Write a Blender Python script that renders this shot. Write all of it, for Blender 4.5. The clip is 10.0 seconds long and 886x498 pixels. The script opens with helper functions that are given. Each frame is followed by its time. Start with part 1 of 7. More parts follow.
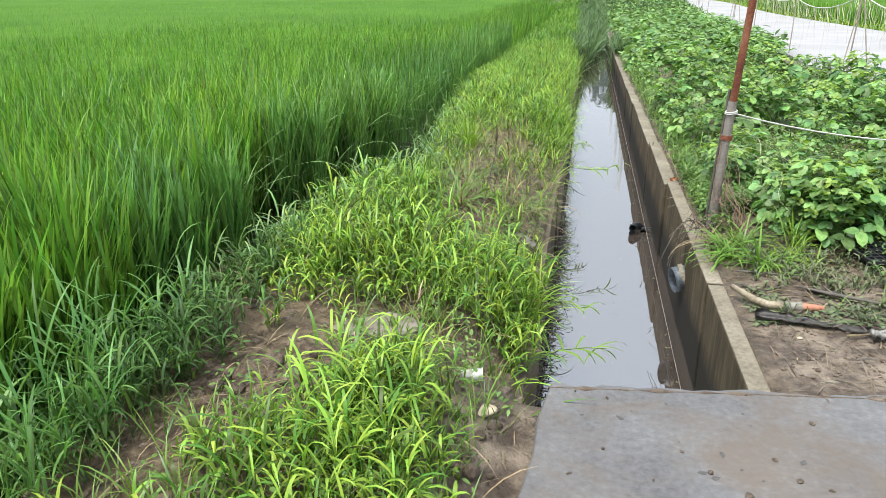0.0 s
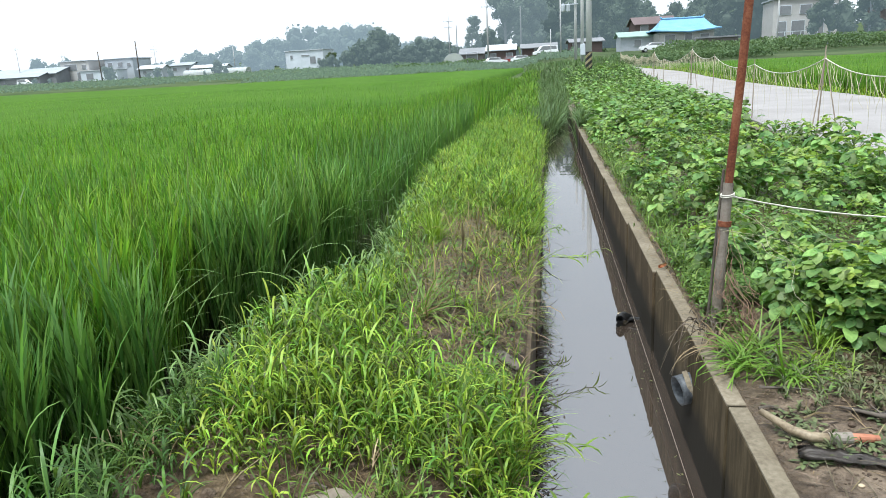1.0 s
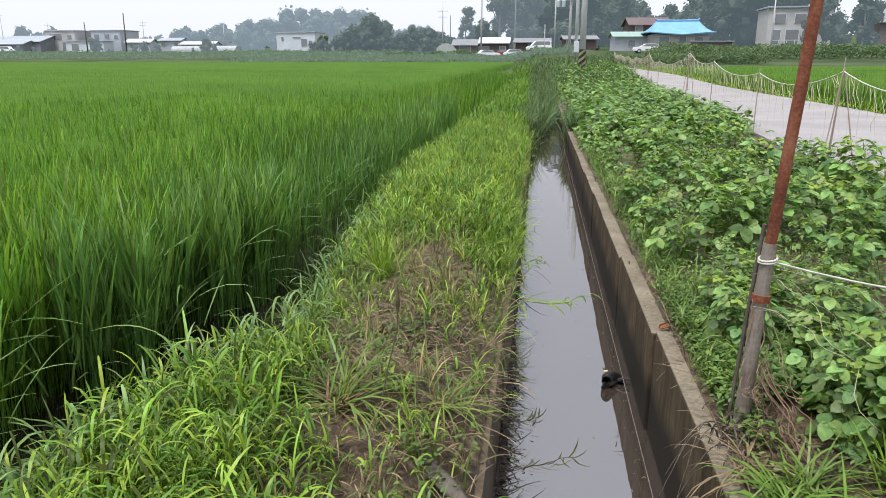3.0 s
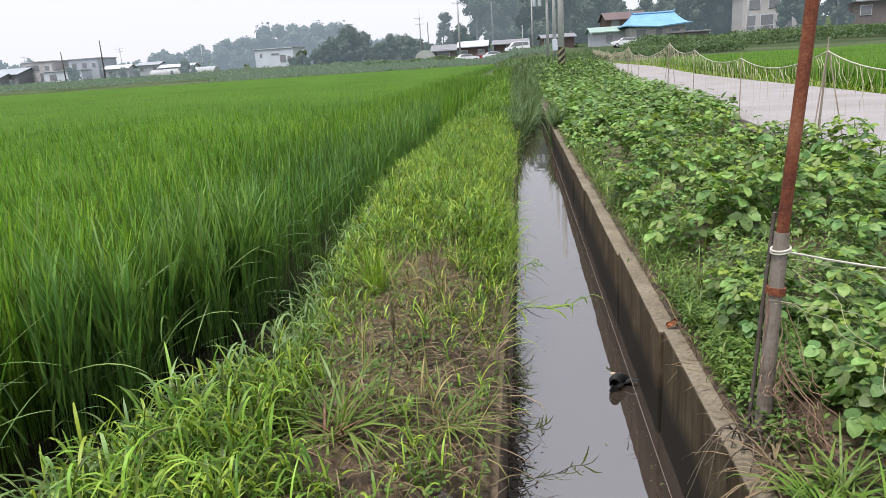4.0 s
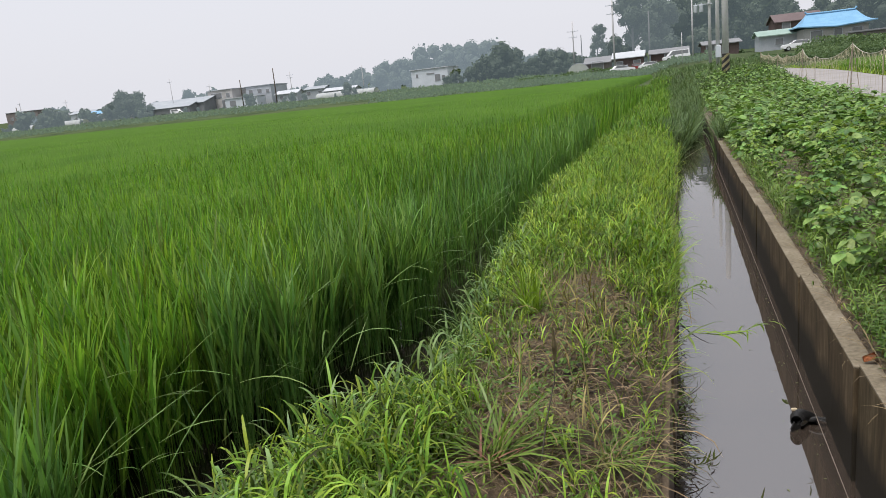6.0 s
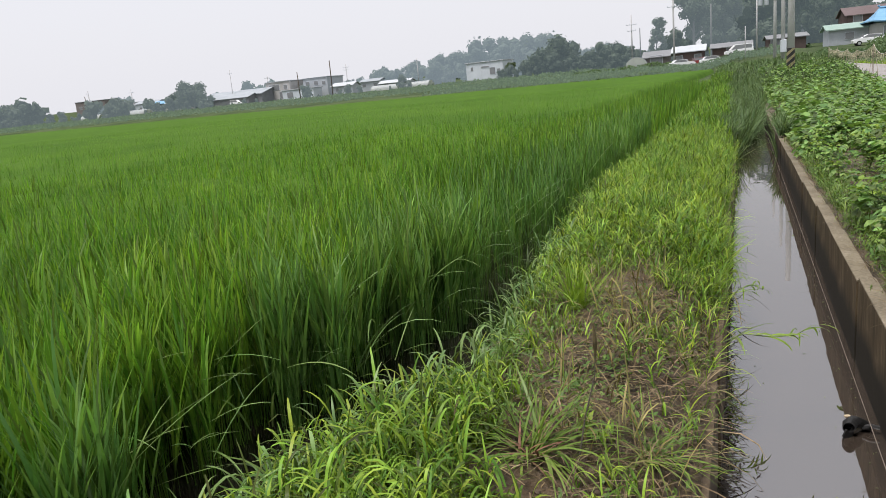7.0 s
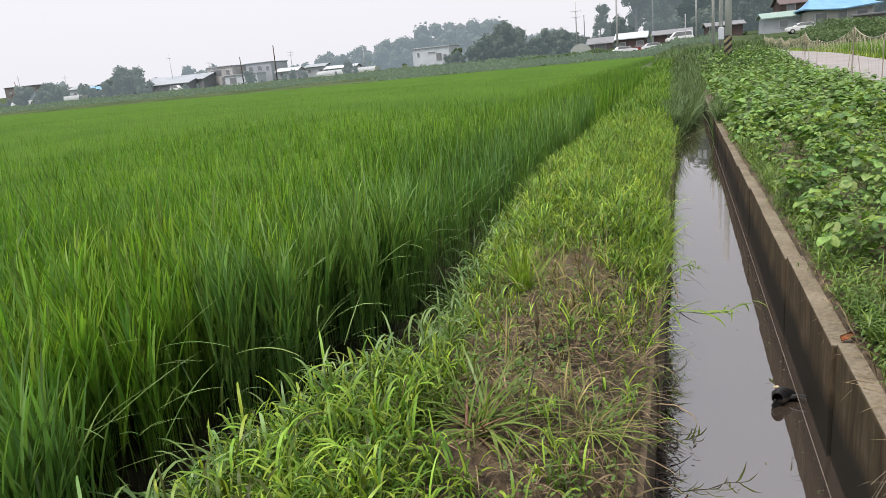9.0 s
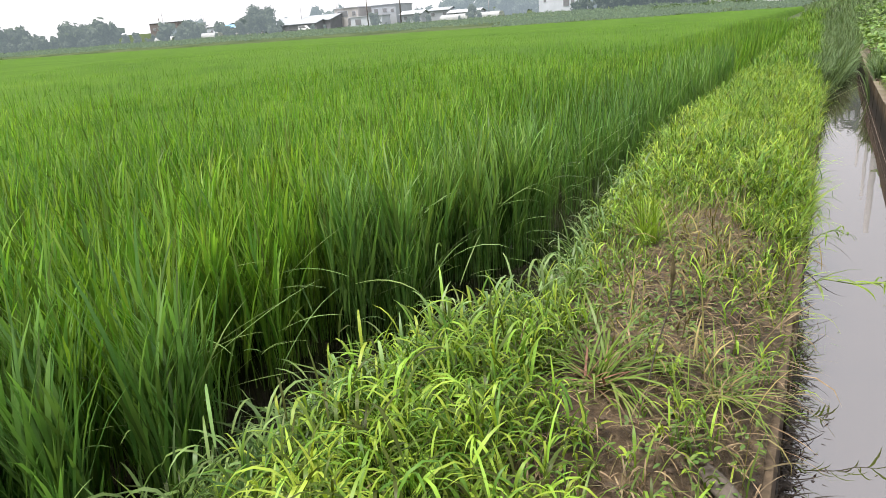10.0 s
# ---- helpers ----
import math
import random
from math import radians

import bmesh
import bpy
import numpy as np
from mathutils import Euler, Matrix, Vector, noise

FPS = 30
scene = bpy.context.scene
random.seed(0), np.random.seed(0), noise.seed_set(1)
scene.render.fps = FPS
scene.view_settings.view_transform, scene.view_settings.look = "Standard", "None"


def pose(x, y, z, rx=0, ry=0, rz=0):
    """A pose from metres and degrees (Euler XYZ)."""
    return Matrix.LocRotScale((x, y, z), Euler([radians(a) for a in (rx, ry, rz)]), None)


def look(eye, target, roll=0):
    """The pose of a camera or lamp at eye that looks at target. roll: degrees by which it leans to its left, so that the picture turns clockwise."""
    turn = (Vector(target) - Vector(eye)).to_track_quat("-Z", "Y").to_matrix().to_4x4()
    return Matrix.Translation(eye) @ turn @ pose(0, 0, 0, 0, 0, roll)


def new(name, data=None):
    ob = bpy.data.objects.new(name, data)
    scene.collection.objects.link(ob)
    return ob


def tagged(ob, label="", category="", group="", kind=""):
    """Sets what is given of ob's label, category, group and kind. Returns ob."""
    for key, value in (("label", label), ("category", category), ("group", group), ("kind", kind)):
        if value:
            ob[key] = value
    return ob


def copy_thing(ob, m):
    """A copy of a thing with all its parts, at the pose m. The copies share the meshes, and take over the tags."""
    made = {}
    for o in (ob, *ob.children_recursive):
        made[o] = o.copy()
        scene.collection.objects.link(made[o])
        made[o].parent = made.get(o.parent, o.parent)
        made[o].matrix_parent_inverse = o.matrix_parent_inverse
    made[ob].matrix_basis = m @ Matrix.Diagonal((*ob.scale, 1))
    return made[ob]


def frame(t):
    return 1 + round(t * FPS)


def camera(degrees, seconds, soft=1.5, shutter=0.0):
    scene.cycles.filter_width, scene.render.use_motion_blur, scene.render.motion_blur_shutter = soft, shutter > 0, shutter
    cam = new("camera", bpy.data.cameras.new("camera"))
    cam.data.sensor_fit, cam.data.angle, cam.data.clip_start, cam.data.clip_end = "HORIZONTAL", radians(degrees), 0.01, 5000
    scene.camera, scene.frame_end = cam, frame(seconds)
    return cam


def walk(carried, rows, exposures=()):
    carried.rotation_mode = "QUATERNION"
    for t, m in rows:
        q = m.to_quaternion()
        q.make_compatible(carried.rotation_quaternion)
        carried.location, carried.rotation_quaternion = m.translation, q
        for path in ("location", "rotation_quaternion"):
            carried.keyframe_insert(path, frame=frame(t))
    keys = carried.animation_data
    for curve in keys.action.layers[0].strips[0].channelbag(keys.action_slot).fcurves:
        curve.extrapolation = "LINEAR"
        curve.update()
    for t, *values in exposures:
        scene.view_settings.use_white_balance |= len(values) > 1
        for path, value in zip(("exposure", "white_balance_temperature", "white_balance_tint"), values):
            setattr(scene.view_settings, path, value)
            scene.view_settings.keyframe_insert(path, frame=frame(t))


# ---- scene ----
cam = camera(64.0, 10.0, soft=0.5)
PATH = [
    (0, (0.125, -0.055, 1.409), (-0.245, 1.785, 0.718), -0.8),
    (0.5, (0.06, 0.238, 1.426), (-0.175, 2.141, 0.858), -0.3),
    (1, (0.065, 0.601, 1.42), (-0.235, 2.515, 0.923), -3.2),
    (1.5, (0.109, 0.889, 1.388), (-0.194, 2.796, 0.866), -2.0),
    (2, (0.132, 1.245, 1.406), (0.022, 3.163, 0.848), -3.6),
    (2.5, (0.157, 1.539, 1.418), (-0.105, 3.433, 0.831), -3.5),
    (3, (0.106, 1.696, 1.436), (-0.149, 3.61, 0.912), -0.1),
    (3.2, (0.099, 1.74, 1.41), (-0.119, 3.664, 0.91), -1.7),
    (4.5, (0.074, 1.875, 1.426), (-0.19, 3.79, 0.915), -5.0),
    (5, (0.088, 1.885, 1.434), (-0.221, 3.8, 0.948), -6.8),
    (5.5, (0.068, 1.924, 1.425), (-0.354, 3.825, 0.964), -6.9),
    (6, (0.026, 1.945, 1.414), (-0.616, 3.788, 0.981), -6.0),
    (7.5, (0.07, 1.915, 1.417), (-0.713, 3.701, 0.975), -5.6),
    (8, (0.07, 1.931, 1.416), (-0.704, 3.721, 0.973), -6.1),
    (8.5, (0.084, 1.892, 1.423), (-0.629, 3.706, 0.971), -4.5),
    (9, (0.09, 1.872, 1.418), (-0.552, 3.702, 0.931), -5.4),
    (9.5, (0.062, 1.853, 1.407), (-0.604, 3.64, 0.805), -5.0),
    (10, (0.001, 1.922, 1.36), (-0.919, 3.594, 0.761), -4.0),
]
walk(cam, [(t, look(eye, target, roll)) for t, eye, target, roll in PATH],
     exposures=[(0, 1.1, 5700, 8), (1, 0.82, 5750, 7), (1.5, 0.50, 5850, 10), (2, 0.36, 5900, 12), (3, 0.55, 5950, 15), (4.5, 0.5, 6100, 17), (5, 0.42, 6150, 16), (5.6, 0.26, 6200, 15), (6.2, 0.22, 6200, 15), (7.5, 0.36, 6300, 15), (8.5, 0.38, 6300, 15), (9, 0.42, 6300, 16), (9.6, 0.75, 6400, 16), (10, 0.9, 6400, 16)])

# ---- light ----
world = bpy.data.worlds.new("overcast_sky")
scene.world = world
world.use_nodes = True
wn, wl = world.node_tree.nodes, world.node_tree.links
sky = wn.new("ShaderNodeTexSky")
sky.sky_type, sky.sun_disc = "NISHITA", False
sky.sun_elevation, sky.sun_rotation = radians(71), radians(217)
sky.air_density, sky.dust_density = 1.5, 6.0
veil = wn.new("ShaderNodeMix")
veil.data_type = "RGBA"
veil.inputs["Factor"].default_value = 0.86
veil.inputs["B"].default_value = (7.55, 7.6, 7.6, 1)
wl.new(sky.outputs["Color"], veil.inputs["A"])
wl.new(veil.outputs["Result"], wn["Background"].inputs["Color"])
wn["Background"].inputs["Strength"].default_value = 0.1

sun = new("sun", bpy.data.lights.new("sun", "SUN"))
sun.data.energy, sun.data.angle, sun.data.color = 3.6, radians(24), (1.0, 0.95, 0.86)
sun.matrix_world = look((-9, -6, 44), (0, 6, 0))


# ---- materials ----
def material(name, colours, scale=6.0, fine=60.0, rough=0.8, bump=0.3, depth=0.01, metal=0.0, see_through=0.0, island=0.0, each=0.0,
             spec=0.35, stretch=(1, 1, 1), detail=6.0, glow=None, inner=(1.1, 1.12, 0.6)):
    """colours: dark to light, mixed by a coarse and a fine noise. island: colour change from leaf to leaf; each: from object to object."""
    m = bpy.data.materials.new(name)
    m.use_nodes = True
    n, l = m.node_tree.nodes, m.node_tree.links
    body = n["Principled BSDF"]
    body.inputs["Roughness"].default_value, body.inputs["Metallic"].default_value = rough, metal
    body.inputs["Specular IOR Level"].default_value = spec
    where = n.new("ShaderNodeTexCoord")
    size = n.new("ShaderNodeMapping")
    size.inputs["Scale"].default_value = stretch
    l.new(where.outputs["Object"], size.inputs["Vector"])
    coarse, grain = n.new("ShaderNodeTexNoise"), n.new("ShaderNodeTexNoise")
    for node, s in ((coarse, scale), (grain, fine)):
        node.inputs["Scale"].default_value, node.inputs["Detail"].default_value = s, detail
        node.inputs["Roughness"].default_value = 0.65
        l.new(size.outputs["Vector"], node.inputs["Vector"])
    both = n.new("ShaderNodeMath")
    both.operation = "MULTIPLY_ADD"
    both.inputs[1].default_value = 0.45
    l.new(grain.outputs["Fac"], both.inputs[0])
    half = n.new("ShaderNodeMath")
    half.operation = "MULTIPLY"
    half.inputs[1].default_value = 0.55
    l.new(coarse.outputs["Fac"], half.inputs[0])
    l.new(half.outputs[0], both.inputs[2])
    ramp = n.new("ShaderNodeValToRGB")
    ramp.color_ramp.elements[0].position, ramp.color_ramp.elements[1].position = 0.36, 0.64
    ramp.color_ramp.elements[0].color = (*colours[0], 1)
    ramp.color_ramp.elements[1].color = (*colours[-1], 1)
    for i, c in enumerate(colours[1:-1]):
        ramp.color_ramp.elements.new(0.36 + 0.28 * (i + 1) / (len(colours) - 1)).color = (*c, 1)
    l.new(both.outputs[0], ramp.inputs["Fac"])
    colour = ramp.outputs["Color"]
    for amount, source in ((island, "geo"), (each, "obj")):
        if amount:
            rnd = n.new("ShaderNodeNewGeometry").outputs["Random Per Island"] if source == "geo" else n.new("ShaderNodeObjectInfo").outputs["Random"]
            hue = n.new("ShaderNodeHueSaturation")
            for key, low, high in (("Value", 1 - amount, 1 + amount), ("Hue", 0.5 - 0.05 * amount, 0.5 + 0.035 * amount)):
                span = n.new("ShaderNodeMapRange")
                span.inputs["To Min"].default_value, span.inputs["To Max"].default_value = low, high
                if key == "Hue":
                    flip = n.new("ShaderNodeMath")
                    flip.operation = "PINGPONG"
                    flip.inputs[1].default_value = 0.37
                    l.new(rnd, flip.inputs[0])
                    span.inputs["From Max"].default_value = 0.37
                    l.new(flip.outputs[0], span.inputs["Value"])
                else:
                    l.new(rnd, span.inputs["Value"])
                l.new(span.outputs["Result"], hue.inputs[key])
            l.new(colour, hue.inputs["Color"])
            colour = hue.outputs["Color"]
    l.new(colour, body.inputs["Base Color"])
    # flat glow that stands for haze on far things
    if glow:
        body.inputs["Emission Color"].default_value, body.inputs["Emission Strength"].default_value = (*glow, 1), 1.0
    if bump:
        relief = n.new("ShaderNodeBump")
        relief.inputs["Strength"].default_value, relief.inputs["Distance"].default_value = bump, depth
        l.new(both.outputs[0], relief.inputs["Height"])
        l.new(relief.outputs["Normal"], body.inputs["Normal"])
    if see_through:
        thin, mix = n.new("ShaderNodeBsdfTranslucent"), n.new("ShaderNodeMixShader")
        mix.inputs[0].default_value = see_through
        tint = n.new("ShaderNodeMix")
        tint.data_type, tint.blend_type = "RGBA", "MULTIPLY"
        tint.inputs["Factor"].default_value, tint.inputs["B"].default_value = 1.0, (*inner, 1)
        l.new(colour, tint.inputs["A"])
        l.new(tint.outputs["Result"], thin.inputs["Color"])
        l.new(body.outputs[0], mix.inputs[1])
        l.new(thin.outputs[0], mix.inputs[2])
        l.new(mix.outputs[0], n["Material Output"].inputs["Surface"])
    return m


# bluer outer-row leaf, also darkened to paint shade on the stand's side
RICE_EDGE = material("bluer_shaded_rice_leaf", [(0.068, 0.155, 0.036), (0.104, 0.218, 0.046), (0.150, 0.278, 0.060)], 0.5, 3, 0.45, 0, see_through=0.42, island=0.4, spec=0.38)
RICE = material("rice_leaf", [(0.064, 0.150, 0.019), (0.116, 0.240, 0.028), (0.190, 0.326, 0.041)], 0.5, 3, 0.42, 0, see_through=0.46, island=0.5, spec=0.36, inner=(1.02, 1.12, 0.6))
# dull grass, its colour darkened to paint shade along the rice
EDGE_GRASS = material("shaded_drooping_grass_leaf", [(0.036, 0.082, 0.017), (0.058, 0.115, 0.025), (0.092, 0.158, 0.038)], 1.5, 8, 0.5, 0, see_through=0.28, island=0.5, spec=0.22)
PALE_GRASS = material("pale_drooping_grass_leaf", [(0.075, 0.145, 0.035), (0.12, 0.205, 0.058), (0.18, 0.275, 0.10)], 1.5, 8, 0.45, 0, see_through=0.25, island=0.45, spec=0.32)
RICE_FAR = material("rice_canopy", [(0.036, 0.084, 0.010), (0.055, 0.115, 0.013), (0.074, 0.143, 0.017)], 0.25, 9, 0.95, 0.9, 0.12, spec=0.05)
GRASS = material("grass_leaf", [(0.084, 0.166, 0.017), (0.150, 0.258, 0.028), (0.230, 0.345, 0.046)], 1.2, 8, 0.45, 0, see_through=0.36, island=0.8, spec=0.28)
GRASS_DULL = material("dull_grass_leaf", [(0.067, 0.124, 0.02), (0.115, 0.192, 0.032), (0.182, 0.268, 0.050)], 1.5, 8, 0.42, 0, see_through=0.32, island=0.5, spec=0.32)
RANK = material("rank_grass_leaf", [(0.056, 0.102, 0.040), (0.092, 0.150, 0.060), (0.142, 0.208, 0.092)], 1.2, 6, 0.6, 0, see_through=0.32, island=0.5, spec=0.22)
GRASS_MID = material("mid_green_grass_leaf", [(0.062, 0.142, 0.016), (0.105, 0.212, 0.026), (0.175, 0.295, 0.043)], 0.9, 5, 0.5, 0, see_through=0.32, island=0.6, spec=0.22)
FADED = material("fading_grass_leaf", [(0.10, 0.094, 0.032), (0.175, 0.155, 0.055), (0.26, 0.22, 0.095)], 3, 20, 0.55, 0, see_through=0.25, island=0.6, spec=0.2)
STEM_LITTER = material("rotting_stem", [(0.04, 0.03, 0.018), (0.10, 0.078, 0.05), (0.20, 0.165, 0.115)], 5, 40, 0.85, 0, island=0.7)
WITHER = material("withered_grey_stem", [(0.045, 0.036, 0.025), (0.095, 0.078, 0.056), (0.17, 0.145, 0.11)], 6, 40, 0.85, 0.2, 0.002, each=0.4)
STRAW = material("dry_straw", [(0.085, 0.062, 0.03), (0.175, 0.135, 0.07), (0.31, 0.255, 0.15)], 4, 30, 0.7, 0, see_through=0.15, island=0.5)
WEED = material("small_weed_leaf", [(0.06, 0.118, 0.022), (0.098, 0.176, 0.034), (0.145, 0.235, 0.05)], 3, 20, 0.5, 0, see_through=0.32, island=0.35)
BEAN = material("bean_leaf", [(0.078, 0.152, 0.038), (0.124, 0.220, 0.057), (0.184, 0.290, 0.085)], 2, 40, 0.5, 0.15, 0.002, see_through=0.42, island=0.5, each=0.5, spec=0.4)
BED_WEED = material("fine_weed_leaf", [(0.082, 0.155, 0.034), (0.13, 0.225, 0.052), (0.19, 0.295, 0.078)], 3, 20, 0.5, 0, see_through=0.38, island=0.5, spec=0.35)
BEAN_FAR = material("far_bean_leaf", [(0.08, 0.158, 0.04), (0.124, 0.222, 0.058), (0.18, 0.29, 0.08)], 2, 40, 0.5, 0, see_through=0.28, island=0.5, spec=0.3)
BEAN_YOUNG = material("young_bean_leaf", [(0.135, 0.215, 0.031), (0.19, 0.285, 0.045), (0.25, 0.345, 0.065)], 2, 40, 0.45, 0.1, 0.002, see_through=0.35, island=0.25, each=0.2)
# glow on the far leaf and bark materials is painted haze
HILL = material("haze_glow_hill", [(0.05, 0.065, 0.05), (0.06, 0.078, 0.06), (0.075, 0.095, 0.07)], 0.1, 1.5, 0.9, 0, see_through=0.4, island=0.12, glow=(0.235, 0.285, 0.315))
SCRUB_FAR = material("haze_glow_scrub", [(0.034, 0.06, 0.024), (0.046, 0.078, 0.03), (0.062, 0.098, 0.038)], 0.15, 2, 0.85, 0, see_through=0.4, island=0.3, glow=(0.125, 0.168, 0.13))
# scrub green lightened in its base colour to paint haze
SCRUB_NEAR = material("field_edge_scrub", [(0.07, 0.12, 0.058), (0.105, 0.165, 0.078), (0.15, 0.215, 0.105)], 0.12, 1.2, 0.85, 0, see_through=0.35, island=0.22)
WOODS_FAR = material("haze_glow_woods", [(0.045, 0.062, 0.045), (0.06, 0.08, 0.055), (0.078, 0.10, 0.07)], 0.15, 2, 0.85, 0, see_through=0.4, island=0.25, glow=(0.090, 0.115, 0.122))
MUD_WATER = material("muddy_water", [(0.012, 0.011, 0.009), (0.024, 0.020, 0.015)], 2, 12, 0.05, 0.03, 0.01, spec=0.7)
BEAN_STEM = material("bean_stem", [(0.08, 0.12, 0.032), (0.136, 0.176, 0.056)], 12, 60, 0.6, 0.2, 0.002)
TREE_FAR = material("haze_glow_tree", [(0.045, 0.062, 0.045), (0.06, 0.08, 0.055), (0.078, 0.10, 0.07)], 0.15, 2, 0.85, 0, see_through=0.4, island=0.25, glow=(0.14, 0.172, 0.182))
# shrub green paled too, haze held in the base colour
SHRUB = material("shrub_leaf", [(0.076, 0.112, 0.064), (0.104, 0.144, 0.08), (0.136, 0.18, 0.096)], 0.3, 3, 0.8, 0, see_through=0.4, island=0.3)
BARK = material("bark", [(0.06, 0.05, 0.04), (0.13, 0.11, 0.09)], 4, 30, 0.9, 0.5, 0.02)
BARK_FAR = material("haze_glow_bark", [(0.05, 0.05, 0.045), (0.09, 0.085, 0.08)], 1, 8, 0.9, 0, glow=(0.10, 0.12, 0.125))
# solid wall painted dark for shade in open fronts, then haze-paled
SHADE_WALL = material("painted_front_shade", [(0.19, 0.20, 0.215), (0.26, 0.27, 0.285)], 0.4, 5, 0.9, 0.1, 0.01, spec=0.1)
SOIL = material("wet_soil", [(0.05, 0.033, 0.021), (0.112, 0.08, 0.053), (0.205, 0.16, 0.115)], 3.0, 24, 0.7, 1.0, 0.07, detail=10)
CONCRETE = material("weathered_concrete", [(0.083, 0.066, 0.042), (0.15, 0.127, 0.086), (0.217, 0.188, 0.136)], 3.5, 45, 0.8, 0.5, 0.008, each=0.1, stretch=(1, 1, 0.5))
WET_WALL = material("stained_wet_concrete", [(0.03, 0.022, 0.012), (0.07, 0.053, 0.03), (0.135, 0.105, 0.063)], 5.0, 30, 0.75, 0.4, 0.006, each=0.14, stretch=(1, 1, 0.16), detail=8, spec=0.12)
# the damp, algae-dark foot that the water's rise and fall has left
_n, _l = WET_WALL.node_tree.nodes, WET_WALL.node_tree.links
_dry = _n["Principled BSDF"].inputs["Base Color"].links[0].from_socket
_xyz, _line, _edge, _sum, _foot = (_n.new("ShaderNode" + k) for k in ("SeparateXYZ", "MapRange", "TexNoise", "Math", "Mix"))
_edge.inputs["Scale"].default_value, _edge.inputs["Detail"].default_value = 4.0, 8.0
_l.new(_n["Texture Coordinate"].outputs["Object"], _edge.inputs["Vector"])
_l.new(_n["Texture Coordinate"].outputs["Object"], _xyz.inputs[0])
_sum.operation = "MULTIPLY_ADD"
_sum.inputs[1].default_value = 0.22
_l.new(_edge.outputs["Fac"], _sum.inputs[0])
_l.new(_xyz.outputs["Z"], _sum.inputs[2])
_line.inputs["From Min"].default_value, _line.inputs["From Max"].default_value = -0.25, -0.13
_l.new(_sum.outputs[0], _line.inputs["Value"])
_foot.data_type = "RGBA"
_foot.inputs["A"].default_value = (0.02, 0.017, 0.012, 1)
_l.new(_line.outputs["Result"], _foot.inputs["Factor"])
_l.new(_dry, _foot.inputs["B"])
_l.new(_foot.outputs["Result"], _n["Principled BSDF"].inputs["Base Color"])
EARTH_WALL = material("earth_stained_concrete", [(0.045, 0.032, 0.018), (0.10, 0.073, 0.043), (0.165, 0.125, 0.078)], 3.0, 26, 0.7, 0.6, 0.012, each=0.14, stretch=(1, 1, 0.4), detail=8)
SLAB = material("slab_concrete", [(0.048, 0.044, 0.042), (0.080, 0.074, 0.070), (0.104, 0.098, 0.094), (0.150, 0.142, 0.134)], 2.2, 40, 0.5, 0.6, 0.008, detail=15, spec=0.35)
# mud trodden and dried onto the slab
_n, _l = SLAB.node_tree.nodes, SLAB.node_tree.links
_bare = _n["Principled BSDF"].inputs["Base Color"].links[0].from_socket
_mud, _cut, _lay, _dull = (_n.new("ShaderNode" + k) for k in ("TexNoise", "MapRange", "Mix", "MapRange"))
_mud.inputs["Scale"].default_value, _mud.inputs["Detail"].default_value, _mud.inputs["Distortion"].default_value = 1.7, 12.0, 0.6
_mud.inputs["Roughness"].default_value = 0.7
_l.new(_n["Texture Coordinate"].outputs["Object"], _mud.inputs["Vector"])
_cut.inputs["From Min"].default_value, _cut.inputs["From Max"].default_value = 0.47, 0.62
_cut.inputs["To Max"].default_value = 0.65
_l.new(_mud.outputs["Fac"], _cut.inputs["Value"])
_lay.data_type = "RGBA"
_lay.inputs["B"].default_value = (0.095, 0.071, 0.049, 1)
_l.new(_cut.outputs["Result"], _lay.inputs["Factor"])
_l.new(_bare, _lay.inputs["A"])
_l.new(_lay.outputs["Result"], _n["Principled BSDF"].inputs["Base Color"])
_dull.inputs["To Min"].default_value, _dull.inputs["To Max"].default_value = 0.5, 0.8
_l.new(_cut.outputs["Result"], _dull.inputs["Value"])
_l.new(_dull.outputs["Result"], _n["Principled BSDF"].inputs["Roughness"])
ROAD = material("road_concrete", [(0.19, 0.178, 0.17), (0.24, 0.227, 0.22), (0.288, 0.274, 0.266)], 0.7, 25, 0.85, 0.3, 0.005)
RUST = material("rusty_steel", [(0.085, 0.024, 0.013), (0.17, 0.055, 0.025), (0.255, 0.111, 0.06)], 8, 90, 0.75, 0.5, 0.002, metal=0.2)
PIPE_GREY = material("grey_plastic_pipe", [(0.105, 0.085, 0.064), (0.175, 0.15, 0.122), (0.235, 0.21, 0.178)], 7, 60, 0.6, 0.2, 0.001)
CULVERT = material("blue_grey_pipe", [(0.035, 0.038, 0.042), (0.065, 0.072, 0.08), (0.11, 0.12, 0.13)], 7, 60, 0.5, 0.2, 0.001)
BLACK = material("black_plastic", [(0.008, 0.008, 0.008), (0.02, 0.02, 0.02)], 10, 80, 0.5, 0.3, 0.002)
CREAM = material("cream_pipe", [(0.11, 0.082, 0.05), (0.21, 0.168, 0.108), (0.30, 0.25, 0.17)], 9, 70, 0.55, 0.2, 0.001)
ORANGE = material("orange_hose", [(0.24, 0.085, 0.045), (0.38, 0.17, 0.10)], 9, 70, 0.6, 0.2, 0.001)
ROPE = material("white_rope", [(0.36, 0.35, 0.29), (0.58, 0.56, 0.48)], 20, 200, 0.85, 0.4, 0.002)
NET = material("net_string", [(0.33, 0.30, 0.19), (0.52, 0.48, 0.34)], 10, 100, 0.8, 0)
WOOD = material("grey_stake_wood", [(0.20, 0.16, 0.12), (0.34, 0.28, 0.22)], 8, 60, 0.8, 0.4, 0.003, stretch=(1, 1, 0.1))
POLE = material("pole_concrete", [(0.38, 0.38, 0.38), (0.48, 0.48, 0.48)], 1.5, 20, 0.85, 0.3, 0.005)
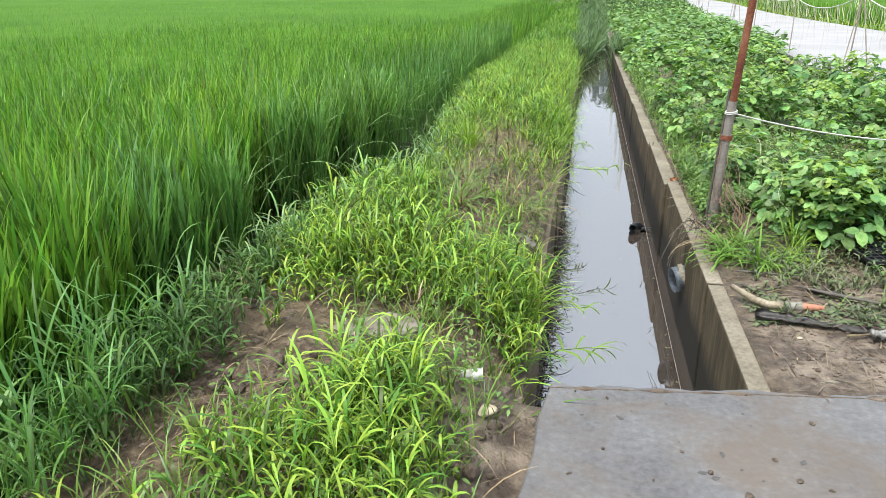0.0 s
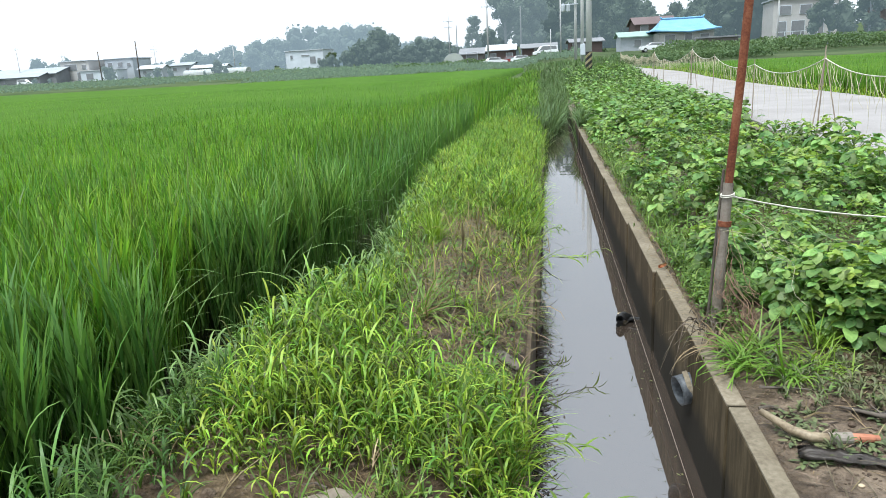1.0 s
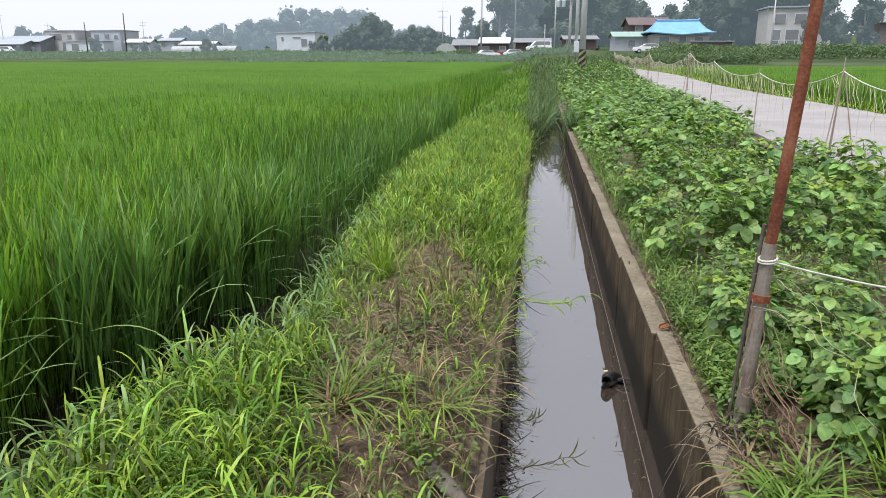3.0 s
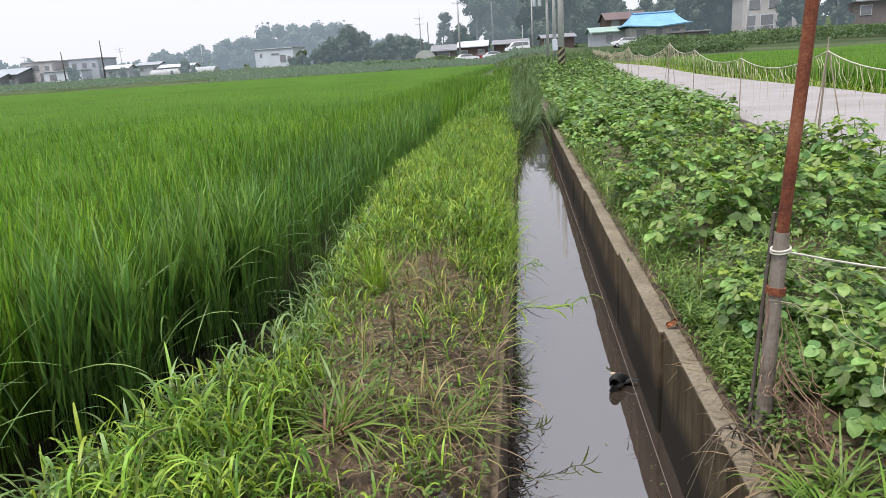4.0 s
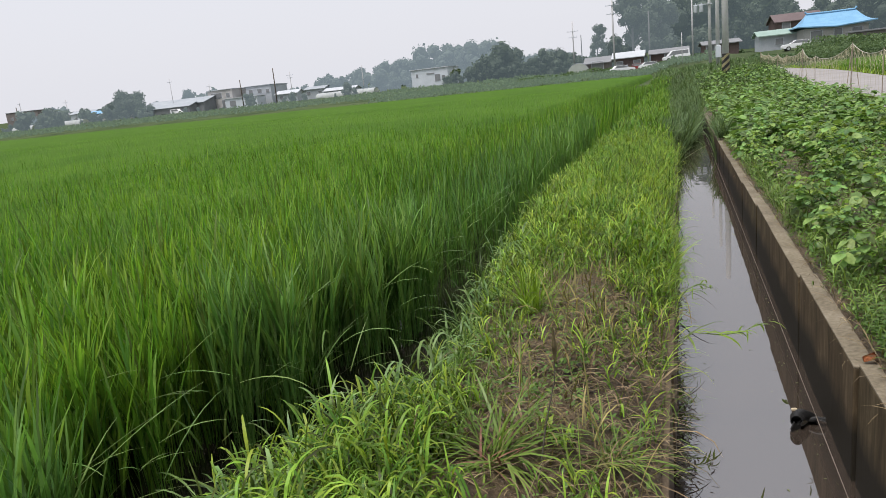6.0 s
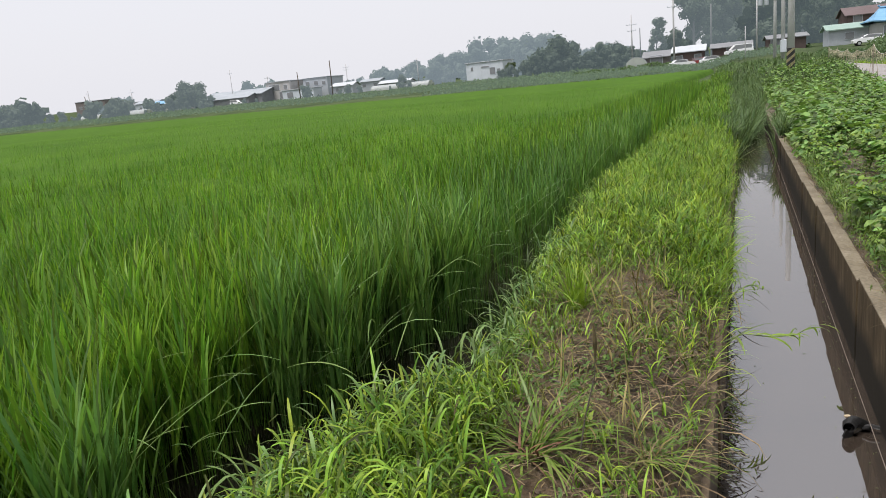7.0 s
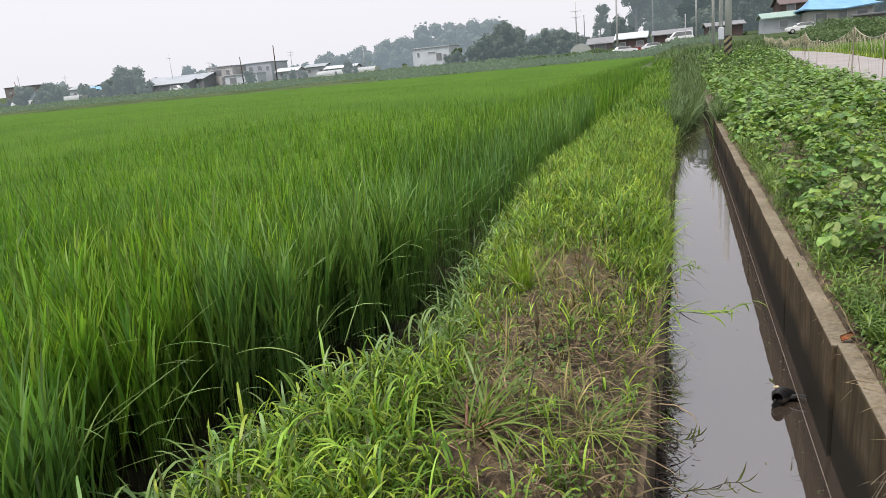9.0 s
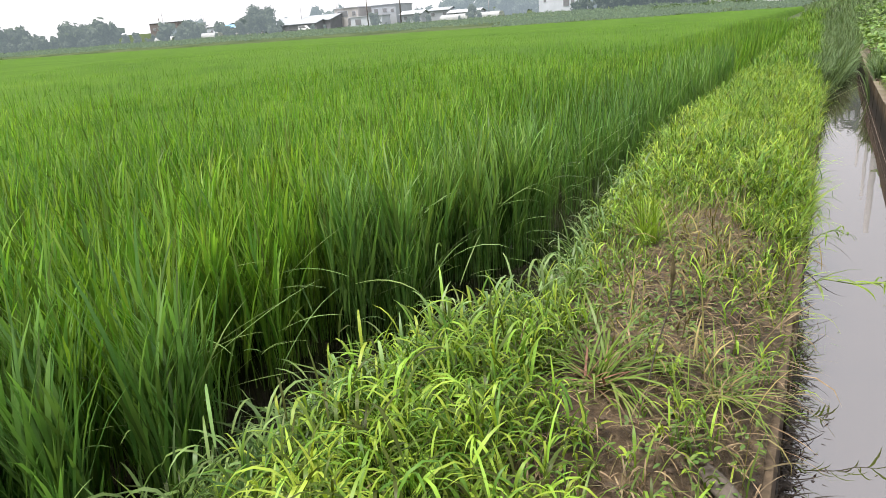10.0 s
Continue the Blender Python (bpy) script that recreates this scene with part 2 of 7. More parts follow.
YELLOW = material("pale_yellow_paint", [(0.40, 0.34, 0.18), (0.52, 0.46, 0.28)], 3, 30, 0.6, 0.1, 0.002)
DARK = material("black_paint", [(0.015, 0.015, 0.015), (0.035, 0.035, 0.035)], 3, 30, 0.6, 0.1, 0.002)
# paled, bluish base colours of far walls, roofs and glass paint haze
WHITE = material("hazed_white_paint", [(0.46, 0.50, 0.54), (0.57, 0.61, 0.65)], 0.4, 5, 0.85, 0.1, 0.01, spec=0.15)
GREYWALL = material("hazed_grey_wall", [(0.34, 0.37, 0.40), (0.44, 0.47, 0.50)], 0.4, 5, 0.85, 0.1, 0.01, spec=0.15)
BEIGE = material("beige_wall", [(0.36, 0.355, 0.345), (0.46, 0.45, 0.44)], 0.4, 5, 0.85, 0.1, 0.01, spec=0.15)
BRICK = material("red_brick_wall", [(0.105, 0.078, 0.073), (0.15, 0.115, 0.107)], 0.6, 9, 0.9, 0.2, 0.01, spec=0.1)
BROWN = material("dull_brown_wall", [(0.15, 0.135, 0.13), (0.20, 0.182, 0.176)], 0.5, 6, 0.85, 0.1, 0.01, spec=0.1)
BLUE_ROOF = material("blue_metal_roof", [(0.115, 0.27, 0.43), (0.19, 0.37, 0.54)], 0.5, 6, 0.5, 0.1, 0.01)
GREEN_ROOF = material("pale_green_roof", [(0.20, 0.29, 0.25), (0.27, 0.36, 0.32)], 0.5, 6, 0.6, 0.1, 0.01)
DARK_ROOF = material("hazed_dark_roof", [(0.17, 0.178, 0.188), (0.23, 0.238, 0.248)], 0.3, 4, 0.9, 0.1, 0.01, spec=0.1)
GREY_ROOF = material("hazed_grey_roof", [(0.24, 0.265, 0.29), (0.34, 0.37, 0.395)], 0.3, 4, 0.85, 0.1, 0.01, spec=0.15)
WHITE_ROOF = material("white_roof", [(0.36, 0.385, 0.41), (0.45, 0.475, 0.50)], 0.3, 4, 0.7, 0.1, 0.01, spec=0.2)
RED_ROOF = material("dull_red_roof", [(0.108, 0.085, 0.085), (0.15, 0.12, 0.12)], 0.4, 5, 0.85, 0.1, 0.01, spec=0.15)
# glass lightened in its base colour for haze
GLASS = material("hazed_window_glass", [(0.17, 0.18, 0.19), (0.22, 0.23, 0.24)], 0.5, 4, 0.25, 0, spec=0.4)
CAR_WHITE = material("white_car_paint", [(0.70, 0.71, 0.72), (0.76, 0.77, 0.78)], 0.5, 4, 0.25, 0)
CAR_RED = material("dark_red_car_paint", [(0.20, 0.03, 0.03), (0.26, 0.05, 0.05)], 0.5, 4, 0.25, 0)
CAR_SILVER = material("silver_car_paint", [(0.42, 0.43, 0.44), (0.5, 0.51, 0.52)], 0.5, 4, 0.3, 0, metal=0.4)
TYRE = material("tyre_rubber", [(0.012, 0.012, 0.012), (0.025, 0.025, 0.025)], 5, 40, 0.85, 0.1, 0.002)
FILM = material("greenhouse_film", [(0.42, 0.45, 0.46), (0.54, 0.57, 0.58)], 0.6, 5, 0.4, 0.2, 0.01, see_through=0.3)
DEAD_LEAF = material("orange_dead_leaf", [(0.25, 0.08, 0.03), (0.45, 0.17, 0.06)], 20, 90, 0.7, 0.3, 0.002)
LITTER = material("dirty_white_plastic", [(0.22, 0.20, 0.17), (0.42, 0.40, 0.36), (0.52, 0.50, 0.46)], 9, 60, 0.55, 0.3, 0.003)
STONE = material("pale_stone", [(0.32, 0.25, 0.16), (0.48, 0.40, 0.28)], 8, 60, 0.85, 0.5, 0.006)

WATER = bpy.data.materials.new("ditch_water")
WATER.use_nodes = True
_n, _l = WATER.node_tree.nodes, WATER.node_tree.links
_b = _n["Principled BSDF"]
_b.inputs["Base Color"].default_value = (0.040, 0.031, 0.024, 1)
_b.inputs["Roughness"].default_value, _b.inputs["IOR"].default_value = 0.0, 2.35
_b.inputs["Specular IOR Level"].default_value = 0.9
_w = _n.new("ShaderNodeTexNoise")
_w.inputs["Scale"].default_value, _w.inputs["Detail"].default_value = 3.0, 3.0
_r = _n.new("ShaderNodeBump")
_r.inputs["Strength"].default_value, _r.inputs["Distance"].default_value = 0.05, 0.02
_c = _n.new("ShaderNodeTexCoord")
_l.new(_c.outputs["Object"], _w.inputs["Vector"])
_l.new(_w.outputs["Fac"], _r.inputs["Height"])
_l.new(_r.outputs["Normal"], _b.inputs["Normal"])


# ---- mesh helpers ----
def mesh_object(name, verts, loops, totals, mat, parent=None, smooth=True):
    """One mesh object from flat arrays: places, corner indices, corners per face."""
    me = bpy.data.meshes.new(name)
    verts, loops, totals = np.asarray(verts, dtype=np.float32).reshape(-1, 3), np.asarray(loops, dtype=np.int32).ravel(), np.asarray(totals, dtype=np.int32).ravel()
    me.vertices.add(len(verts))
    me.vertices.foreach_set("co", verts.ravel())
    me.loops.add(len(loops))
    me.loops.foreach_set("vertex_index", loops)
    me.polygons.add(len(totals))
    me.polygons.foreach_set("loop_start", np.concatenate(([0], np.cumsum(totals)[:-1])).astype(np.int32))
    me.polygons.foreach_set("use_smooth", np.full(len(totals), smooth))
    me.update(calc_edges=True)
    me.materials.append(mat)
    ob = new(name, me)
    ob.parent = parent
    return ob


def part(name, bm, mat, parent, label="", smooth=False):
    """A bmesh as one mesh object under a thing or a part."""
    me = bpy.data.meshes.new(name)
    for f in bm.faces:
        f.smooth = smooth
    bm.to_mesh(me)
    bm.free()
    me.materials.append(mat)
    ob = new(name, me)
    ob.parent = parent
    if label:
        tagged(ob, label)
    return ob


def box(sx, sy, sz, at=(0, 0, 0), bevel=0.0, turn=0.0):
    bm = bmesh.new()
    bmesh.ops.create_cube(bm, size=1.0, matrix=Matrix.Diagonal((sx, sy, sz, 1)))
    if bevel:
        bmesh.ops.bevel(bm, geom=bm.edges[:], offset=bevel, segments=2, affect="EDGES", profile=0.6)
    bmesh.ops.transform(bm, matrix=Matrix.Translation(at) @ Matrix.Rotation(turn, 4, "Z"), verts=bm.verts[:])
    return bm


def prism(outline, depth, at=(0, 0, 0), turn=0.0):
    """An outline in x and z, drawn out along y by depth, centred."""
    bm = bmesh.new()
    front = [bm.verts.new((x, -depth / 2, z)) for x, z in outline]
    back = [bm.verts.new((x, depth / 2, z)) for x, z in outline]
    bm.faces.new(front)
    bm.faces.new(back[::-1])
    for i in range(len(outline)):
        j = (i + 1) % len(outline)
        bm.faces.new((front[j], front[i], back[i], back[j]))
    bmesh.ops.recalc_face_normals(bm, faces=bm.faces[:])
    bmesh.ops.transform(bm, matrix=Matrix.Translation(at) @ Matrix.Rotation(turn, 4, "Z"), verts=bm.verts[:])
    return bm


def tube(points, radius, sides=10, hollow=0.0):
    """A round bar or pipe along points; radius may be a list. hollow: depth of the open mouth at the last point."""
    bm = bmesh.new()
    points = [Vector(p) for p in points]
    radii = radius if isinstance(radius, (list, tuple)) else [radius] * len(points)
    rings, side = [], None
    for i, p in enumerate(points):
        d = (points[min(i + 1, len(points) - 1)] - points[max(i - 1, 0)]).normalized()
        if side is None:
            side = d.orthogonal().normalized()
        side = (side - d * side.dot(d)).normalized()
        up = d.cross(side)
        rings.append([bm.verts.new(p + (side * math.cos(a) + up * math.sin(a)) * radii[i]) for a in (2 * math.pi * k / sides for k in range(sides))])
        last = d
    for a, b in zip(rings, rings[1:]):
        for k in range(sides):
            bm.faces.new((a[k], a[(k + 1) % sides], b[(k + 1) % sides], b[k]))
    bm.faces.new(rings[0][::-1])
    if hollow:
        end = points[-1]
        lip = [bm.verts.new(end + (v.co - end) * 0.88) for v in rings[-1]]
        deep = [bm.verts.new(v.co - last * hollow) for v in lip]
        for k in range(sides):
            j = (k + 1) % sides
            bm.faces.new((rings[-1][k], rings[-1][j], lip[j], lip[k]))
            bm.faces.new((lip[k], lip[j], deep[j], deep[k]))
        bm.faces.new(deep)
    else:
        bm.faces.new(rings[-1])
    return bm


def merged(*bms):
    out = bmesh.new()
    for bm in bms:
        me = bpy.data.meshes.new("tmp")
        bm.to_mesh(me)
        bm.free()
        out.from_mesh(me)
        bpy.data.meshes.remove(me)
    return out


def thing(name, at=(0, 0, 0), label="", category="", group="", turn=0.0, kind=""):
    ob = new(name)
    ob.empty_display_size = 0.1
    ob.matrix_basis = pose(*at, 0, 0, turn)
    return tagged(ob, label, category, group, kind)


def blade_arrays(rng, base, length, width, lean, curl, segs=3, azimuth=None, twist=0.5, shape=(0.7, 1.0, 0.8)):
    """Bent, tapered grass blades: places and faces. base (n, 3); the rest numbers or arrays."""
    n = len(base)
    az = rng.uniform(0, 2 * np.pi, n) if azimuth is None else azimuth
    mid = (np.arange(segs) + 0.5) / segs
    angle = np.reshape(lean, (-1, 1)) * np.ones((n, 1)) + np.reshape(curl, (-1, 1)) * mid[None] ** 1.6
    step = (np.reshape(length, (-1, 1)) * np.ones((n, 1))) / segs
    out = np.concatenate((np.zeros((n, 1)), np.cumsum(np.sin(angle) * step, 1)), 1)
    up = np.concatenate((np.zeros((n, 1)), np.cumsum(np.cos(angle) * step, 1)), 1)
    spine = np.stack((np.cos(az)[:, None] * out, np.sin(az)[:, None] * out, up), 2) + base[:, None]
    saz = az + np.pi / 2 + rng.uniform(-twist, twist, n)
    side = np.stack((np.cos(saz), np.sin(saz), rng.uniform(-0.25, 0.25, n)), 1)
    profile = np.interp(np.arange(segs) / segs, np.linspace(0, 1, len(shape) + 1), (*shape, 0.0))
    half = (np.reshape(width, (-1, 1)) * np.ones((n, 1)) / 2) * profile[None]
    left = spine[:, :-1] - side[:, None] * half[:, :, None]
    right = spine[:, :-1] + side[:, None] * half[:, :, None]
    verts = np.concatenate((np.stack((left, right), 2).reshape(n, 2 * segs, 3), spine[:, -1:]), 1)
    one = [i for k in range(segs - 1) for i in (2 * k, 2 * k + 1, 2 * k + 3, 2 * k + 2)] + [2 * segs - 2, 2 * segs - 1, 2 * segs]
    loops = (np.arange(n) * (2 * segs + 1))[:, None] + np.array(one)[None]
    totals = np.tile([4] * (segs - 1) + [3], n)
    return verts.reshape(-1, 3), loops.ravel(), totals


def grass_plants(r, base, tall, leaf, width, leaves=6, lean=0.25, droop=1.5, first=(0.15, 0.75), low=0.0, segs=5, stem_width=0.0032):
    """Leafy grass: thin stems, each with arching blades set along it."""
    n = len(base)
    az = r.uniform(0, 2 * np.pi, n)
    tilt = np.abs(r.normal(0, lean, n))
    stem = blade_arrays(r, base, tall, stem_width, tilt, 0.2, 3, az, 0.5, (1, 0.9, 0.7))
    f = low + (1 - low) * (np.arange(leaves)[None] + r.uniform(0.1, 0.9, (n, leaves))) / leaves
    up = (f * tall[:, None]).ravel()
    t2, a2 = np.repeat(tilt, leaves) * 1.05, np.repeat(az, leaves)
    start = np.repeat(base, leaves, 0) + np.stack((np.sin(t2) * np.cos(a2) * up, np.sin(t2) * np.sin(a2) * up, np.cos(t2) * up * 0.97), 1)
    m = n * leaves
    length = leaf * np.repeat(tall / tall.mean(), leaves) ** 0.5 * r.uniform(0.6, 1.25, m)
    blades = blade_arrays(r, start, length, width * r.uniform(0.65, 1.25, m), r.uniform(*first, m), r.gamma(5, droop / 5, m), segs, None, 0.25, (0.55, 1.0, 0.95, 0.7))
    return joined(stem, blades)


def leaf_arrays(rng, base, length, width, azimuth, pitch, fold=0.2):
    """Pointed oval leaves, folded along the midrib: five triangles-and-quads each."""
    n = len(base)
    t = np.array([0.0, 0.22, 0.58, 1.0])
    w = np.array([0.0, 0.42, 0.46, 0.0])
    ca, sa = np.cos(azimuth), np.sin(azimuth)
    cp, sp = np.cos(pitch), np.sin(pitch)
    ahead = np.stack((ca * cp, sa * cp, sp), 1)
    side = np.stack((-sa, ca, np.zeros(n)), 1)
    lift = np.cross(ahead, side)
    L, W = np.reshape(length, (-1, 1)) * np.ones((n, 1)), np.reshape(width, (-1, 1)) * np.ones((n, 1))
    sag = -0.18 * L * (t ** 2)[None]
    spine = base[:, None] + ahead[:, None] * (L * t[None])[:, :, None] + np.array([0, 0, 1.0]) * sag[:, :, None]
    offs = (W * w[None])[:, :, None]
    left, right = spine + side[:, None] * offs + lift[:, None] * offs * fold, spine - side[:, None] * offs + lift[:, None] * offs * fold
    verts = np.stack((spine[:, 0], left[:, 1], spine[:, 1], right[:, 1], left[:, 2], spine[:, 2], right[:, 2], spine[:, 3]), 1)
    one = [0, 2, 1, 0, 3, 2, 1, 2, 5, 4, 2, 3, 6, 5, 4, 5, 7, 5, 6, 7]
    loops = (np.arange(n) * 8)[:, None] + np.array(one)[None]
    return verts.reshape(-1, 3), loops.ravel(), np.tile([3, 3, 4, 4, 3, 3], n)


def joined(*sets):
    verts, loops, totals, shift = [], [], [], 0
    for v, l, t in sets:
        verts.append(v), loops.append(l + shift), totals.append(t)
        shift += len(v)
    return np.concatenate(verts), np.concatenate(loops), np.concatenate(totals)


def smooth_step(a, b, v):
    t = np.clip((v - a) / (b - a), 0, 1)
    return t * t * (3 - 2 * t)


def rough_noise(x, y, scale, seed=0):
    """A cheap smooth noise of about -1 to 1 for arrays."""
    out = 0
    for k, (a, b, c) in enumerate(((1.0, 0.7, 0.3), (-0.6, 1.3, 1.9), (1.7, -1.1, 4.1), (2.3, 1.9, 2.7), (-3.1, 2.2, 0.9))):
        out = out + np.sin(scale * (a * x + b * y) + c + seed * (1.3 + k)) * np.cos(scale * (b * x - a * y) * 0.8 + 2.1 * c + seed) / (1 + 0.35 * k)
    return out / 2.2


# ---- the ground's shape ----
WATER_Z, PADDY_Z, LEFT_EDGE, RIGHT_EDGE = -0.60, -0.12, -0.04, 0.75


def fall(y):
    """The banks and the ditch's walls drop a little away from the slab."""
    return -0.015 * np.clip(y - 5, 0, 10)


def bed_far(y):
    """Where the bean bed meets the road."""
    return 3.1 + 0.055 * np.clip(y, 0, 80)


def road_far(y):
    return 8.0 + 0.012 * np.clip(y, 0, 80)


def far_rise(x, y):
    right = smooth_step(34, 52, y) * smooth_step(-6, 1, x) * 1.15 * (1 - 0.8 * smooth_step(4.0, 6.2, x) * (1 - smooth_step(70, 110, y)))
    back = smooth_step(104, 130, y) * 1.1 + smooth_step(110, 260, y) * 2.6 + smooth_step(260, 700, y) * 14
    return np.maximum(right, 0) + back


def bank_edge(y):
    """Where the left bank drops into the paddy."""
    return np.interp(y, [1, 2.4, 3.1, 3.6, 4.0, 4.5, 5.2, 6, 7.5, 9], [-1.45, -1.6, -1.56, -1.44, -1.30, -1.17, -1.16, -1.25, -1.40, -1.5]) + 0.05 * rough_noise(y * 0, y, 2.1)


def height(x, y):
    x, y = np.asarray(x, dtype=float), np.asarray(y, dtype=float)
    edge = bank_edge(y)
    bank = 0.10 + 0.035 * rough_noise(x, y, 2.3) + 0.02 * rough_noise(x, y, 7.0, 2)
    bank = bank - 0.15 * smooth_step(-0.35, -0.04, x) + 0.06 * np.exp(-((x + 0.75) / 0.4) ** 2)
    low = -0.21 + 0.02 * rough_noise(x, y, 5.0, 3)
    left = low + (bank - low) * smooth_step(-0.06, 0.18, x - edge)
    bed = 0.02 + 0.05 * smooth_step(0.9, 1.6, x) + 0.03 * rough_noise(x, y, 2.1, 5) * smooth_step(0.9, 1.1, x) + 0.015 * rough_noise(x, y, 9.0, 6)
    road = 0.05
    bed = bed + (road - bed) * smooth_step(-0.3, 0.1, x - bed_far(y))
    bed = bed + (-0.12 - bed) * smooth_step(0.1, 0.7, x - road_far(y))
    z = np.where(x < 0.3, left, bed) + fall(y) * smooth_step(-2.5, -1, x) * (1 - smooth_step(2.5, 3.6, x))
    z = z + far_rise(x, y)
    slab = (x > 0.03) & (x < 4.1) & (y < 2.20 + 0.10 * x)
    z = np.where(slab, -0.13, z)
    ditch = (x > -0.075) & (x < 0.85) & (y < 29.6) & (y > 2.20)
    return np.where(ditch, -1.05, z)


def spread(knots):
    """Grid lines: (from, to, step) runs."""
    out = []
    for a, b, s in knots:
        out.extend(np.arange(a, b - 1e-6, s))
    return np.array(out)


gx = spread([(-900, -200, 50), (-200, -40, 8), (-40, -8, 1.5), (-8, -2.4, 0.3), (-2.4, -0.08, 0.05)])
gx = np.concatenate((gx, [-0.076, -0.074], [0.0, 0.029, 0.031, 0.3], [0.849, 0.851], spread([(0.92, 2.2, 0.06), (2.2, 4, 0.15), (4, 10, 0.4), (10, 40, 2), (40, 200, 8), (200, 951, 50)])))
gy = spread([(-60, -4, 4), (-4, 0.5, 0.3), (0.5, 2.18, 0.06), (2.195, 2.21, 0.01), (2.22, 4.5, 0.06), (4.5, 9, 0.09), (9, 16, 0.2), (16, 46, 0.6), (46, 130, 2), (130, 400, 10), (400, 3001, 200)])
GX, GY = np.meshgrid(gx, gy)
GZ = height(GX, GY)
ny, nx = GX.shape
idx = np.arange(ny * nx).reshape(ny, nx)
quads = np.stack((idx[:-1, :-1], idx[:-1, 1:], idx[1:, 1:], idx[1:, :-1]), 2).reshape(-1, 4)
GROUND = material("soil_and_meadow", [(0.022, 0.014, 0.007), (0.072, 0.047, 0.024), (0.175, 0.128, 0.076)], 3.0, 24, 0.5, 1.0, 0.07, detail=10, spec=0.4)
_n, _l = GROUND.node_tree.nodes, GROUND.node_tree.links
_soil = _n["Principled BSDF"].inputs["Base Color"].links[0].from_socket
_split, _turf, _reach, _side, _most, _cover = (_n.new("ShaderNode" + k) for k in ("SeparateXYZ", "ValToRGB", "MapRange", "MapRange", "Math", "Mix"))
_l.new(_n["Texture Coordinate"].outputs["Object"], _split.inputs[0])
_patch = _n.new("ShaderNodeTexNoise")
_patch.inputs["Scale"].default_value, _patch.inputs["Detail"].default_value = 0.12, 9.0
_l.new(_n["Texture Coordinate"].outputs["Object"], _patch.inputs["Vector"])
_l.new(_patch.outputs["Fac"], _turf.inputs["Fac"])
_turf.color_ramp.elements[0].position, _turf.color_ramp.elements[1].position = 0.38, 0.62
_turf.color_ramp.elements[0].color, _turf.color_ramp.elements[1].color = (0.046, 0.066, 0.034, 1), (0.080, 0.104, 0.054, 1)
for node, axis, low, high in ((_reach, "Y", 30, 42), (_side, "X", 8.1, 8.7)):
    node.inputs["From Min"].default_value, node.inputs["From Max"].default_value = low, high
    _l.new(_split.outputs[axis], node.inputs["Value"])
_most.operation = "MAXIMUM"
_l.new(_reach.outputs["Result"], _most.inputs[0])
_l.new(_side.outputs["Result"], _most.inputs[1])
_cover.data_type = "RGBA"
_l.new(_most.outputs[0], _cover.inputs["Factor"])
_l.new(_soil, _cover.inputs["A"])
_l.new(_turf.outputs["Color"], _cover.inputs["B"])
_l.new(_cover.outputs["Result"], _n["Principled BSDF"].inputs["Base Color"])
# pale silt washed over the bare ground beside the slab
_silt, _tone, _east, _south, _both, _wash = (_n.new("ShaderNode" + k) for k in ("TexNoise", "ValToRGB", "MapRange", "MapRange", "Math", "Mix"))
_silt.inputs["Scale"].default_value, _silt.inputs["Detail"].default_value, _silt.inputs["Roughness"].default_value = 5.0, 12.0, 0.7
_l.new(_n["Texture Coordinate"].outputs["Object"], _silt.inputs["Vector"])
_l.new(_silt.outputs["Fac"], _tone.inputs["Fac"])
_tone.color_ramp.elements[0].position, _tone.color_ramp.elements[1].position = 0.42, 0.60
_tone.color_ramp.elements[0].color, _tone.color_ramp.elements[1].color = (0.055, 0.037, 0.023, 1), (0.215, 0.165, 0.115, 1)
for node, axis, low, high in ((_east, "X", 0.8, 0.95), (_south, "Y", 3.9, 3.1)):
    node.inputs["From Min"].default_value, node.inputs["From Max"].default_value = low, high
    _l.new(_split.outputs[axis], node.inputs["Value"])
_west, _near, _strip, _all = (_n.new("ShaderNode" + k) for k in ("MapRange", "MapRange", "Math", "Math"))
for node, axis, low, high in ((_west, "X", -0.42, -0.22), (_near, "Y", 2.5, 2.2)):
    node.inputs["From Min"].default_value, node.inputs["From Max"].default_value = low, high
    _l.new(_split.outputs[axis], node.inputs["Value"])
_strip.operation, _all.operation = "MULTIPLY", "MAXIMUM"
_l.new(_west.outputs["Result"], _strip.inputs[0])
_l.new(_near.outputs["Result"], _strip.inputs[1])
_both.operation = "MULTIPLY"
_l.new(_east.outputs["Result"], _both.inputs[0])
_l.new(_south.outputs["Result"], _both.inputs[1])
_wash.data_type = "RGBA"
_l.new(_both.outputs[0], _all.inputs[0])
_l.new(_strip.outputs[0], _all.inputs[1])
_l.new(_all.outputs[0], _wash.inputs["Factor"])
_l.new(_soil, _wash.inputs["A"])
_l.new(_tone.outputs["Color"], _wash.inputs["B"])
_l.new(_wash.outputs["Result"], _cover.inputs["A"])
for key, low, high in (("Roughness", 0.5, 1.0), ("Specular IOR Level", 0.4, 0.0)):
    _span = _n.new("ShaderNodeMapRange")
    _span.inputs["To Min"].default_value, _span.inputs["To Max"].default_value = low, high
    _l.new(_most.outputs[0], _span.inputs["Value"])
    _l.new(_span.outputs["Result"], _n["Principled BSDF"].inputs[key])
tagged(mesh_object("ground", np.stack((GX, GY, GZ), 2), quads, np.full(len(quads), 4), GROUND), "wet brown soil of banks, beds and fields", "ground", kind="structure")


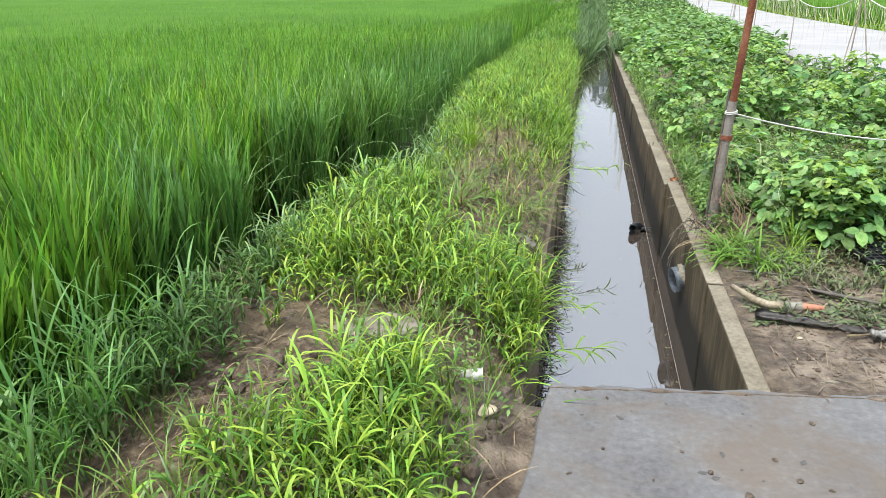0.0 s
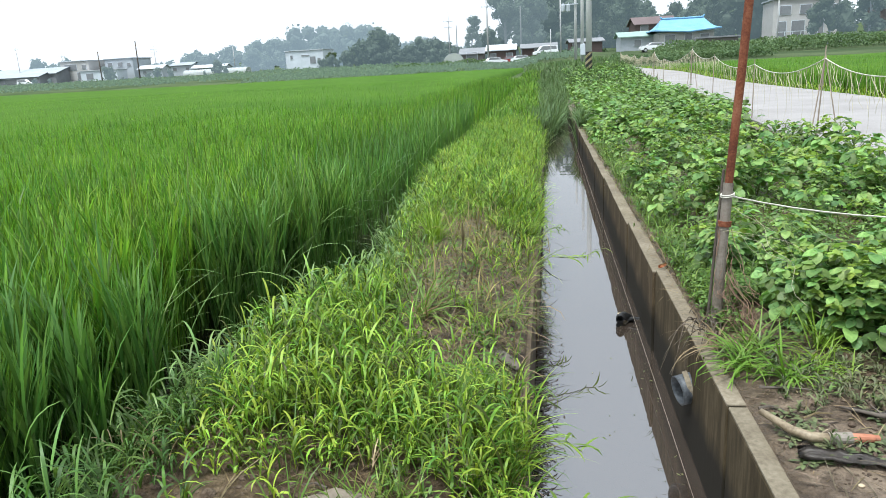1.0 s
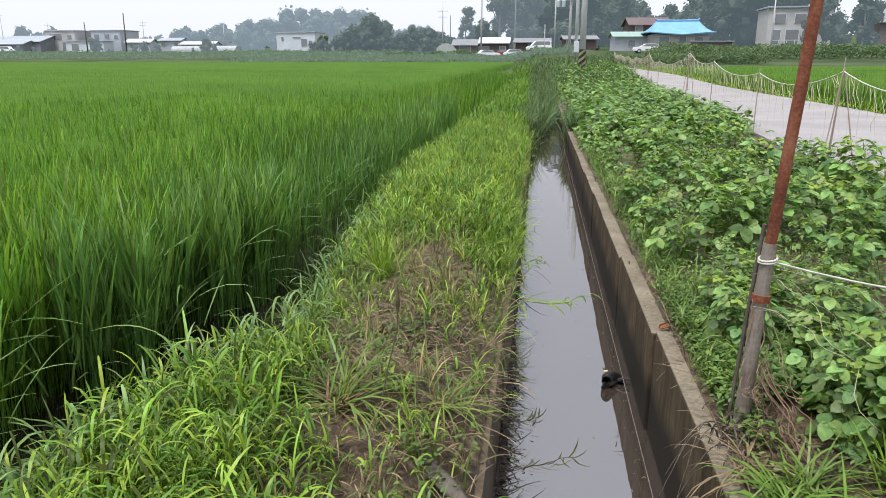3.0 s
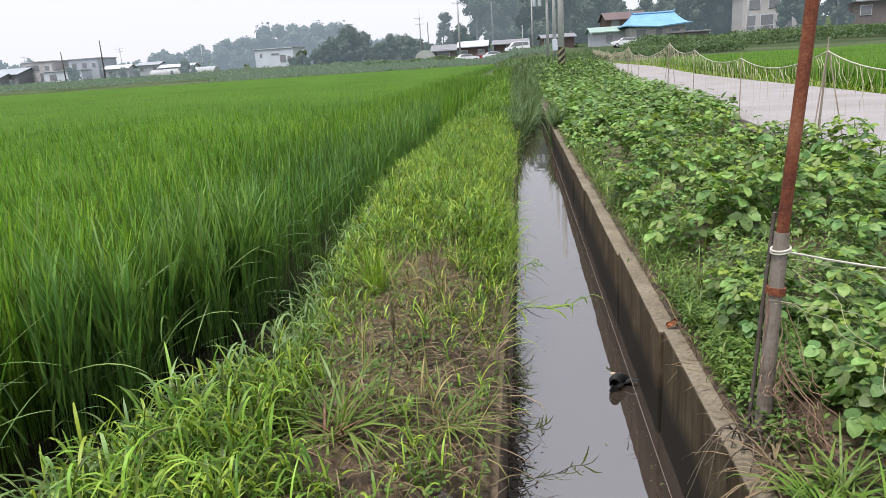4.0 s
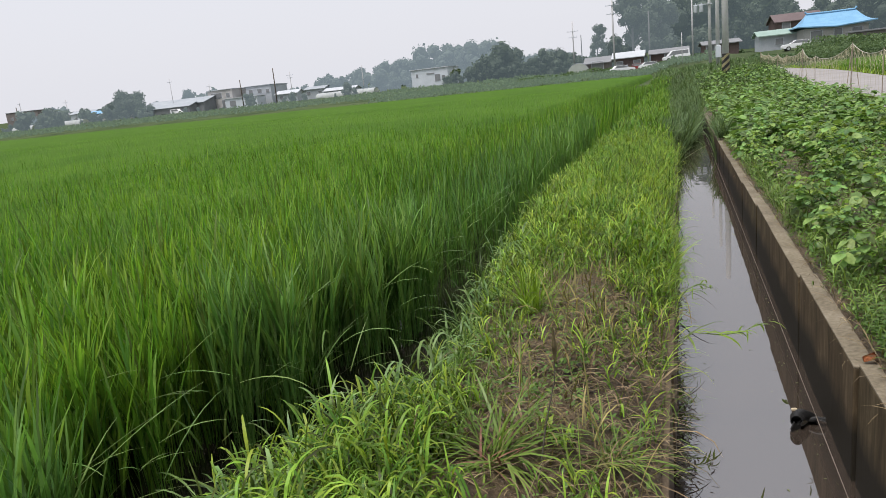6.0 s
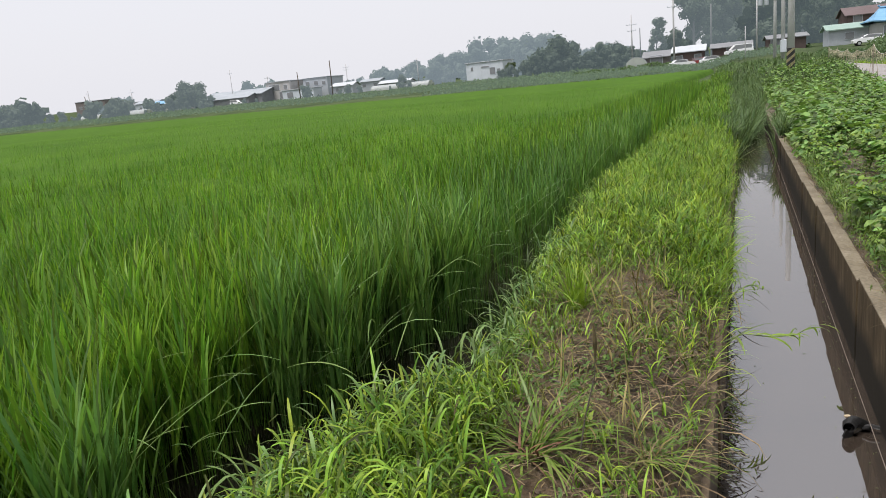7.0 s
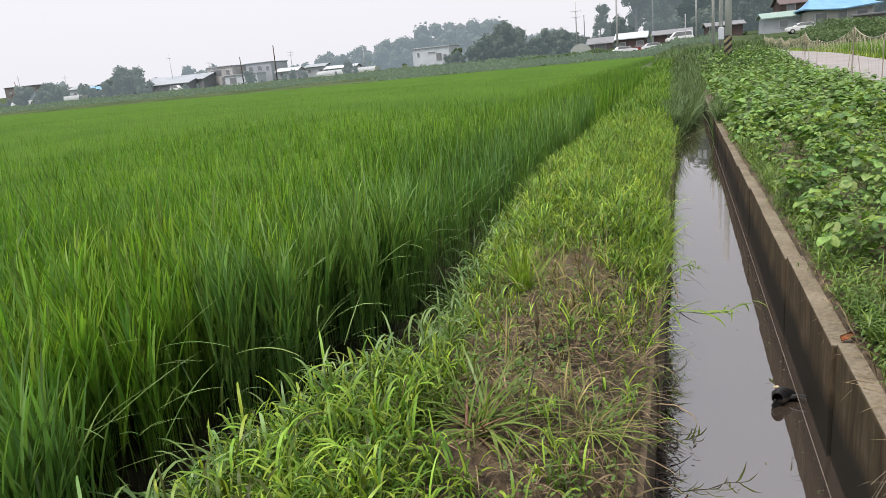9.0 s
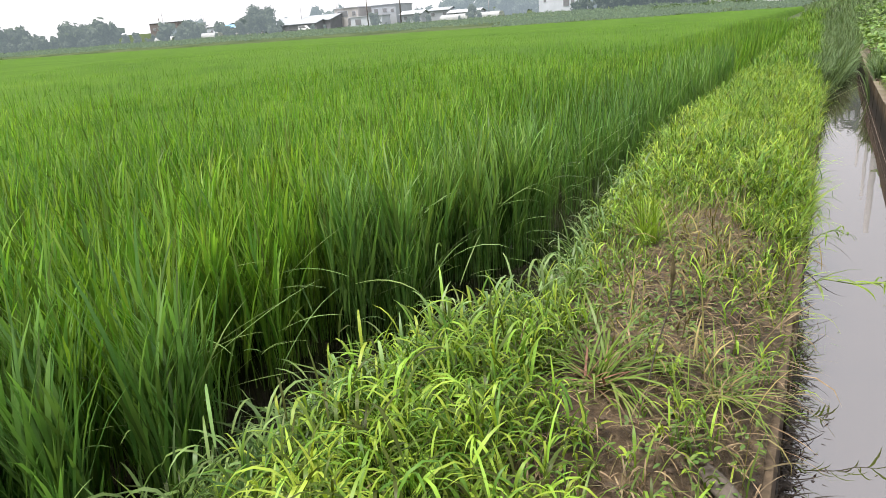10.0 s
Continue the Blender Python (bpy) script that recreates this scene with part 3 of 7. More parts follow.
def sheet(name, x0, x1, y0, y1, z, mat, nx=2, ny=2, wave=0.0, scale=1.0):
    xs, ys = np.meshgrid(np.linspace(x0, x1, nx), np.linspace(y0, y1, ny))
    zs = z + wave * rough_noise(xs, ys, scale)
    ids = np.arange(nx * ny).reshape(ny, nx)
    q = np.stack((ids[:-1, :-1], ids[:-1, 1:], ids[1:, 1:], ids[1:, :-1]), 2).reshape(-1, 4)
    return mesh_object(name, np.stack((xs, ys, zs), 2), q, np.full(len(q), 4), mat)


tagged(sheet("water", -0.16, 0.86, 1.0, 29.5, WATER_Z, WATER), "still murky ditch water mirroring the pale sky", "water", kind="structure")
tagged(sheet("paddy_water", -160, -1.25, -58, 104, PADDY_Z, MUD_WATER), "shallow muddy water between the rice stems", "water", kind="structure")

# ---- the ditch's walls, panel by panel ----
def wall_run(name, x_in, thick, top, label, joints):
    wall = thing(name, (x_in, 0, 0), label, "ditch wall", kind="structure")
    rng = random.Random(4)
    for y0, y1 in zip(joints, joints[1:]):
        mid, z1 = (y0 + y1) / 2, top + float(fall((y0 + y1) / 2))
        inset = 0.028 if x_in > 0 and y1 < 5.5 else 0.0
        bm = box(thick, y1 - y0 - 0.014, z1 + 1.0, (0, 0, (z1 - 1.0) / 2), 0.010)
        ob = part("panel", bm, WET_WALL if x_in > 0 else EARTH_WALL, wall)
        ob.matrix_basis = pose(inset + thick / 2 * (1 if x_in > 0 else -1) + rng.uniform(-0.007, 0.007), mid, rng.uniform(-0.006, 0.004), 0, rng.uniform(-0.4, 0.4), rng.uniform(-0.15, 0.15))
        cap = box(thick - 0.002 - inset, y1 - y0 - 0.016, 0.012, (-inset / 2, 0, z1 + 0.003), 0.005)
        part("cap", cap, CONCRETE if x_in > 0 else EARTH_WALL if 3 < mid < 6.5 else SOIL, ob, "worn top edge" if x_in > 0 or 3 < mid < 6.5 else "soil-covered top edge")
    return wall


JOINTS = [1.4, 3.4, 5.4, 7.0, 8.55, 9.8, 10.6, 11.6, 13.2, 14.3, 15.6, 16.8, 18.0, 19.4, 21.4, 23.4, 25.4, 27.4, 29.4]
wall_run("ditch_wall_right", RIGHT_EDGE, 0.115, 0.0, "stained grey-brown precast concrete wall of the ditch", JOINTS)
wall_run("ditch_wall_left", LEFT_EDGE, 0.045, -0.065, "low concrete ditch wall overhung by grass", JOINTS)

# ---- the slab across the ditch ----
srng = random.Random(2)
front = [(x0, 2.225 + 0.105 * x0 + srng.uniform(-0.014, 0.012)) for x0 in [0.06 + 0.045 * k for k in range(40)]]
slab_bm = prism([(-0.01, -1.5)] + [(srng.uniform(-0.02, 0.03), -1.2 + 0.2 * k) for k in range(17)] + front + [(4.2, 2.60), (4.2, -1.5)], 0.16)
bmesh.ops.bevel(slab_bm, geom=slab_bm.edges[:], offset=0.006, segments=1, affect="EDGES", profile=0.5)
bmesh.ops.transform(slab_bm, matrix=Matrix(((1, 0, 0, 0), (0, 0, 1, 0), (0, 1, 0, -0.03), (0, 0, 0, 1))), verts=slab_bm.verts[:])
bmesh.ops.recalc_face_normals(slab_bm, faces=slab_bm.faces[:])
slab = thing("concrete_slab", (0, 0, 0), "worn grey concrete slab bridging the ditch", "slab", kind="structure")
part("deck", slab_bm, SLAB, slab)

CHIP = material("chipped_concrete", [(0.045, 0.040, 0.036), (0.085, 0.077, 0.070)], 12, 90, 0.9, 0.6, 0.004)


def chip(at, size, seed):
    """A shallow broken spot: a ragged flat scab of darker aggregate."""
    r = random.Random(seed)
    bm = bmesh.new()
    ring_ = [bm.verts.new((size * math.cos(a) * r.uniform(0.5, 1.1) * 1.5, size * math.sin(a) * r.uniform(0.4, 1.0), 0)) for a in (2 * math.pi * k / 11 for k in range(11))]
    top = bm.verts.new((0, 0, 0.002))
    for k in range(11):
        bm.faces.new((ring_[k], ring_[(k + 1) % 11], top))
    ob = part("chip", bm, CHIP, slab)
    ob.matrix_basis = pose(at[0], at[1], 0.0512, 0, 0, r.uniform(0, 360))


for k in range(18):
    chip((srng.uniform(0.08, 1.3), srng.uniform(1.35, 2.2)), srng.uniform(0.002, 0.007), 200 + k)
for k, (cx_, cy_) in enumerate(((0.53, 1.80), (0.56, 1.78), (0.60, 1.90), (0.83, 1.90), (0.30, 2.05))):
    chip((cx_, cy_), 0.012, 240 + k)

# ---- the road ----
ry = spread([(-20, 40, 0.5), (40, 78, 1.0)])
rn, across = len(ry), [(0.0, -0.05, 0.0), (0.0, 0.098, 0.01), (0.0, 0.105, 0.03), (0.2, 0.115, 0), (0.4, 0.12, 0), (0.6, 0.12, 0), (0.8, 0.115, 0), (1.0, 0.105, -0.03), (1.0, 0.098, -0.01), (1.0, -0.05, 0.0)]
rv = []
for f, z, inset in across:
    edge_x = bed_far(ry) + (road_far(ry) - bed_far(ry)) * f + inset
    wobble = 0.05 * rough_noise(ry, ry * 0, 1.3, 4) + 0.03 * rough_noise(ry, ry * 0, 4.1, 2) if f in (0.0, 1.0) else 0.0
    rv.append(np.stack((edge_x + wobble, ry, z + far_rise(edge_x, ry)), 1))
rv = np.concatenate(rv)
rq = np.array([(c * rn + i, (c + 1) * rn + i, (c + 1) * rn + i + 1, c * rn + i + 1) for c in range(len(across) - 1) for i in range(rn - 1)])
tagged(mesh_object("road", rv, rq, np.full(len(rq), 4), ROAD, smooth=False), "pale concrete farm road beside the bean bed", "road", kind="structure")


# ---- rice ----
rng = np.random.default_rng(11)


def rice_hills(x0, x1, y0, y1, row, gap):
    xs, ys = np.meshgrid(np.arange(x0, x1, row), np.arange(y0, y1, gap))
    x = xs.ravel() + rng.normal(0, 0.035, xs.size)
    y = ys.ravel() + rng.normal(0, 0.03, xs.size)
    return x, y


def rice_set(x, y, per, leaves, width, segs, tall=0.56, leaf=0.43, low=PADDY_Z - 0.06):
    """Stems that stand close in every hill, each with steep narrow leaves."""
    n = len(x)
    m = n * per
    bx = np.repeat(x, per) + rng.normal(0, 0.032, m)
    by = np.repeat(y, per) + rng.normal(0, 0.032, m)
    vigour = np.repeat(rng.normal(1, 0.05, n), per) * (1 + 0.05 * rough_noise(bx, by, 0.9))
    base = np.stack((bx, by, np.full(m, low)), 1)
    return grass_plants(rng, base, tall * vigour * rng.uniform(0.8, 1.1, m), leaf, width, leaves, 0.10, 0.34, (0.03, 0.28), 0.42, segs, 0.0055)


def rice_blades(x, y, per, width, tall=1.0, scatter=0.07, low=PADDY_Z - 0.06):
    """Far rice: single upright blades."""
    m = len(x) * per
    az = rng.uniform(0, 2 * np.pi, m)
    r = np.abs(rng.normal(0, scatter, m))
    base = np.stack((np.repeat(x, per) + np.cos(az) * r, np.repeat(y, per) + np.sin(az) * r, np.full(m, low)), 1)
    return blade_arrays(rng, base, tall * rng.triangular(0.6, 0.95, 1.08, m), width * rng.uniform(0.7, 1.25, m), np.abs(rng.normal(0.0, 0.11, m)) + 0.02, rng.gamma(2.0, 0.12, m), 2, az, 0.9, (0.5, 1.0, 0.75))


def near_far(x, y):
    return np.hypot(x - 0.1, y - 1.2)


hx, hy = rice_hills(-9.5, -1.46, 0.7, 17, 0.23, 0.14)
inside = (hx < -1.63 + 0.10 * rough_noise(hx * 0, hy, 1.6, 3) - 0.09 * np.exp(-((hy - 5.2) / 0.9) ** 2) - 0.42 * np.exp(-((hy - 3.9) / 0.55) ** 4)) & (hy > 1.2 - 0.5 * (hx + 1.6))
hx, hy = hx[inside], hy[inside]
d = near_far(hx, hy)
a, b = d < 5.6, (d >= 5.6)
# outer rows take the darker leaf: greener rice plus painted side shade
rows = (hy > 2.3) & (hx > np.where(hy > 4.3, -2.1, -1.95) + 0.15 * rough_noise(hx * 0, hy, 1.1, 5) + rng.normal(0, 0.17, len(hx)))
for mask, mat_, words in ((rows, RICE_EDGE, "dark green rice of the outer rows standing in water"), (~rows, RICE, "tall bright green rice standing in shallow water")):
    tagged(mesh_object("rice_near", *rice_set(hx[a & mask], hy[a & mask], 28, 6, 0.0135, 4, 0.60, 0.37), mat_), words, "rice plants", kind="stuff")
    tagged(mesh_object("rice_middle", *rice_set(hx[b & mask], hy[b & mask], 13, 3, 0.012, 2, 0.68, 0.27), mat_), words.replace("tall", "dense"), "rice plants", kind="stuff")
fx, fy = rice_hills(-34, -1.7, 1.0, 42, 0.26, 0.24)
keep = ~((fx > -9.5) & (fy < 17)) & (fx > -9 - 0.9 * fy) & (fy > 0.35 * (-fx - 9) - 4)
fx, fy = fx[keep], fy[keep]
tagged(mesh_object("rice_far", *rice_blades(fx, fy, 6, 0.026), RICE), "green rice field stretching away", "rice plants", kind="stuff")

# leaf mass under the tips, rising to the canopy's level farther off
# near by, the sheet's dark colour paints shade between the blades
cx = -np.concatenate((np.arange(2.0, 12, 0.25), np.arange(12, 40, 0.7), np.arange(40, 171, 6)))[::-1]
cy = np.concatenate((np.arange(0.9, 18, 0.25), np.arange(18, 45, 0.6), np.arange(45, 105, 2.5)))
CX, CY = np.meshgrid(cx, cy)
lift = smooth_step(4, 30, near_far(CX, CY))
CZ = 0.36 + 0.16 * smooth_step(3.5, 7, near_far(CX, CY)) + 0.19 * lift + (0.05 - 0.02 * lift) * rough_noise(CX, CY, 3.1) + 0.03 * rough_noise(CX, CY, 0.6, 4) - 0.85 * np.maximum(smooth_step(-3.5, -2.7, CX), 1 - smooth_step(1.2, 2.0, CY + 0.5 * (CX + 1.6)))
ids = np.arange(CX.size).reshape(CX.shape)
q = np.stack((ids[:-1, :-1], ids[:-1, 1:], ids[1:, 1:], ids[1:, :-1]), 2).reshape(-1, 4)
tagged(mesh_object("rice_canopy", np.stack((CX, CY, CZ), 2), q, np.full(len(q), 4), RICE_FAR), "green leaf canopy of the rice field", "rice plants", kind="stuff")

# the second field, beyond the road
xs, ys = np.meshgrid(np.concatenate((np.arange(9.0, 14, 0.4), np.arange(14, 71, 2.0))), np.concatenate((np.arange(2, 40, 0.6), np.arange(40, 67, 1.5))))
xs = xs - 9.0 + road_far(ys) + 0.7
zs = 0.62 + 0.03 * rough_noise(xs, ys, 2.3) - 0.5 * (1 - smooth_step(0.7, 1.3, xs - road_far(ys)))
ids = np.arange(xs.size).reshape(xs.shape)
q = np.stack((ids[:-1, :-1], ids[:-1, 1:], ids[1:, 1:], ids[1:, :-1]), 2).reshape(-1, 4)
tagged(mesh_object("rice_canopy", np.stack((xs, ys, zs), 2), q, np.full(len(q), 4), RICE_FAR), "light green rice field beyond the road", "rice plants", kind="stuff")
n = 16000
_y = rng.uniform(8, 62, n)
base = np.stack((road_far(_y) + 0.6 + 12 * rng.uniform(0, 1, n) ** 1.8, _y, np.full(n, -0.1)), 1)
tagged(mesh_object("rice_beyond_road", *blade_arrays(rng, base, rng.uniform(0.7, 0.95, n), 0.035, rng.uniform(0.02, 0.2, n), rng.uniform(0.1, 0.5, n), 2), RICE), "light green rice along the road's far side", "rice plants", kind="stuff")


# ---- grass of the left bank ----
def lush(x, y):
    """How thick the bright grass stands."""
    v = 0.30 + 0.55 * smooth_step(6.6, 9.5, y) + 0.25 * rough_noise(x, y, 2.6, 8)
    for px, py, sx, sy, w in ((-1.05, 3.8, 0.36, 0.8, 0.95), (-0.85, 3.0, 0.45, 0.6, 0.85), (-0.15, 2.95, 0.22, 0.42, 1.1), (-0.44, 1.80, 0.26, 0.26, 1.1), (-0.55, 1.45, 0.3, 0.2, 0.6), (-0.20, 7.3, 0.22, 1.2, 0.9), (-1.1, 7.6, 0.35, 1.0, 0.5),
                              (-1.0, 2.04, 0.25, 0.36, -1.8), (-0.16, 2.0, 0.16, 0.3, -1.5), (-0.64, 2.38, 0.30, 0.15, -2.2), (-0.50, 5.35, 0.42, 0.9, -0.95), (-0.2, 4.6, 0.30, 1.0, -1.05), (-0.6, 4.6, 0.35, 0.5, -0.4), (-1.25, 1.55, 0.25, 0.45, -0.9), (-1.45, 2.6, 0.28, 0.8, -1.3)):
        v = v + w * np.exp(-((x - px) / sx) ** 2 - ((y - py) / sy) ** 2)
    return np.clip(v, 0.02, 1.3)


def scatter_points(n, x0, x1, y0, y1, density, top=1.3):
    x, y = rng.uniform(x0, x1, n), rng.uniform(y0, y1, n)
    ok = rng.uniform(0, top, n) < density(x, y)
    return x[ok], y[ok]


def grounded(x, y, sink=0.01):
    return np.stack((x, y, height(x, y) - sink), 1)


def tufted(x, y, per, spread_by):
    bx, by = np.repeat(x, per), np.repeat(y, per)
    return bx + rng.normal(0, spread_by, len(bx)), by + rng.normal(0, spread_by, len(by))


def on_bank(x, y):
    ok = (x < -0.06) & (x > bank_edge(y) - 0.05) & (((x + 0.62) / 0.2) ** 2 + ((y - 3.97) / 0.22) ** 2 > 1)
    return x[ok], y[ok]


x, y = scatter_points(4000, -1.6, -0.08, 0.9, 8.0, lush)
x, y = on_bank(*tufted(x, y, 2, 0.03))
thick = np.clip(lush(x, y), 0.25, 1.1)
tagged(mesh_object("bank_grass", *grass_plants(rng, grounded(x, y), (0.06 + 0.17 * thick) * rng.uniform(0.5, 1.3, len(x)), 0.13, 0.0092, 7, 0.25, 2.1), GRASS),
       "bright green broad-bladed grass tufts on the bank", "grass", kind="stuff")
x, y = scatter_points(4200, -1.6, -0.08, 8.0, 17.0, lambda x, y: 0.9 + 0.3 * rough_noise(x, y, 1.7, 3))
x, y = on_bank(*tufted(x, y, 2, 0.05))
light = rough_noise(x, y, 1.4, 7) + rng.normal(0, 0.3, len(x)) > -0.05
for mask, mat_, words in ((light, GRASS, "bright green grass along the bank farther on"), (~light, GRASS_MID, "darker green grass along the bank farther on")):
    tagged(mesh_object("bank_grass", *grass_plants(rng, grounded(x[mask], y[mask]), 0.20 * rng.uniform(0.4, 1.5, mask.sum()), 0.15, 0.0072, 7, 0.35, 1.9, segs=3), mat_), words, "grass", kind="stuff")
x, y = scatter_points(600, -1.6, -0.08, 7.0, 17.0, lambda x, y: 0.4 + 0.6 * rough_noise(x, y, 1.3, 5))
x, y = on_bank(*tufted(x, y, 2, 0.06))
tagged(mesh_object("bank_grass", *grass_plants(rng, grounded(x, y), 0.26 * rng.uniform(0.5, 1.3, len(x)), 0.17, 0.009, 5, 0.35, 1.8, segs=3), GRASS_MID),
       "duller taller grass among the bright tufts", "grass", kind="stuff")
x, y = scatter_points(20000, -1.9, -0.08, 17.0, 46, lambda x, y: 1.2 + 0 * x)
m = len(x)
rank = x + 0.25 * rough_noise(x, y, 1.1, 4) > -0.14 - 0.016 * (y - 17)
for mask, mat_, words in ((~rank, GRASS_MID, "light green grass far along the bank"), (rank, RANK, "dull rank grass far along the ditch")):
    q = mask.sum()
    tagged(mesh_object("bank_grass", *blade_arrays(rng, grounded(x[mask], y[mask]), 0.34 * rng.uniform(0.5, 1.3, q), 0.03 * rng.uniform(0.6, 1.3, q), rng.gamma(2, 0.15, q), rng.gamma(3.0, 0.3, q), 3), mat_), words, "grass", kind="stuff")

# thin young grass on the bare patch
x, y = on_bank(*scatter_points(620, -1.2, -0.1, 3.9, 7.0, lambda x, y: 0.35 + 0.8 * rough_noise(x, y, 3.4, 4)))
tagged(mesh_object("young_grass", *grass_plants(rng, grounded(x, y), 0.13 * rng.uniform(0.4, 1.5, len(x)), 0.12, 0.0075, 6, 0.4, 1.9), GRASS), "thin yellow-green grass growing on bare soil", "grass", kind="stuff")
# tall grass beside the slab's corner
x, y = rng.uniform(-1.70, -1.22, 130), rng.uniform(0.9, 2.1, 130)
tagged(mesh_object("tall_grass", *grass_plants(rng, grounded(x, y), 0.40 * rng.uniform(0.5, 1.25, len(x)), 0.20, 0.0085, 7, 0.2, 1.1, segs=6), RICE_EDGE), "tall green grass at the bank's near end", "grass", kind="stuff")

x, y = on_bank(rng.uniform(-1.6, -1.2, 150), rng.uniform(1.85, 3.3, 150))
tagged(mesh_object("drooping_grass", *grass_plants(rng, grounded(x, y), 0.17 * rng.uniform(0.5, 1.4, len(x)), 0.14, 0.0085, 6, 0.35, 2.2, segs=6), EDGE_GRASS), "dull arching grass beside the muddy patch", "grass", kind="stuff")

y = rng.uniform(1.35, 2.4, 120)
x, y = on_bank(rng.uniform(-1.6, -1.16 + 0.14 * np.clip((y - 2.0) / 0.4, 0, 1), 120), y)
tagged(mesh_object("drooping_grass", *grass_plants(rng, grounded(x, y), 0.22 * rng.uniform(0.5, 1.4, len(x)), 0.14, 0.0095, 6, 0.3, 2.2, segs=6), EDGE_GRASS), "dark arching grass between rice and mud", "grass", kind="stuff")

# duller, thinner grass everywhere, and dry straw
x, y = scatter_points(2200, -1.62, -0.08, 1.0, 9.0, lambda x, y: 0.65 + 0.4 * rough_noise(x, y, 1.9, 1) - 1.2 * np.exp(-((x + 1.08) / 0.34) ** 2 - ((y - 2.08) / 0.42) ** 2) - 1.0 * np.exp(-((x + 0.4) / 0.42) ** 2 - ((y - 5.1) / 1.0) ** 2))
x, y = on_bank(*tufted(x, y, 8, 0.03))
m = len(x)
tagged(mesh_object("thin_grass", *blade_arrays(rng, grounded(x, y), 0.17 * rng.uniform(0.5, 1.5, m), 0.0055 * rng.uniform(0.6, 1.4, m), rng.gamma(2, 0.2, m), rng.gamma(3.0, 0.35, m), 4), GRASS_DULL), "thin dull green grass on the bank", "grass", kind="stuff")
x, y = scatter_points(13000, -1.5, -0.05, 1.2, 9.0, lambda x, y: 0.22 + 1.05 * np.exp(-((x + 0.35) / 0.45) ** 2 - ((y - 5.0) / 1.1) ** 2) + 0.3 * rough_noise(x, y, 3.1, 2))
m = len(x)
tagged(mesh_object("straw", *blade_arrays(rng, grounded(x, y, -0.004), 0.16 * rng.uniform(0.3, 1.7, m), 0.0042 * rng.uniform(0.6, 1.6, m), rng.normal(1.2, 0.25, m), rng.uniform(0.2, 1.3, m), 4, rng.normal(-0.9, 1.1, m)), STRAW), "dry brown straw lying on the soil", "straw", kind="stuff")

x, y = on_bank(*scatter_points(150, -0.62, -0.06, 3.9, 6.2, lambda x, y: 0.5 + 0.8 * rough_noise(x, y, 2.4, 3)))
tagged(mesh_object("lodged_grass", *grass_plants(rng, grounded(x, y), 0.27 * rng.uniform(0.5, 1.3, len(x)), 0.2, 0.006, 5, 0.7, 2.0, segs=5), FADED), "half-dead drooping grass over the bare patch", "grass", kind="stuff")
# low broad-leaved weeds
x, y = scatter_points(1900, -1.4, -0.1, 1.2, 8.5, lambda x, y: 0.35 + 0.5 * rough_noise(x, y, 2.2, 9) + 0.8 * np.exp(-((x + 0.55) / 0.3) ** 2 - ((y - 4.6) / 0.5) ** 2))
x, y = on_bank(*tufted(x, y, 9, 0.035))
m = len(x)
base = grounded(x, y, 0) + np.stack((0 * x, 0 * x, rng.uniform(0.01, 0.09, m)), 1)
tagged(mesh_object("small_weeds", *leaf_arrays(rng, base, 0.026 * rng.uniform(0.6, 1.5, m), 0.013 * rng.uniform(0.7, 1.3, m), rng.uniform(0, 6.28, m), rng.normal(0.25, 0.4, m)), WEED), "low small-leaved weeds among the grass", "weeds", kind="stuff")

# grass that hangs over the ditch's left side
y = np.concatenate((rng.normal(2.95, 0.3, 260), rng.uniform(8.5, 17, 420), rng.normal(7.3, 0.65, 420), rng.uniform(3.4, 6.4, 40)))
x = rng.uniform(-0.16, -0.03, len(y))
base = np.stack((x, y, -0.07 + fall(y)), 1)
m = len(y)
tagged(mesh_object("overhanging_grass", *blade_arrays(rng, base, 0.30 * rng.uniform(0.4, 1.25, m), 0.0075 * rng.uniform(0.6, 1.4, m), rng.gamma(3, 0.16, m), rng.gamma(4.0, 0.40, m), 5, rng.normal(0, 1.3, m)), GRASS),
       "long grass blades hanging over the water", "grass", kind="stuff")
y = np.concatenate((rng.uniform(2.6, 9, 16), rng.normal(4.8, 0.6, 14)))
base = np.stack((rng.uniform(-0.10, -0.045, len(y)), y, -0.06 + fall(y)), 1)
m = len(y)
tagged(mesh_object("hanging_straw", *blade_arrays(rng, base, 0.24 * rng.uniform(0.4, 1.3, m), 0.008, rng.uniform(0.9, 1.7, m), rng.gamma(5.0, 0.3, m), 4, rng.normal(0, 0.9, m)), STRAW), "dead straw hanging down the ditch wall", "straw", kind="stuff")

# dead roots and leaves at the left waterline, also painting grass's dark reflections
y = np.concatenate((rng.normal(4.7, 0.75, 80), rng.uniform(2.8, 9, 24)))
m = len(y)
base = np.stack((np.full(m, -0.038), y, WATER_Z + rng.uniform(0.004, 0.16, m)), 1)
stems = blade_arrays(rng, base, 0.12 * rng.gamma(3, 0.33, m), 0.009, rng.uniform(1.1, 1.75, m), rng.normal(0.1, 1.5, m), 7, rng.normal(0, 0.75, m), 0.4, (1, 1, 0.8))
y = np.concatenate((rng.normal(4.7, 0.75, 900), rng.uniform(2.8, 9, 200)))
m = len(y)
tufty = 0.6 + 0.7 * np.sin(y * 23) * np.sin(y * 9.1)
tufty = np.clip(tufty, 0.1, 1.3)
base = np.stack((-0.035 + np.minimum(rng.gamma(1.2, 0.035, m) * tufty, 0.16), y, WATER_Z + 0.004 + np.abs(rng.normal(0, 0.05, m))), 1)
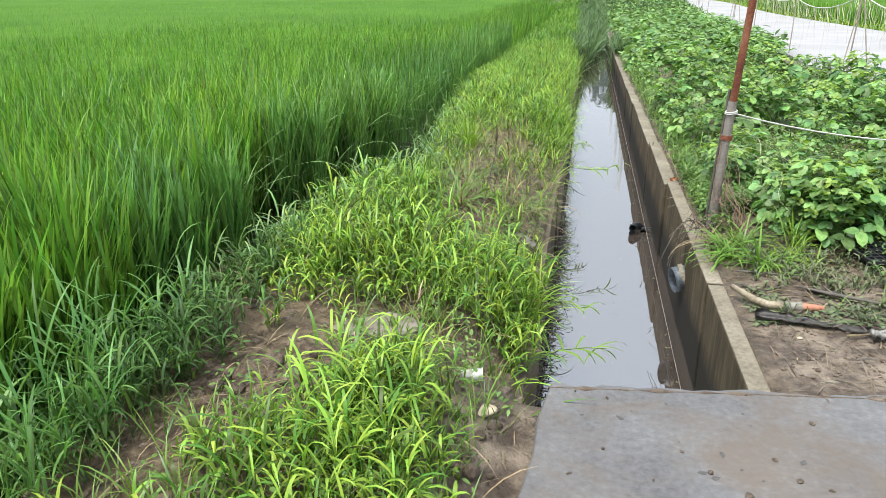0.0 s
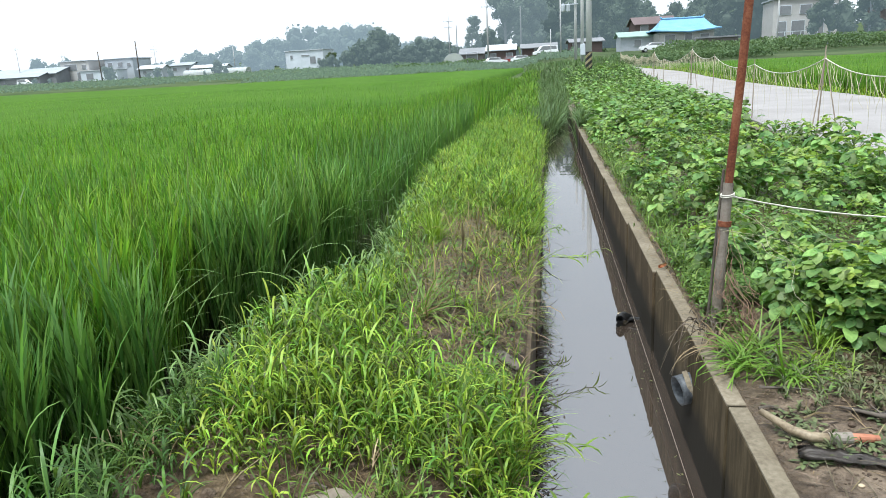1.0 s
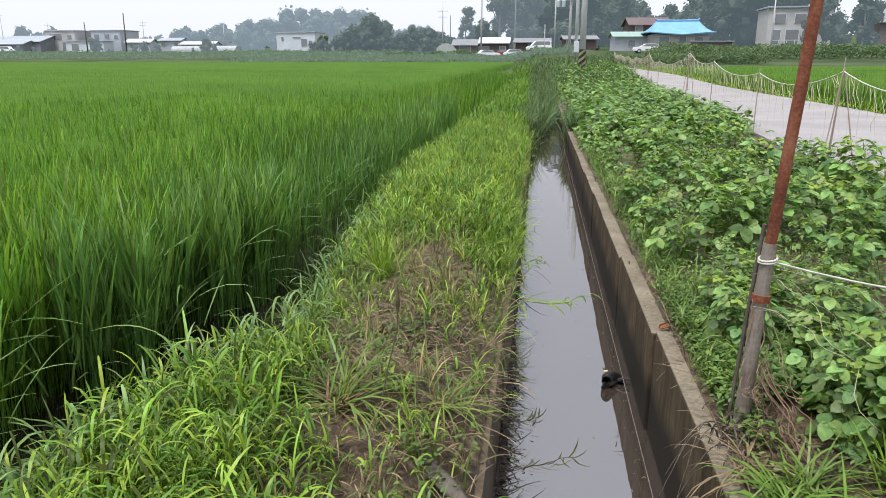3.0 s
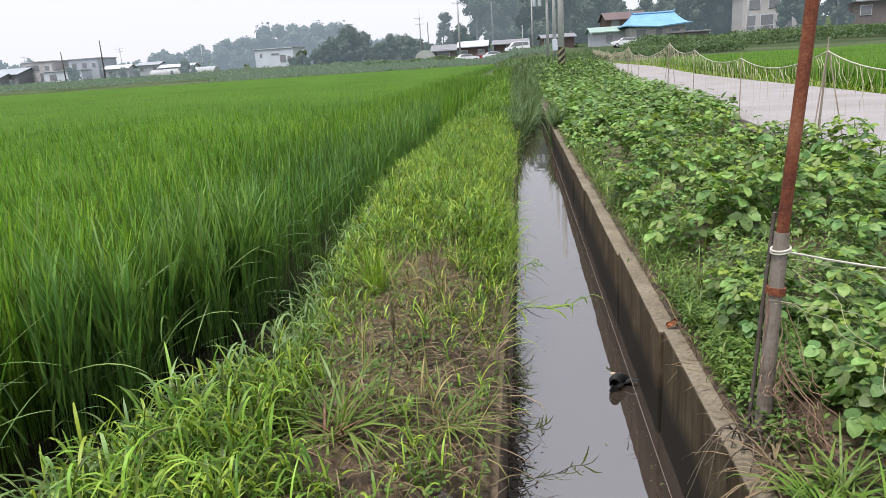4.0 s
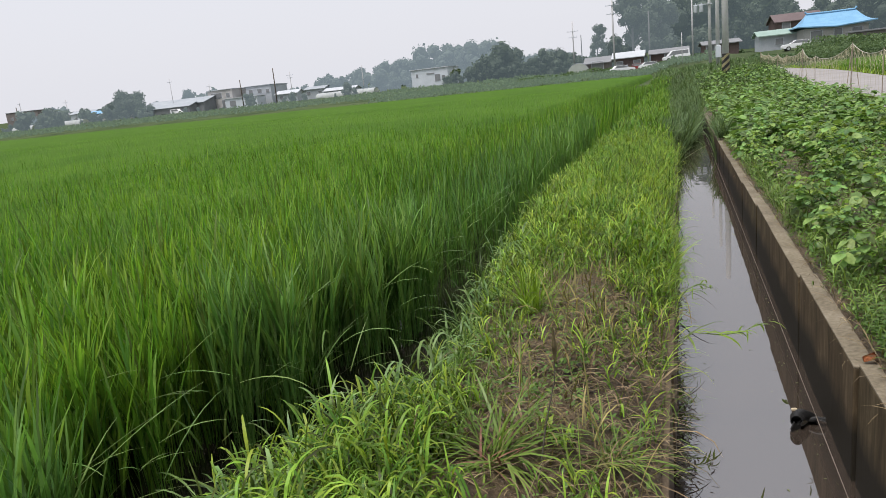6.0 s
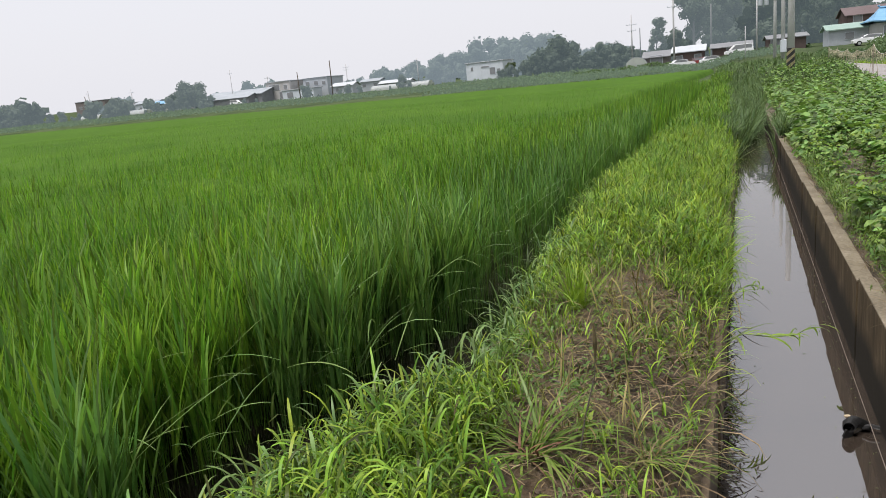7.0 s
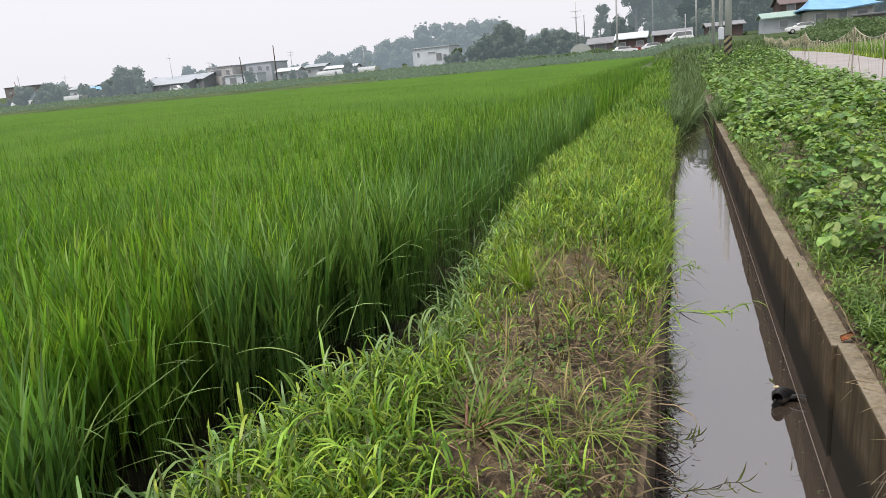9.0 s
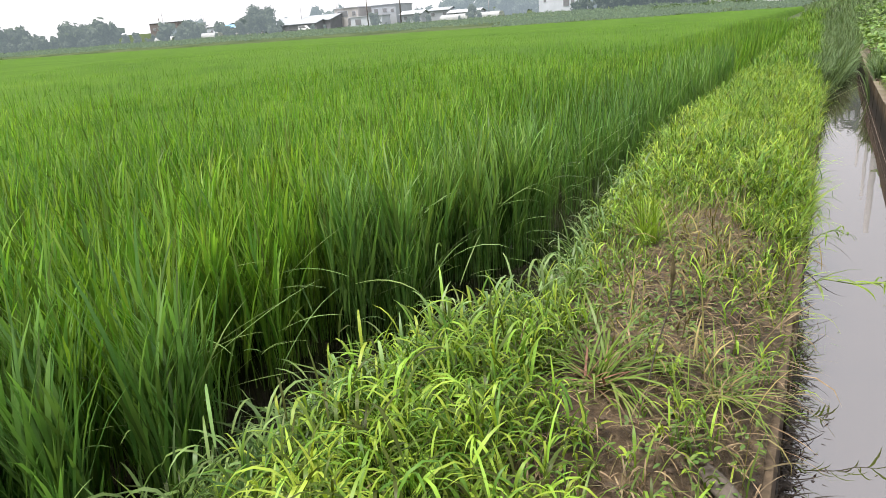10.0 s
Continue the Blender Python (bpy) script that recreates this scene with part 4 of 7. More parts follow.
litter = leaf_arrays(rng, base, 0.034 * rng.uniform(0.4, 1.4, m), 0.009 * rng.uniform(0.6, 1.4, m), rng.normal(0, 0.9, m), rng.normal(0.05, 0.45, m))
ROOT_DARK = material("dark_root_and_reflection", [(0.018, 0.014, 0.010), (0.04, 0.031, 0.022), (0.075, 0.058, 0.04)], 6, 50, 0.6, 0, island=0.3)
tagged(mesh_object("dead_stems", *joined(stems, litter), ROOT_DARK), "dark roots and leaves at the waterline, partly painted reflection", "roots", kind="stuff")

# long drooping blades where bank and rice meet
y = np.concatenate((rng.uniform(1.8, 11, 380), rng.uniform(2.2, 4.2, 200)))
m = len(y)
x = bank_edge(y) + 0.02 + rng.normal(0, 0.07, m) + np.where(np.arange(m) < 380, 0, 0.08)
tagged(mesh_object("edge_grass", *blade_arrays(rng, np.stack((x, y, np.full(m, -0.08)), 1), rng.uniform(0.28, 0.5, m), rng.uniform(0.007, 0.012, m), rng.uniform(0.05, 0.4, m), rng.gamma(6, 0.36, m), 7, None, 0.2, (0.6, 1, 1, 0.8)), EDGE_GRASS), "long drooping grass blades at the rice's edge", "grass", kind="stuff")
y = np.concatenate((rng.normal(3.55, 0.45, 300), rng.uniform(4.0, 7.5, 130)))
x = bank_edge(y) + np.abs(rng.normal(0, 0.16, len(y))) - 0.10
tagged(mesh_object("drooping_grass", *grass_plants(rng, grounded(x, y), 0.22 * rng.uniform(0.6, 1.4, len(x)), 0.19, 0.0115, 5, 0.3, 2.4, segs=6), PALE_GRASS), "pale arching grass blades over the paddy water", "grass", kind="stuff")
# single rice leaves that have bent out over the water
y = rng.uniform(2.6, 10, 170)
m = len(y)
base = np.stack((-1.78 + 0.12 * rng.normal(0, 1, m) - 0.3 * np.exp(-((y - 3.8) / 0.65) ** 2), y, rng.uniform(0.02, 0.38, m)), 1)
tagged(mesh_object("bent_rice_leaves", *blade_arrays(rng, base, rng.uniform(0.3, 0.55, m), rng.uniform(0.006, 0.011, m), rng.uniform(0.45, 1.25, m), rng.uniform(0.1, 1.3, m), 6, rng.normal(0, 0.9, m), 0.2, (0.6, 1, 1, 0.7)), PALE_GRASS), "long bent rice leaves over the water", "rice plants", kind="stuff")
# withered plants between the green ones
x, y = on_bank(*scatter_points(420, -1.5, -0.08, 2.6, 8.0, lambda x, y: 0.5 + 0.5 * rough_noise(x, y, 2.0, 6)))
tagged(mesh_object("withered_grass", *grass_plants(rng, grounded(x, y), 0.10 * rng.uniform(0.5, 1.4, len(x)), 0.12, 0.005, 5, 1.0, 1.8), STRAW), "withered straw-coloured grass on the bank", "grass", kind="stuff")


def sprig(root_at, points, count, seed):
    """A leafy shoot that leans out over the water."""
    r = np.random.default_rng(seed)
    s_ = thing("leaning_shoot", root_at, "leafy green shoot leaning out over the water", "shoot")
    part("stem", tube(points, [0.004] + [0.003] * (len(points) - 2) + [0.0015], 6), BEAN_STEM, s_)
    pts = [Vector(p) for p in points]
    for i in range(count):
        f = 0.15 + 0.85 * (i + 0.5) / count
        k = min(int(f * (len(pts) - 1)), len(pts) - 2)
        p = pts[k].lerp(pts[k + 1], f * (len(pts) - 1) - k)
        v, l, t = blade_arrays(r, np.array([[p.x, p.y, p.z]]), r.uniform(0.10, 0.19, 1), 0.014, r.uniform(1.0, 1.7, 1), r.uniform(0.9, 1.6, 1), 5, np.array([r.normal(0.2, 1.1)]), 1.2, (0.5, 1, 1, 0.7))
        mesh_object("leaf", v, l, t, GRASS if i % 3 else GRASS_DULL, s_)


sprig((-0.05, 5.86, -0.08), [(0, 0, 0), (0.12, 0.0, 0.06), (0.26, 0.02, 0.04), (0.38, 0.10, 0.03), (0.46, 0.17, 0.06)], 15, 1)
sprig((-0.04, 6.5, -0.08), [(0, 0, 0), (0.08, 0.05, 0.10), (0.16, 0.1, 0.12), (0.23, 0.12, 0.08)], 12, 2)
sprig((-0.03, 2.62, -0.08), [(0, 0, 0), (0.10, 0.06, 0.03), (0.22, 0.16, 0.0), (0.31, 0.28, -0.06)], 12, 3)
sprig((-0.04, 3.1, -0.08), [(0, 0, 0), (0.07, 0.02, 0.06), (0.15, 0.05, 0.05), (0.22, 0.1, -0.03)], 9, 4)

# rank dark growth that closes the ditch farther on
y = 17.5 + 27 * rng.uniform(0, 1, 9500) ** 1.3
across = rng.uniform(-0.16, np.clip(0.15 + 0.07 * (y - 19), 0.15, 0.95), len(y))
x = np.where(y > 19.4 + 1.5 * rough_noise(y, y * 0, 1.5, 2), across, np.where(rng.uniform(0, 1, len(y)) < 0.6, rng.uniform(-0.35, -0.02, len(y)), rng.uniform(0.74, 0.95, len(y))))
m = len(y)
wet = (x > -0.05) & (x < 0.75) & (y < 29.5)
base = np.stack((x, y, np.where(wet, WATER_Z, np.where(y < 29.5, -0.1, height(x, y)))), 1)
tagged(mesh_object("ditch_growth", *blade_arrays(rng, base, np.where(wet, 0.84, 0.40) * rng.uniform(0.45, 1.25, m), 0.019 * rng.uniform(0.6, 1.4, m), rng.gamma(2, 0.17, m), rng.gamma(3, 0.36, m), 4), RANK),
       "rank grey-green grass growing across the ditch", "grass", kind="stuff")


def grass_tuft(name, at, count, length, width, mat, label, lean=(0.2, 1.1), curl=0.7, base_mat=None):
    root = thing(name, at, label, "grass tuft")

    def leaf_set(part_name, k, ln, wd, leans, curls, mat_, segs):
        az = rng.uniform(0, 6.283, k)
        around, out_ = rng.uniform(0, 6.283, k), 0.055 * np.sqrt(rng.uniform(0, 1, k))
        foot = np.stack((np.cos(around) * out_, np.sin(around) * out_, np.full(k, 0.002)), 1)
        v, l, t = blade_arrays(rng, foot, ln * rng.uniform(0.6, 1.15, k), wd * rng.uniform(0.7, 1.2, k), leans, curls, segs, az, 0.3)
        per_v, per_l, per_t = len(v) // k, len(l) // k, len(t) // k
        for i in range(k):
            mesh_object(part_name, v[i * per_v:(i + 1) * per_v], l[i * per_l:(i + 1) * per_l] - i * per_v, t[i * per_t:(i + 1) * per_t], mat_, root)

    leaf_set("blade", count, length, width, rng.uniform(*lean, count), rng.gamma(3, curl / 3, count), mat, 5)
    if base_mat:
        leaf_set("dry_blade", count // 3, length * 0.45, width * 0.85, rng.uniform(0.5, 1.5, count // 3), rng.uniform(0.1, 1.2, count // 3), base_mat, 4)
    return root


def ground_at(x, y):
    return float(height(np.array([x]), np.array([y]))[0])


RED_STRAW = material("reddish_sheath", [(0.105, 0.052, 0.03), (0.22, 0.125, 0.07)], 8, 60, 0.7, 0, island=0.3, each=0.4)
grass_tuft("grass_tuft", (-0.62, 4.08, ground_at(-0.62, 4.08)), 80, 0.38, 0.0095, GRASS_DULL, "spreading grass tuft with a reddish dry heart", (0.5, 1.5), 1.2, RED_STRAW)
grass_tuft("grass_tuft", (-0.80, 5.75, ground_at(-0.80, 5.75)), 130, 0.36, 0.007, GRASS, "spiky light green grass tuft on bare soil", (0.1, 1.15), 0.5)
grass_tuft("grass_tuft", (-0.25, 4.25, ground_at(-0.25, 4.25)), 70, 0.32, 0.0065, GRASS_DULL, "flattened grass tuft leaning to the ditch", (0.95, 1.55), 0.8, STRAW)
grass_tuft("grass_tuft", (0.93, 3.78, ground_at(0.93, 3.78)), 85, 0.30, 0.0095, GRASS_MID, "arching grass clump at the ditch's edge", (0.7, 1.6), 1.7)
grass_tuft("grass_tuft", (1.10, 3.62, ground_at(1.10, 3.62)), 80, 0.28, 0.0095, GRASS_MID, "arching grass clump at the ditch's edge", (0.6, 1.6), 1.7)
grass_tuft("grass_tuft", (1.02, 3.90, ground_at(1.02, 3.90)), 65, 0.28, 0.009, GRASS_DULL, "arching grass clump at the ditch's edge", (0.5, 1.5), 1.6)
grass_tuft("grass_tuft", (1.22, 3.70, ground_at(1.22, 3.70)), 50, 0.22, 0.006, GRASS, "low grass clump beside the mud", (0.3, 1.4), 1.6)
grass_tuft("grass_tuft", (0.90, 4.02, ground_at(0.9, 4.02)), 38, 0.30, 0.0075, STRAW, "dry grass tuft hanging over the ditch wall", (0.8, 1.7), 2.2)
grass_tuft("grass_tuft", (1.30, 3.90, ground_at(1.30, 3.90)), 45, 0.26, 0.0065, GRASS, "arching grass clump beside the beans", (0.2, 1.0), 1.1)
grass_tuft("grass_tuft", (-1.60, 2.45, ground_at(-1.60, 2.45)), 40, 0.36, 0.012, EDGE_GRASS, "tall grass tuft at the rice's edge", (0.1, 0.7), 1.2)
grass_tuft("grass_tuft", (-1.40, 3.55, ground_at(-1.40, 3.55)), 45, 0.42, 0.012, EDGE_GRASS, "drooping grass tuft at the rice's edge", (0.1, 0.7), 1.8)
stalk = thing("seed_stalk", (-0.45, 4.05, ground_at(-0.45, 4.05)), "dark dry seed stalk standing in the tuft", "stalk")
part("stem", tube([(0, 0, 0), (0.03, 0.02, 0.18), (0.07, 0.02, 0.34), (0.08, 0.0, 0.46)], [0.0028, 0.0026, 0.0022, 0.0015], 6), BARK, stalk)
part("seed_head", tube([(0.075, 0.01, 0.40), (0.08, 0.0, 0.46), (0.08, -0.01, 0.53)], [0.002, 0.009, 0.002], 6), STRAW, stalk, "brown bristly seed head")

# ---- right bank: weeds, beans ----
x, y = scatter_points(2600, 0.9, 4.6, 3.2, 9, lambda x, y: 0.85 + 0.4 * rough_noise(x, y, 2.4, 7) - 0.9 * (y < 3.9) * (x < 1.5))
x, y = tufted(x, y, 14, 0.045)
ok = (x > 0.88) & (x < bed_far(y)) & (y > 3.3) & (((x - 1.05) / 0.2) ** 2 + ((y - 4.2) / 0.22) ** 2 > 1)
x, y = x[ok], y[ok]
m = len(x)
base = grounded(x, y, 0) + np.stack((0 * x, 0 * x, rng.uniform(0.01, 0.13, m)), 1)
tagged(mesh_object("low_weeds", *leaf_arrays(rng, base, 0.026 * rng.uniform(0.6, 1.6, m), 0.012 * rng.uniform(0.7, 1.4, m), rng.uniform(0, 6.28, m), rng.normal(0.2, 0.35, m)), WEED), "fine-leaved low weeds covering the bean bed", "weeds", kind="stuff")
x, y = rng.uniform(0.9, 1.45, 560), rng.uniform(4.45, 5.8, 560)
x, y = tufted(x, y, 12, 0.035)
ok = x > 0.88
x, y = x[ok], y[ok]
m = len(x)
base = grounded(x, y, 0) + np.stack((0 * x, 0 * x, rng.uniform(0.02, 0.14, m) * (0.7 + 0.3 * rough_noise(x, y, 6.0))), 1)
tagged(mesh_object("low_weeds", *leaf_arrays(rng, base, 0.030 * rng.uniform(0.6, 1.5, m), 0.015 * rng.uniform(0.7, 1.4, m), rng.uniform(0, 6.28, m), rng.normal(0.15, 0.3, m)), WEED), "bright green carpet of small weeds round the post", "weeds", kind="stuff")
x, y = scatter_points(1500, 0.88, 4.4, 2.6, 14, lambda x, y: 0.30 + 0.35 * rough_noise(x, y, 1.7, 4))
x, y = tufted(x, y, 7, 0.03)
ok = (x > 0.87) & (x < bed_far(y) + 0.1) & (y > 3.1)
x, y = x[ok], y[ok]
m = len(x)
tagged(mesh_object("bed_grass", *blade_arrays(rng, grounded(x, y), 0.22 * rng.uniform(0.4, 1.4, m), 0.007 * rng.uniform(0.6, 1.4, m), rng.gamma(2, 0.2, m), rng.gamma(3, 0.4, m), 4), GRASS_DULL), "scattered grass in the bean bed", "grass", kind="stuff")
y = rng.uniform(3.6, 24, 900)
x = rng.uniform(0.84, 0.95, len(y))
m = len(y)
base = np.stack((x, y, 0.0 + fall(y)), 1)
tagged(mesh_object("lip_straw", *blade_arrays(rng, base, 0.16 * rng.uniform(0.4, 1.5, m), 0.005, rng.gamma(4, 0.25, m), rng.gamma(3, 0.4, m), 4, rng.normal(np.pi, 1.0, m)), STRAW), "dry straw along the wall's top", "straw", kind="stuff")


y = 4.2 + 16 * rng.uniform(0, 1, 520) ** 1.3
x = 0.875 + np.abs(rng.normal(0, 0.10, len(y)))
x, y = tufted(x, y, 9, 0.03)
ok = x > 0.862
x, y = x[ok], y[ok]
m = len(x)
base = grounded(x, y, 0) + np.stack((0 * x, 0 * x, rng.uniform(0.0, 0.10, m)), 1)
tagged(mesh_object("lip_weeds", *leaf_arrays(rng, base, 0.034 * rng.uniform(0.6, 1.6, m), 0.014 * rng.uniform(0.7, 1.4, m), rng.uniform(0, 6.28, m), rng.normal(0.1, 0.4, m)), WEED), "small weeds along the ditch wall's top", "weeds", kind="stuff")
y = 4.6 + 17 * rng.uniform(0, 1, 620) ** 1.2
x = rng.uniform(0.865, 1.08, len(y))
tagged(mesh_object("lip_grass", *grass_plants(rng, grounded(x, y), 0.13 * rng.uniform(0.4, 1.4, len(x)), 0.14, 0.007, 5, 0.5, 1.9, segs=4), GRASS_DULL), "dull grass leaning over the ditch wall", "grass", kind="stuff")

n = 520
x, y = rng.uniform(0.9, 2.4, n), rng.uniform(2.42, 4.3, n)
tagged(mesh_object("cut_straw", *blade_arrays(rng, grounded(x, y, -0.004), 0.08 * rng.gamma(2, 0.5, n), 0.0035 * rng.uniform(0.6, 1.5, n), rng.normal(1.3, 0.2, n), rng.uniform(0, 0.8, n), 4), STRAW), "cut straw and dry stems strewn on the mud", "straw", kind="stuff")
WILTED = material("wilted_leaf", [(0.055, 0.085, 0.03), (0.10, 0.125, 0.052), (0.16, 0.155, 0.085)], 3, 20, 0.55, 0, see_through=0.2, island=0.4)
n = 4200
x, y = rng.uniform(0.9, 2.4, n), 2.9 + np.abs(rng.normal(0, 0.7, n))
keep = rough_noise(x, y, 4.0, 3) > 0.02
x, y = x[keep], y[keep]
m = len(x)
tagged(mesh_object("fallen_leaves", *leaf_arrays(rng, grounded(x, y, -0.012), 0.03 * rng.uniform(0.5, 1.5, m), 0.016 * rng.uniform(0.7, 1.4, m), rng.uniform(0, 6.28, m), rng.normal(0.0, 0.25, m)), WILTED), "wilted small leaves lying on the mud", "leaves", kind="stuff")


def leaflet_arrays(length, width, azimuth, pitch, foot, fold=0.14, sag=0.22):
    """One broad oval leaflet with a pointed tip, folded along the midrib and drooping to its end."""
    t, w = np.array([0.0, 0.09, 0.38, 0.78, 1.0]), np.array([0.0, 0.36, 0.5, 0.34, 0.0])
    ahead = np.array((math.cos(azimuth) * math.cos(pitch), math.sin(azimuth) * math.cos(pitch), math.sin(pitch)))
    side = np.array((-math.sin(azimuth), math.cos(azimuth), 0.0))
    lift = np.cross(ahead, side)
    spine = foot + ahead * (length * t)[:, None] + np.array((0, 0, -1.0)) * (sag * length * t ** 2)[:, None]
    offs = (width * w)[:, None]
    wave = (0.12 * np.sin(t * 9))[:, None]
    left, right = spine + side * offs + lift * offs * (fold + wave), spine - side * offs + lift * offs * (fold - wave)
    verts = np.concatenate((spine, left[1:4], right[1:4]))
    faces = [(0, 1, 5), (0, 8, 1), (1, 2, 6, 5), (1, 8, 9, 2), (2, 3, 7, 6), (2, 9, 10, 3), (3, 4, 7), (3, 10, 4)]
    return verts, np.array([i for f in faces for i in f]), np.array([len(f) for f in faces])


def bean_leaf_meshes():
    """Five trifoliate leaves on their stalks, lying along x."""
    out = []
    for k in range(5):
        reach = 0.10 + 0.025 * k
        stalk = blade_arrays(rng, np.zeros((2, 3)), reach, 0.0042, np.array([0.85, 0.85]), 0.25, 3, np.zeros(2), 1.5, (1, 1, 1))
        tip = np.array([reach * math.sin(0.95), 0, reach * math.cos(0.95)])
        size = 0.052 + 0.006 * k
        three = [leaflet_arrays(size * q, size * 0.88 * q, az + rng.normal(0, 0.15), rng.normal(-0.1, 0.26), tip) for az, q in ((0, 1.08), (1.45, 0.95), (-1.45, 0.95))]
        ob = mesh_object("leaf", *joined(stalk, *three), BEAN)
        out.append(ob.data)
        bpy.data.objects.remove(ob)
    for k in (0, 1):
        young = out[k].copy()
        young.materials[0] = BEAN_YOUNG
        out.append(young)
    return out


BEAN_LEAVES = bean_leaf_meshes()


def bean_plant(count, tall, seed):
    r = random.Random(seed)
    root = thing("bean_plant", (0, -30, -3), "bushy green bean plant with broad three-part leaves", "bean plant", "bean plants in the bed")
    lx, ly = r.uniform(-0.04, 0.04), r.uniform(-0.04, 0.04)
    part("stem", tube([(0, 0, -0.03), (lx, ly, tall * 0.5), (lx * 1.6, ly * 1.6, tall * 0.85)], [0.006, 0.005, 0.003], 6), BEAN_STEM, root)
    for i in range(count):
        f = (i + 0.5) / count
        leaf = new("leaf", r.choice(BEAN_LEAVES[:5]) if f < 0.74 else r.choice(BEAN_LEAVES[4:]))
        leaf.parent = root
        s = r.uniform(0.78, 1.12) * (1.12 - 0.4 * f)
        leaf.matrix_basis = pose(lx * f * 1.6, ly * f * 1.6, tall * (0.15 + 0.68 * f), r.gauss(0, 17), r.uniform(-14, 42) * (1.1 - 0.7 * f), i * 137.5 + r.uniform(-25, 25)) @ Matrix.Diagonal((s, s, s, 1))
    return root


variants = [bean_plant(c, h, 20 + i) for i, (c, h) in enumerate(((46, 0.34), (54, 0.39), (40, 0.29), (58, 0.43), (48, 0.36)))]
spots = []
prng = random.Random(5)
yy = 4.35
while yy < 15:
    xx = 1.30 if yy < 6 else 1.10
    while xx < float(bed_far(yy)) - (0.3 if yy > 10 else 0.05):
        px, py = xx + prng.uniform(-0.12, 0.12), yy + prng.uniform(-0.12, 0.12)
        clear = (px < 1.38 and py < 5.0) or ((px - 1.75) / 0.55) ** 2 + ((py - 5.35) / 0.35) ** 2 < 1
        if not clear and prng.random() > 0.36 + 0.8 * float(rough_noise(np.array([px]), np.array([py]), 1.3, 9)[0]) * (py < 9):
            spots.append((px, py, prng.uniform(0.7, 1.55) * (0.75 if px < 1.25 else 1) if py > 6 else prng.uniform(0.7, 1.15)))
        xx += 0.45
    yy += 0.46
spots += [(1.50, 3.95, 0.85), (1.88, 4.2, 1.0), (2.15, 4.25, 1.0), (1.75, 4.18, 1.0), (1.30, 4.28, 0.8), (1.42, 4.05, 0.85), (1.55, 3.95, 0.9), (1.36, 4.75, 0.8), (1.16, 5.5, 0.85), (1.14, 5.15, 0.8), (1.2, 5.3, 0.85), (1.46, 4.22, 1.0), (1.62, 4.10, 1.15), (1.80, 4.25, 1.2), (1.55, 4.45, 1.0), (2.05, 4.3, 1.1), (1.95, 4.55, 1.15), (2.3, 4.2, 1.2), (1.7, 4.4, 1.15), (1.38, 4.5, 0.7), (1.40, 4.85, 0.8), (1.52, 5.08, 0.85), (1.22, 5.3, 0.7)]
for i, (px, py, s) in enumerate(spots):
    v = variants[i % 5]
    m = pose(px, py, ground_at(px, py), prng.uniform(-6, 6), prng.uniform(-6, 6), prng.uniform(0, 360))
    if i < 5:
        v.matrix_basis = m
        ob = v
    else:
        ob = copy_thing(v, m)
    ob.scale = (s, s, s)

# small-leaved weeds that fill the gaps between the plants
n = 1500
y = 3.95 + 8.5 * rng.uniform(0, 1, n) ** 1.35
x = 0.97 + rng.uniform(0, 1, n) * (bed_far(y) - 1.05)
keep = (x > 1.42) | (y > 5.9)
x, y = x[keep], y[keep]
n = len(x)
tall_ = rng.gamma(4, 0.04, n) * np.clip((x - 0.85) / 0.3, 0.35, 1)
per = 13
f = rng.uniform(0.1, 1, (n, per))
a_, out_ = rng.uniform(0, 6.28, (n, per)), 0.11 * np.sqrt(rng.uniform(0, 1, (n, per))) * (1.2 - 0.6 * f)
base = np.stack((x[:, None] + out_ * np.cos(a_), y[:, None] + out_ * np.sin(a_), height(x, y)[:, None] + tall_[:, None] * f), 2).reshape(-1, 3)
m = len(base)
tagged(mesh_object("bed_weeds", *leaf_arrays(rng, base, 0.046 * rng.uniform(0.6, 1.5, m), 0.017 * rng.uniform(0.7, 1.4, m), a_.ravel() + rng.normal(0, 0.6, m), rng.normal(-0.05, 0.3, m)), BED_WEED), "fine-leaved weeds growing thick between the bean plants", "weeds", kind="stuff")

# the bean bed farther on
n = 4000
y = 15 + 31 * rng.uniform(0, 1, n) ** 1.4
x = 0.95 + rng.uniform(0, 1, n) * (bed_far(y) - 1.05)
clump = 0.20 + 0.16 * rough_noise(x, y, 3.3, 2)
base = np.stack((x, y, height(x, y) + clump * rng.uniform(0.5, 1.4, n)), 1)
tagged(mesh_object("bean_rows", *leaf_arrays(rng, np.repeat(base, 3, 0) + rng.normal(0, 0.05, (3 * n, 3)), 0.16 * rng.uniform(0.6, 1.4, 3 * n), 0.125 * rng.uniform(0.6, 1.4, 3 * n), rng.uniform(0, 6.28, 3 * n), rng.normal(0.05, 0.4, 3 * n)), BEAN_FAR), "leafy bean plants farther along the bed", "bean plants", kind="stuff")

# dead stems and roots strewn over the bare ground beside the slab
n = 620
x, y = 0.92 + np.abs(rng.normal(0, 0.6, n)), rng.uniform(2.35, 3.5, n)
tagged(mesh_object("dead_stems", *blade_arrays(rng, grounded(x, y, 0.002), 0.09 * rng.uniform(0.3, 1.8, n), 0.004 * rng.uniform(0.5, 1.6, n), rng.normal(1.35, 0.15, n), rng.uniform(0.1, 1.0, n), 4), STEM_LITTER), "dead brown stems strewn over the mud", "litter", kind="stuff")
# pulled weeds lying wilted on the mud
n = 260
x, y = rng.uniform(0.98, 2.0, n), rng.uniform(2.95, 3.75, n)
keep = rough_noise(x, y, 3.0, 6) + 0.25 * (y - 3.2) > 0.0
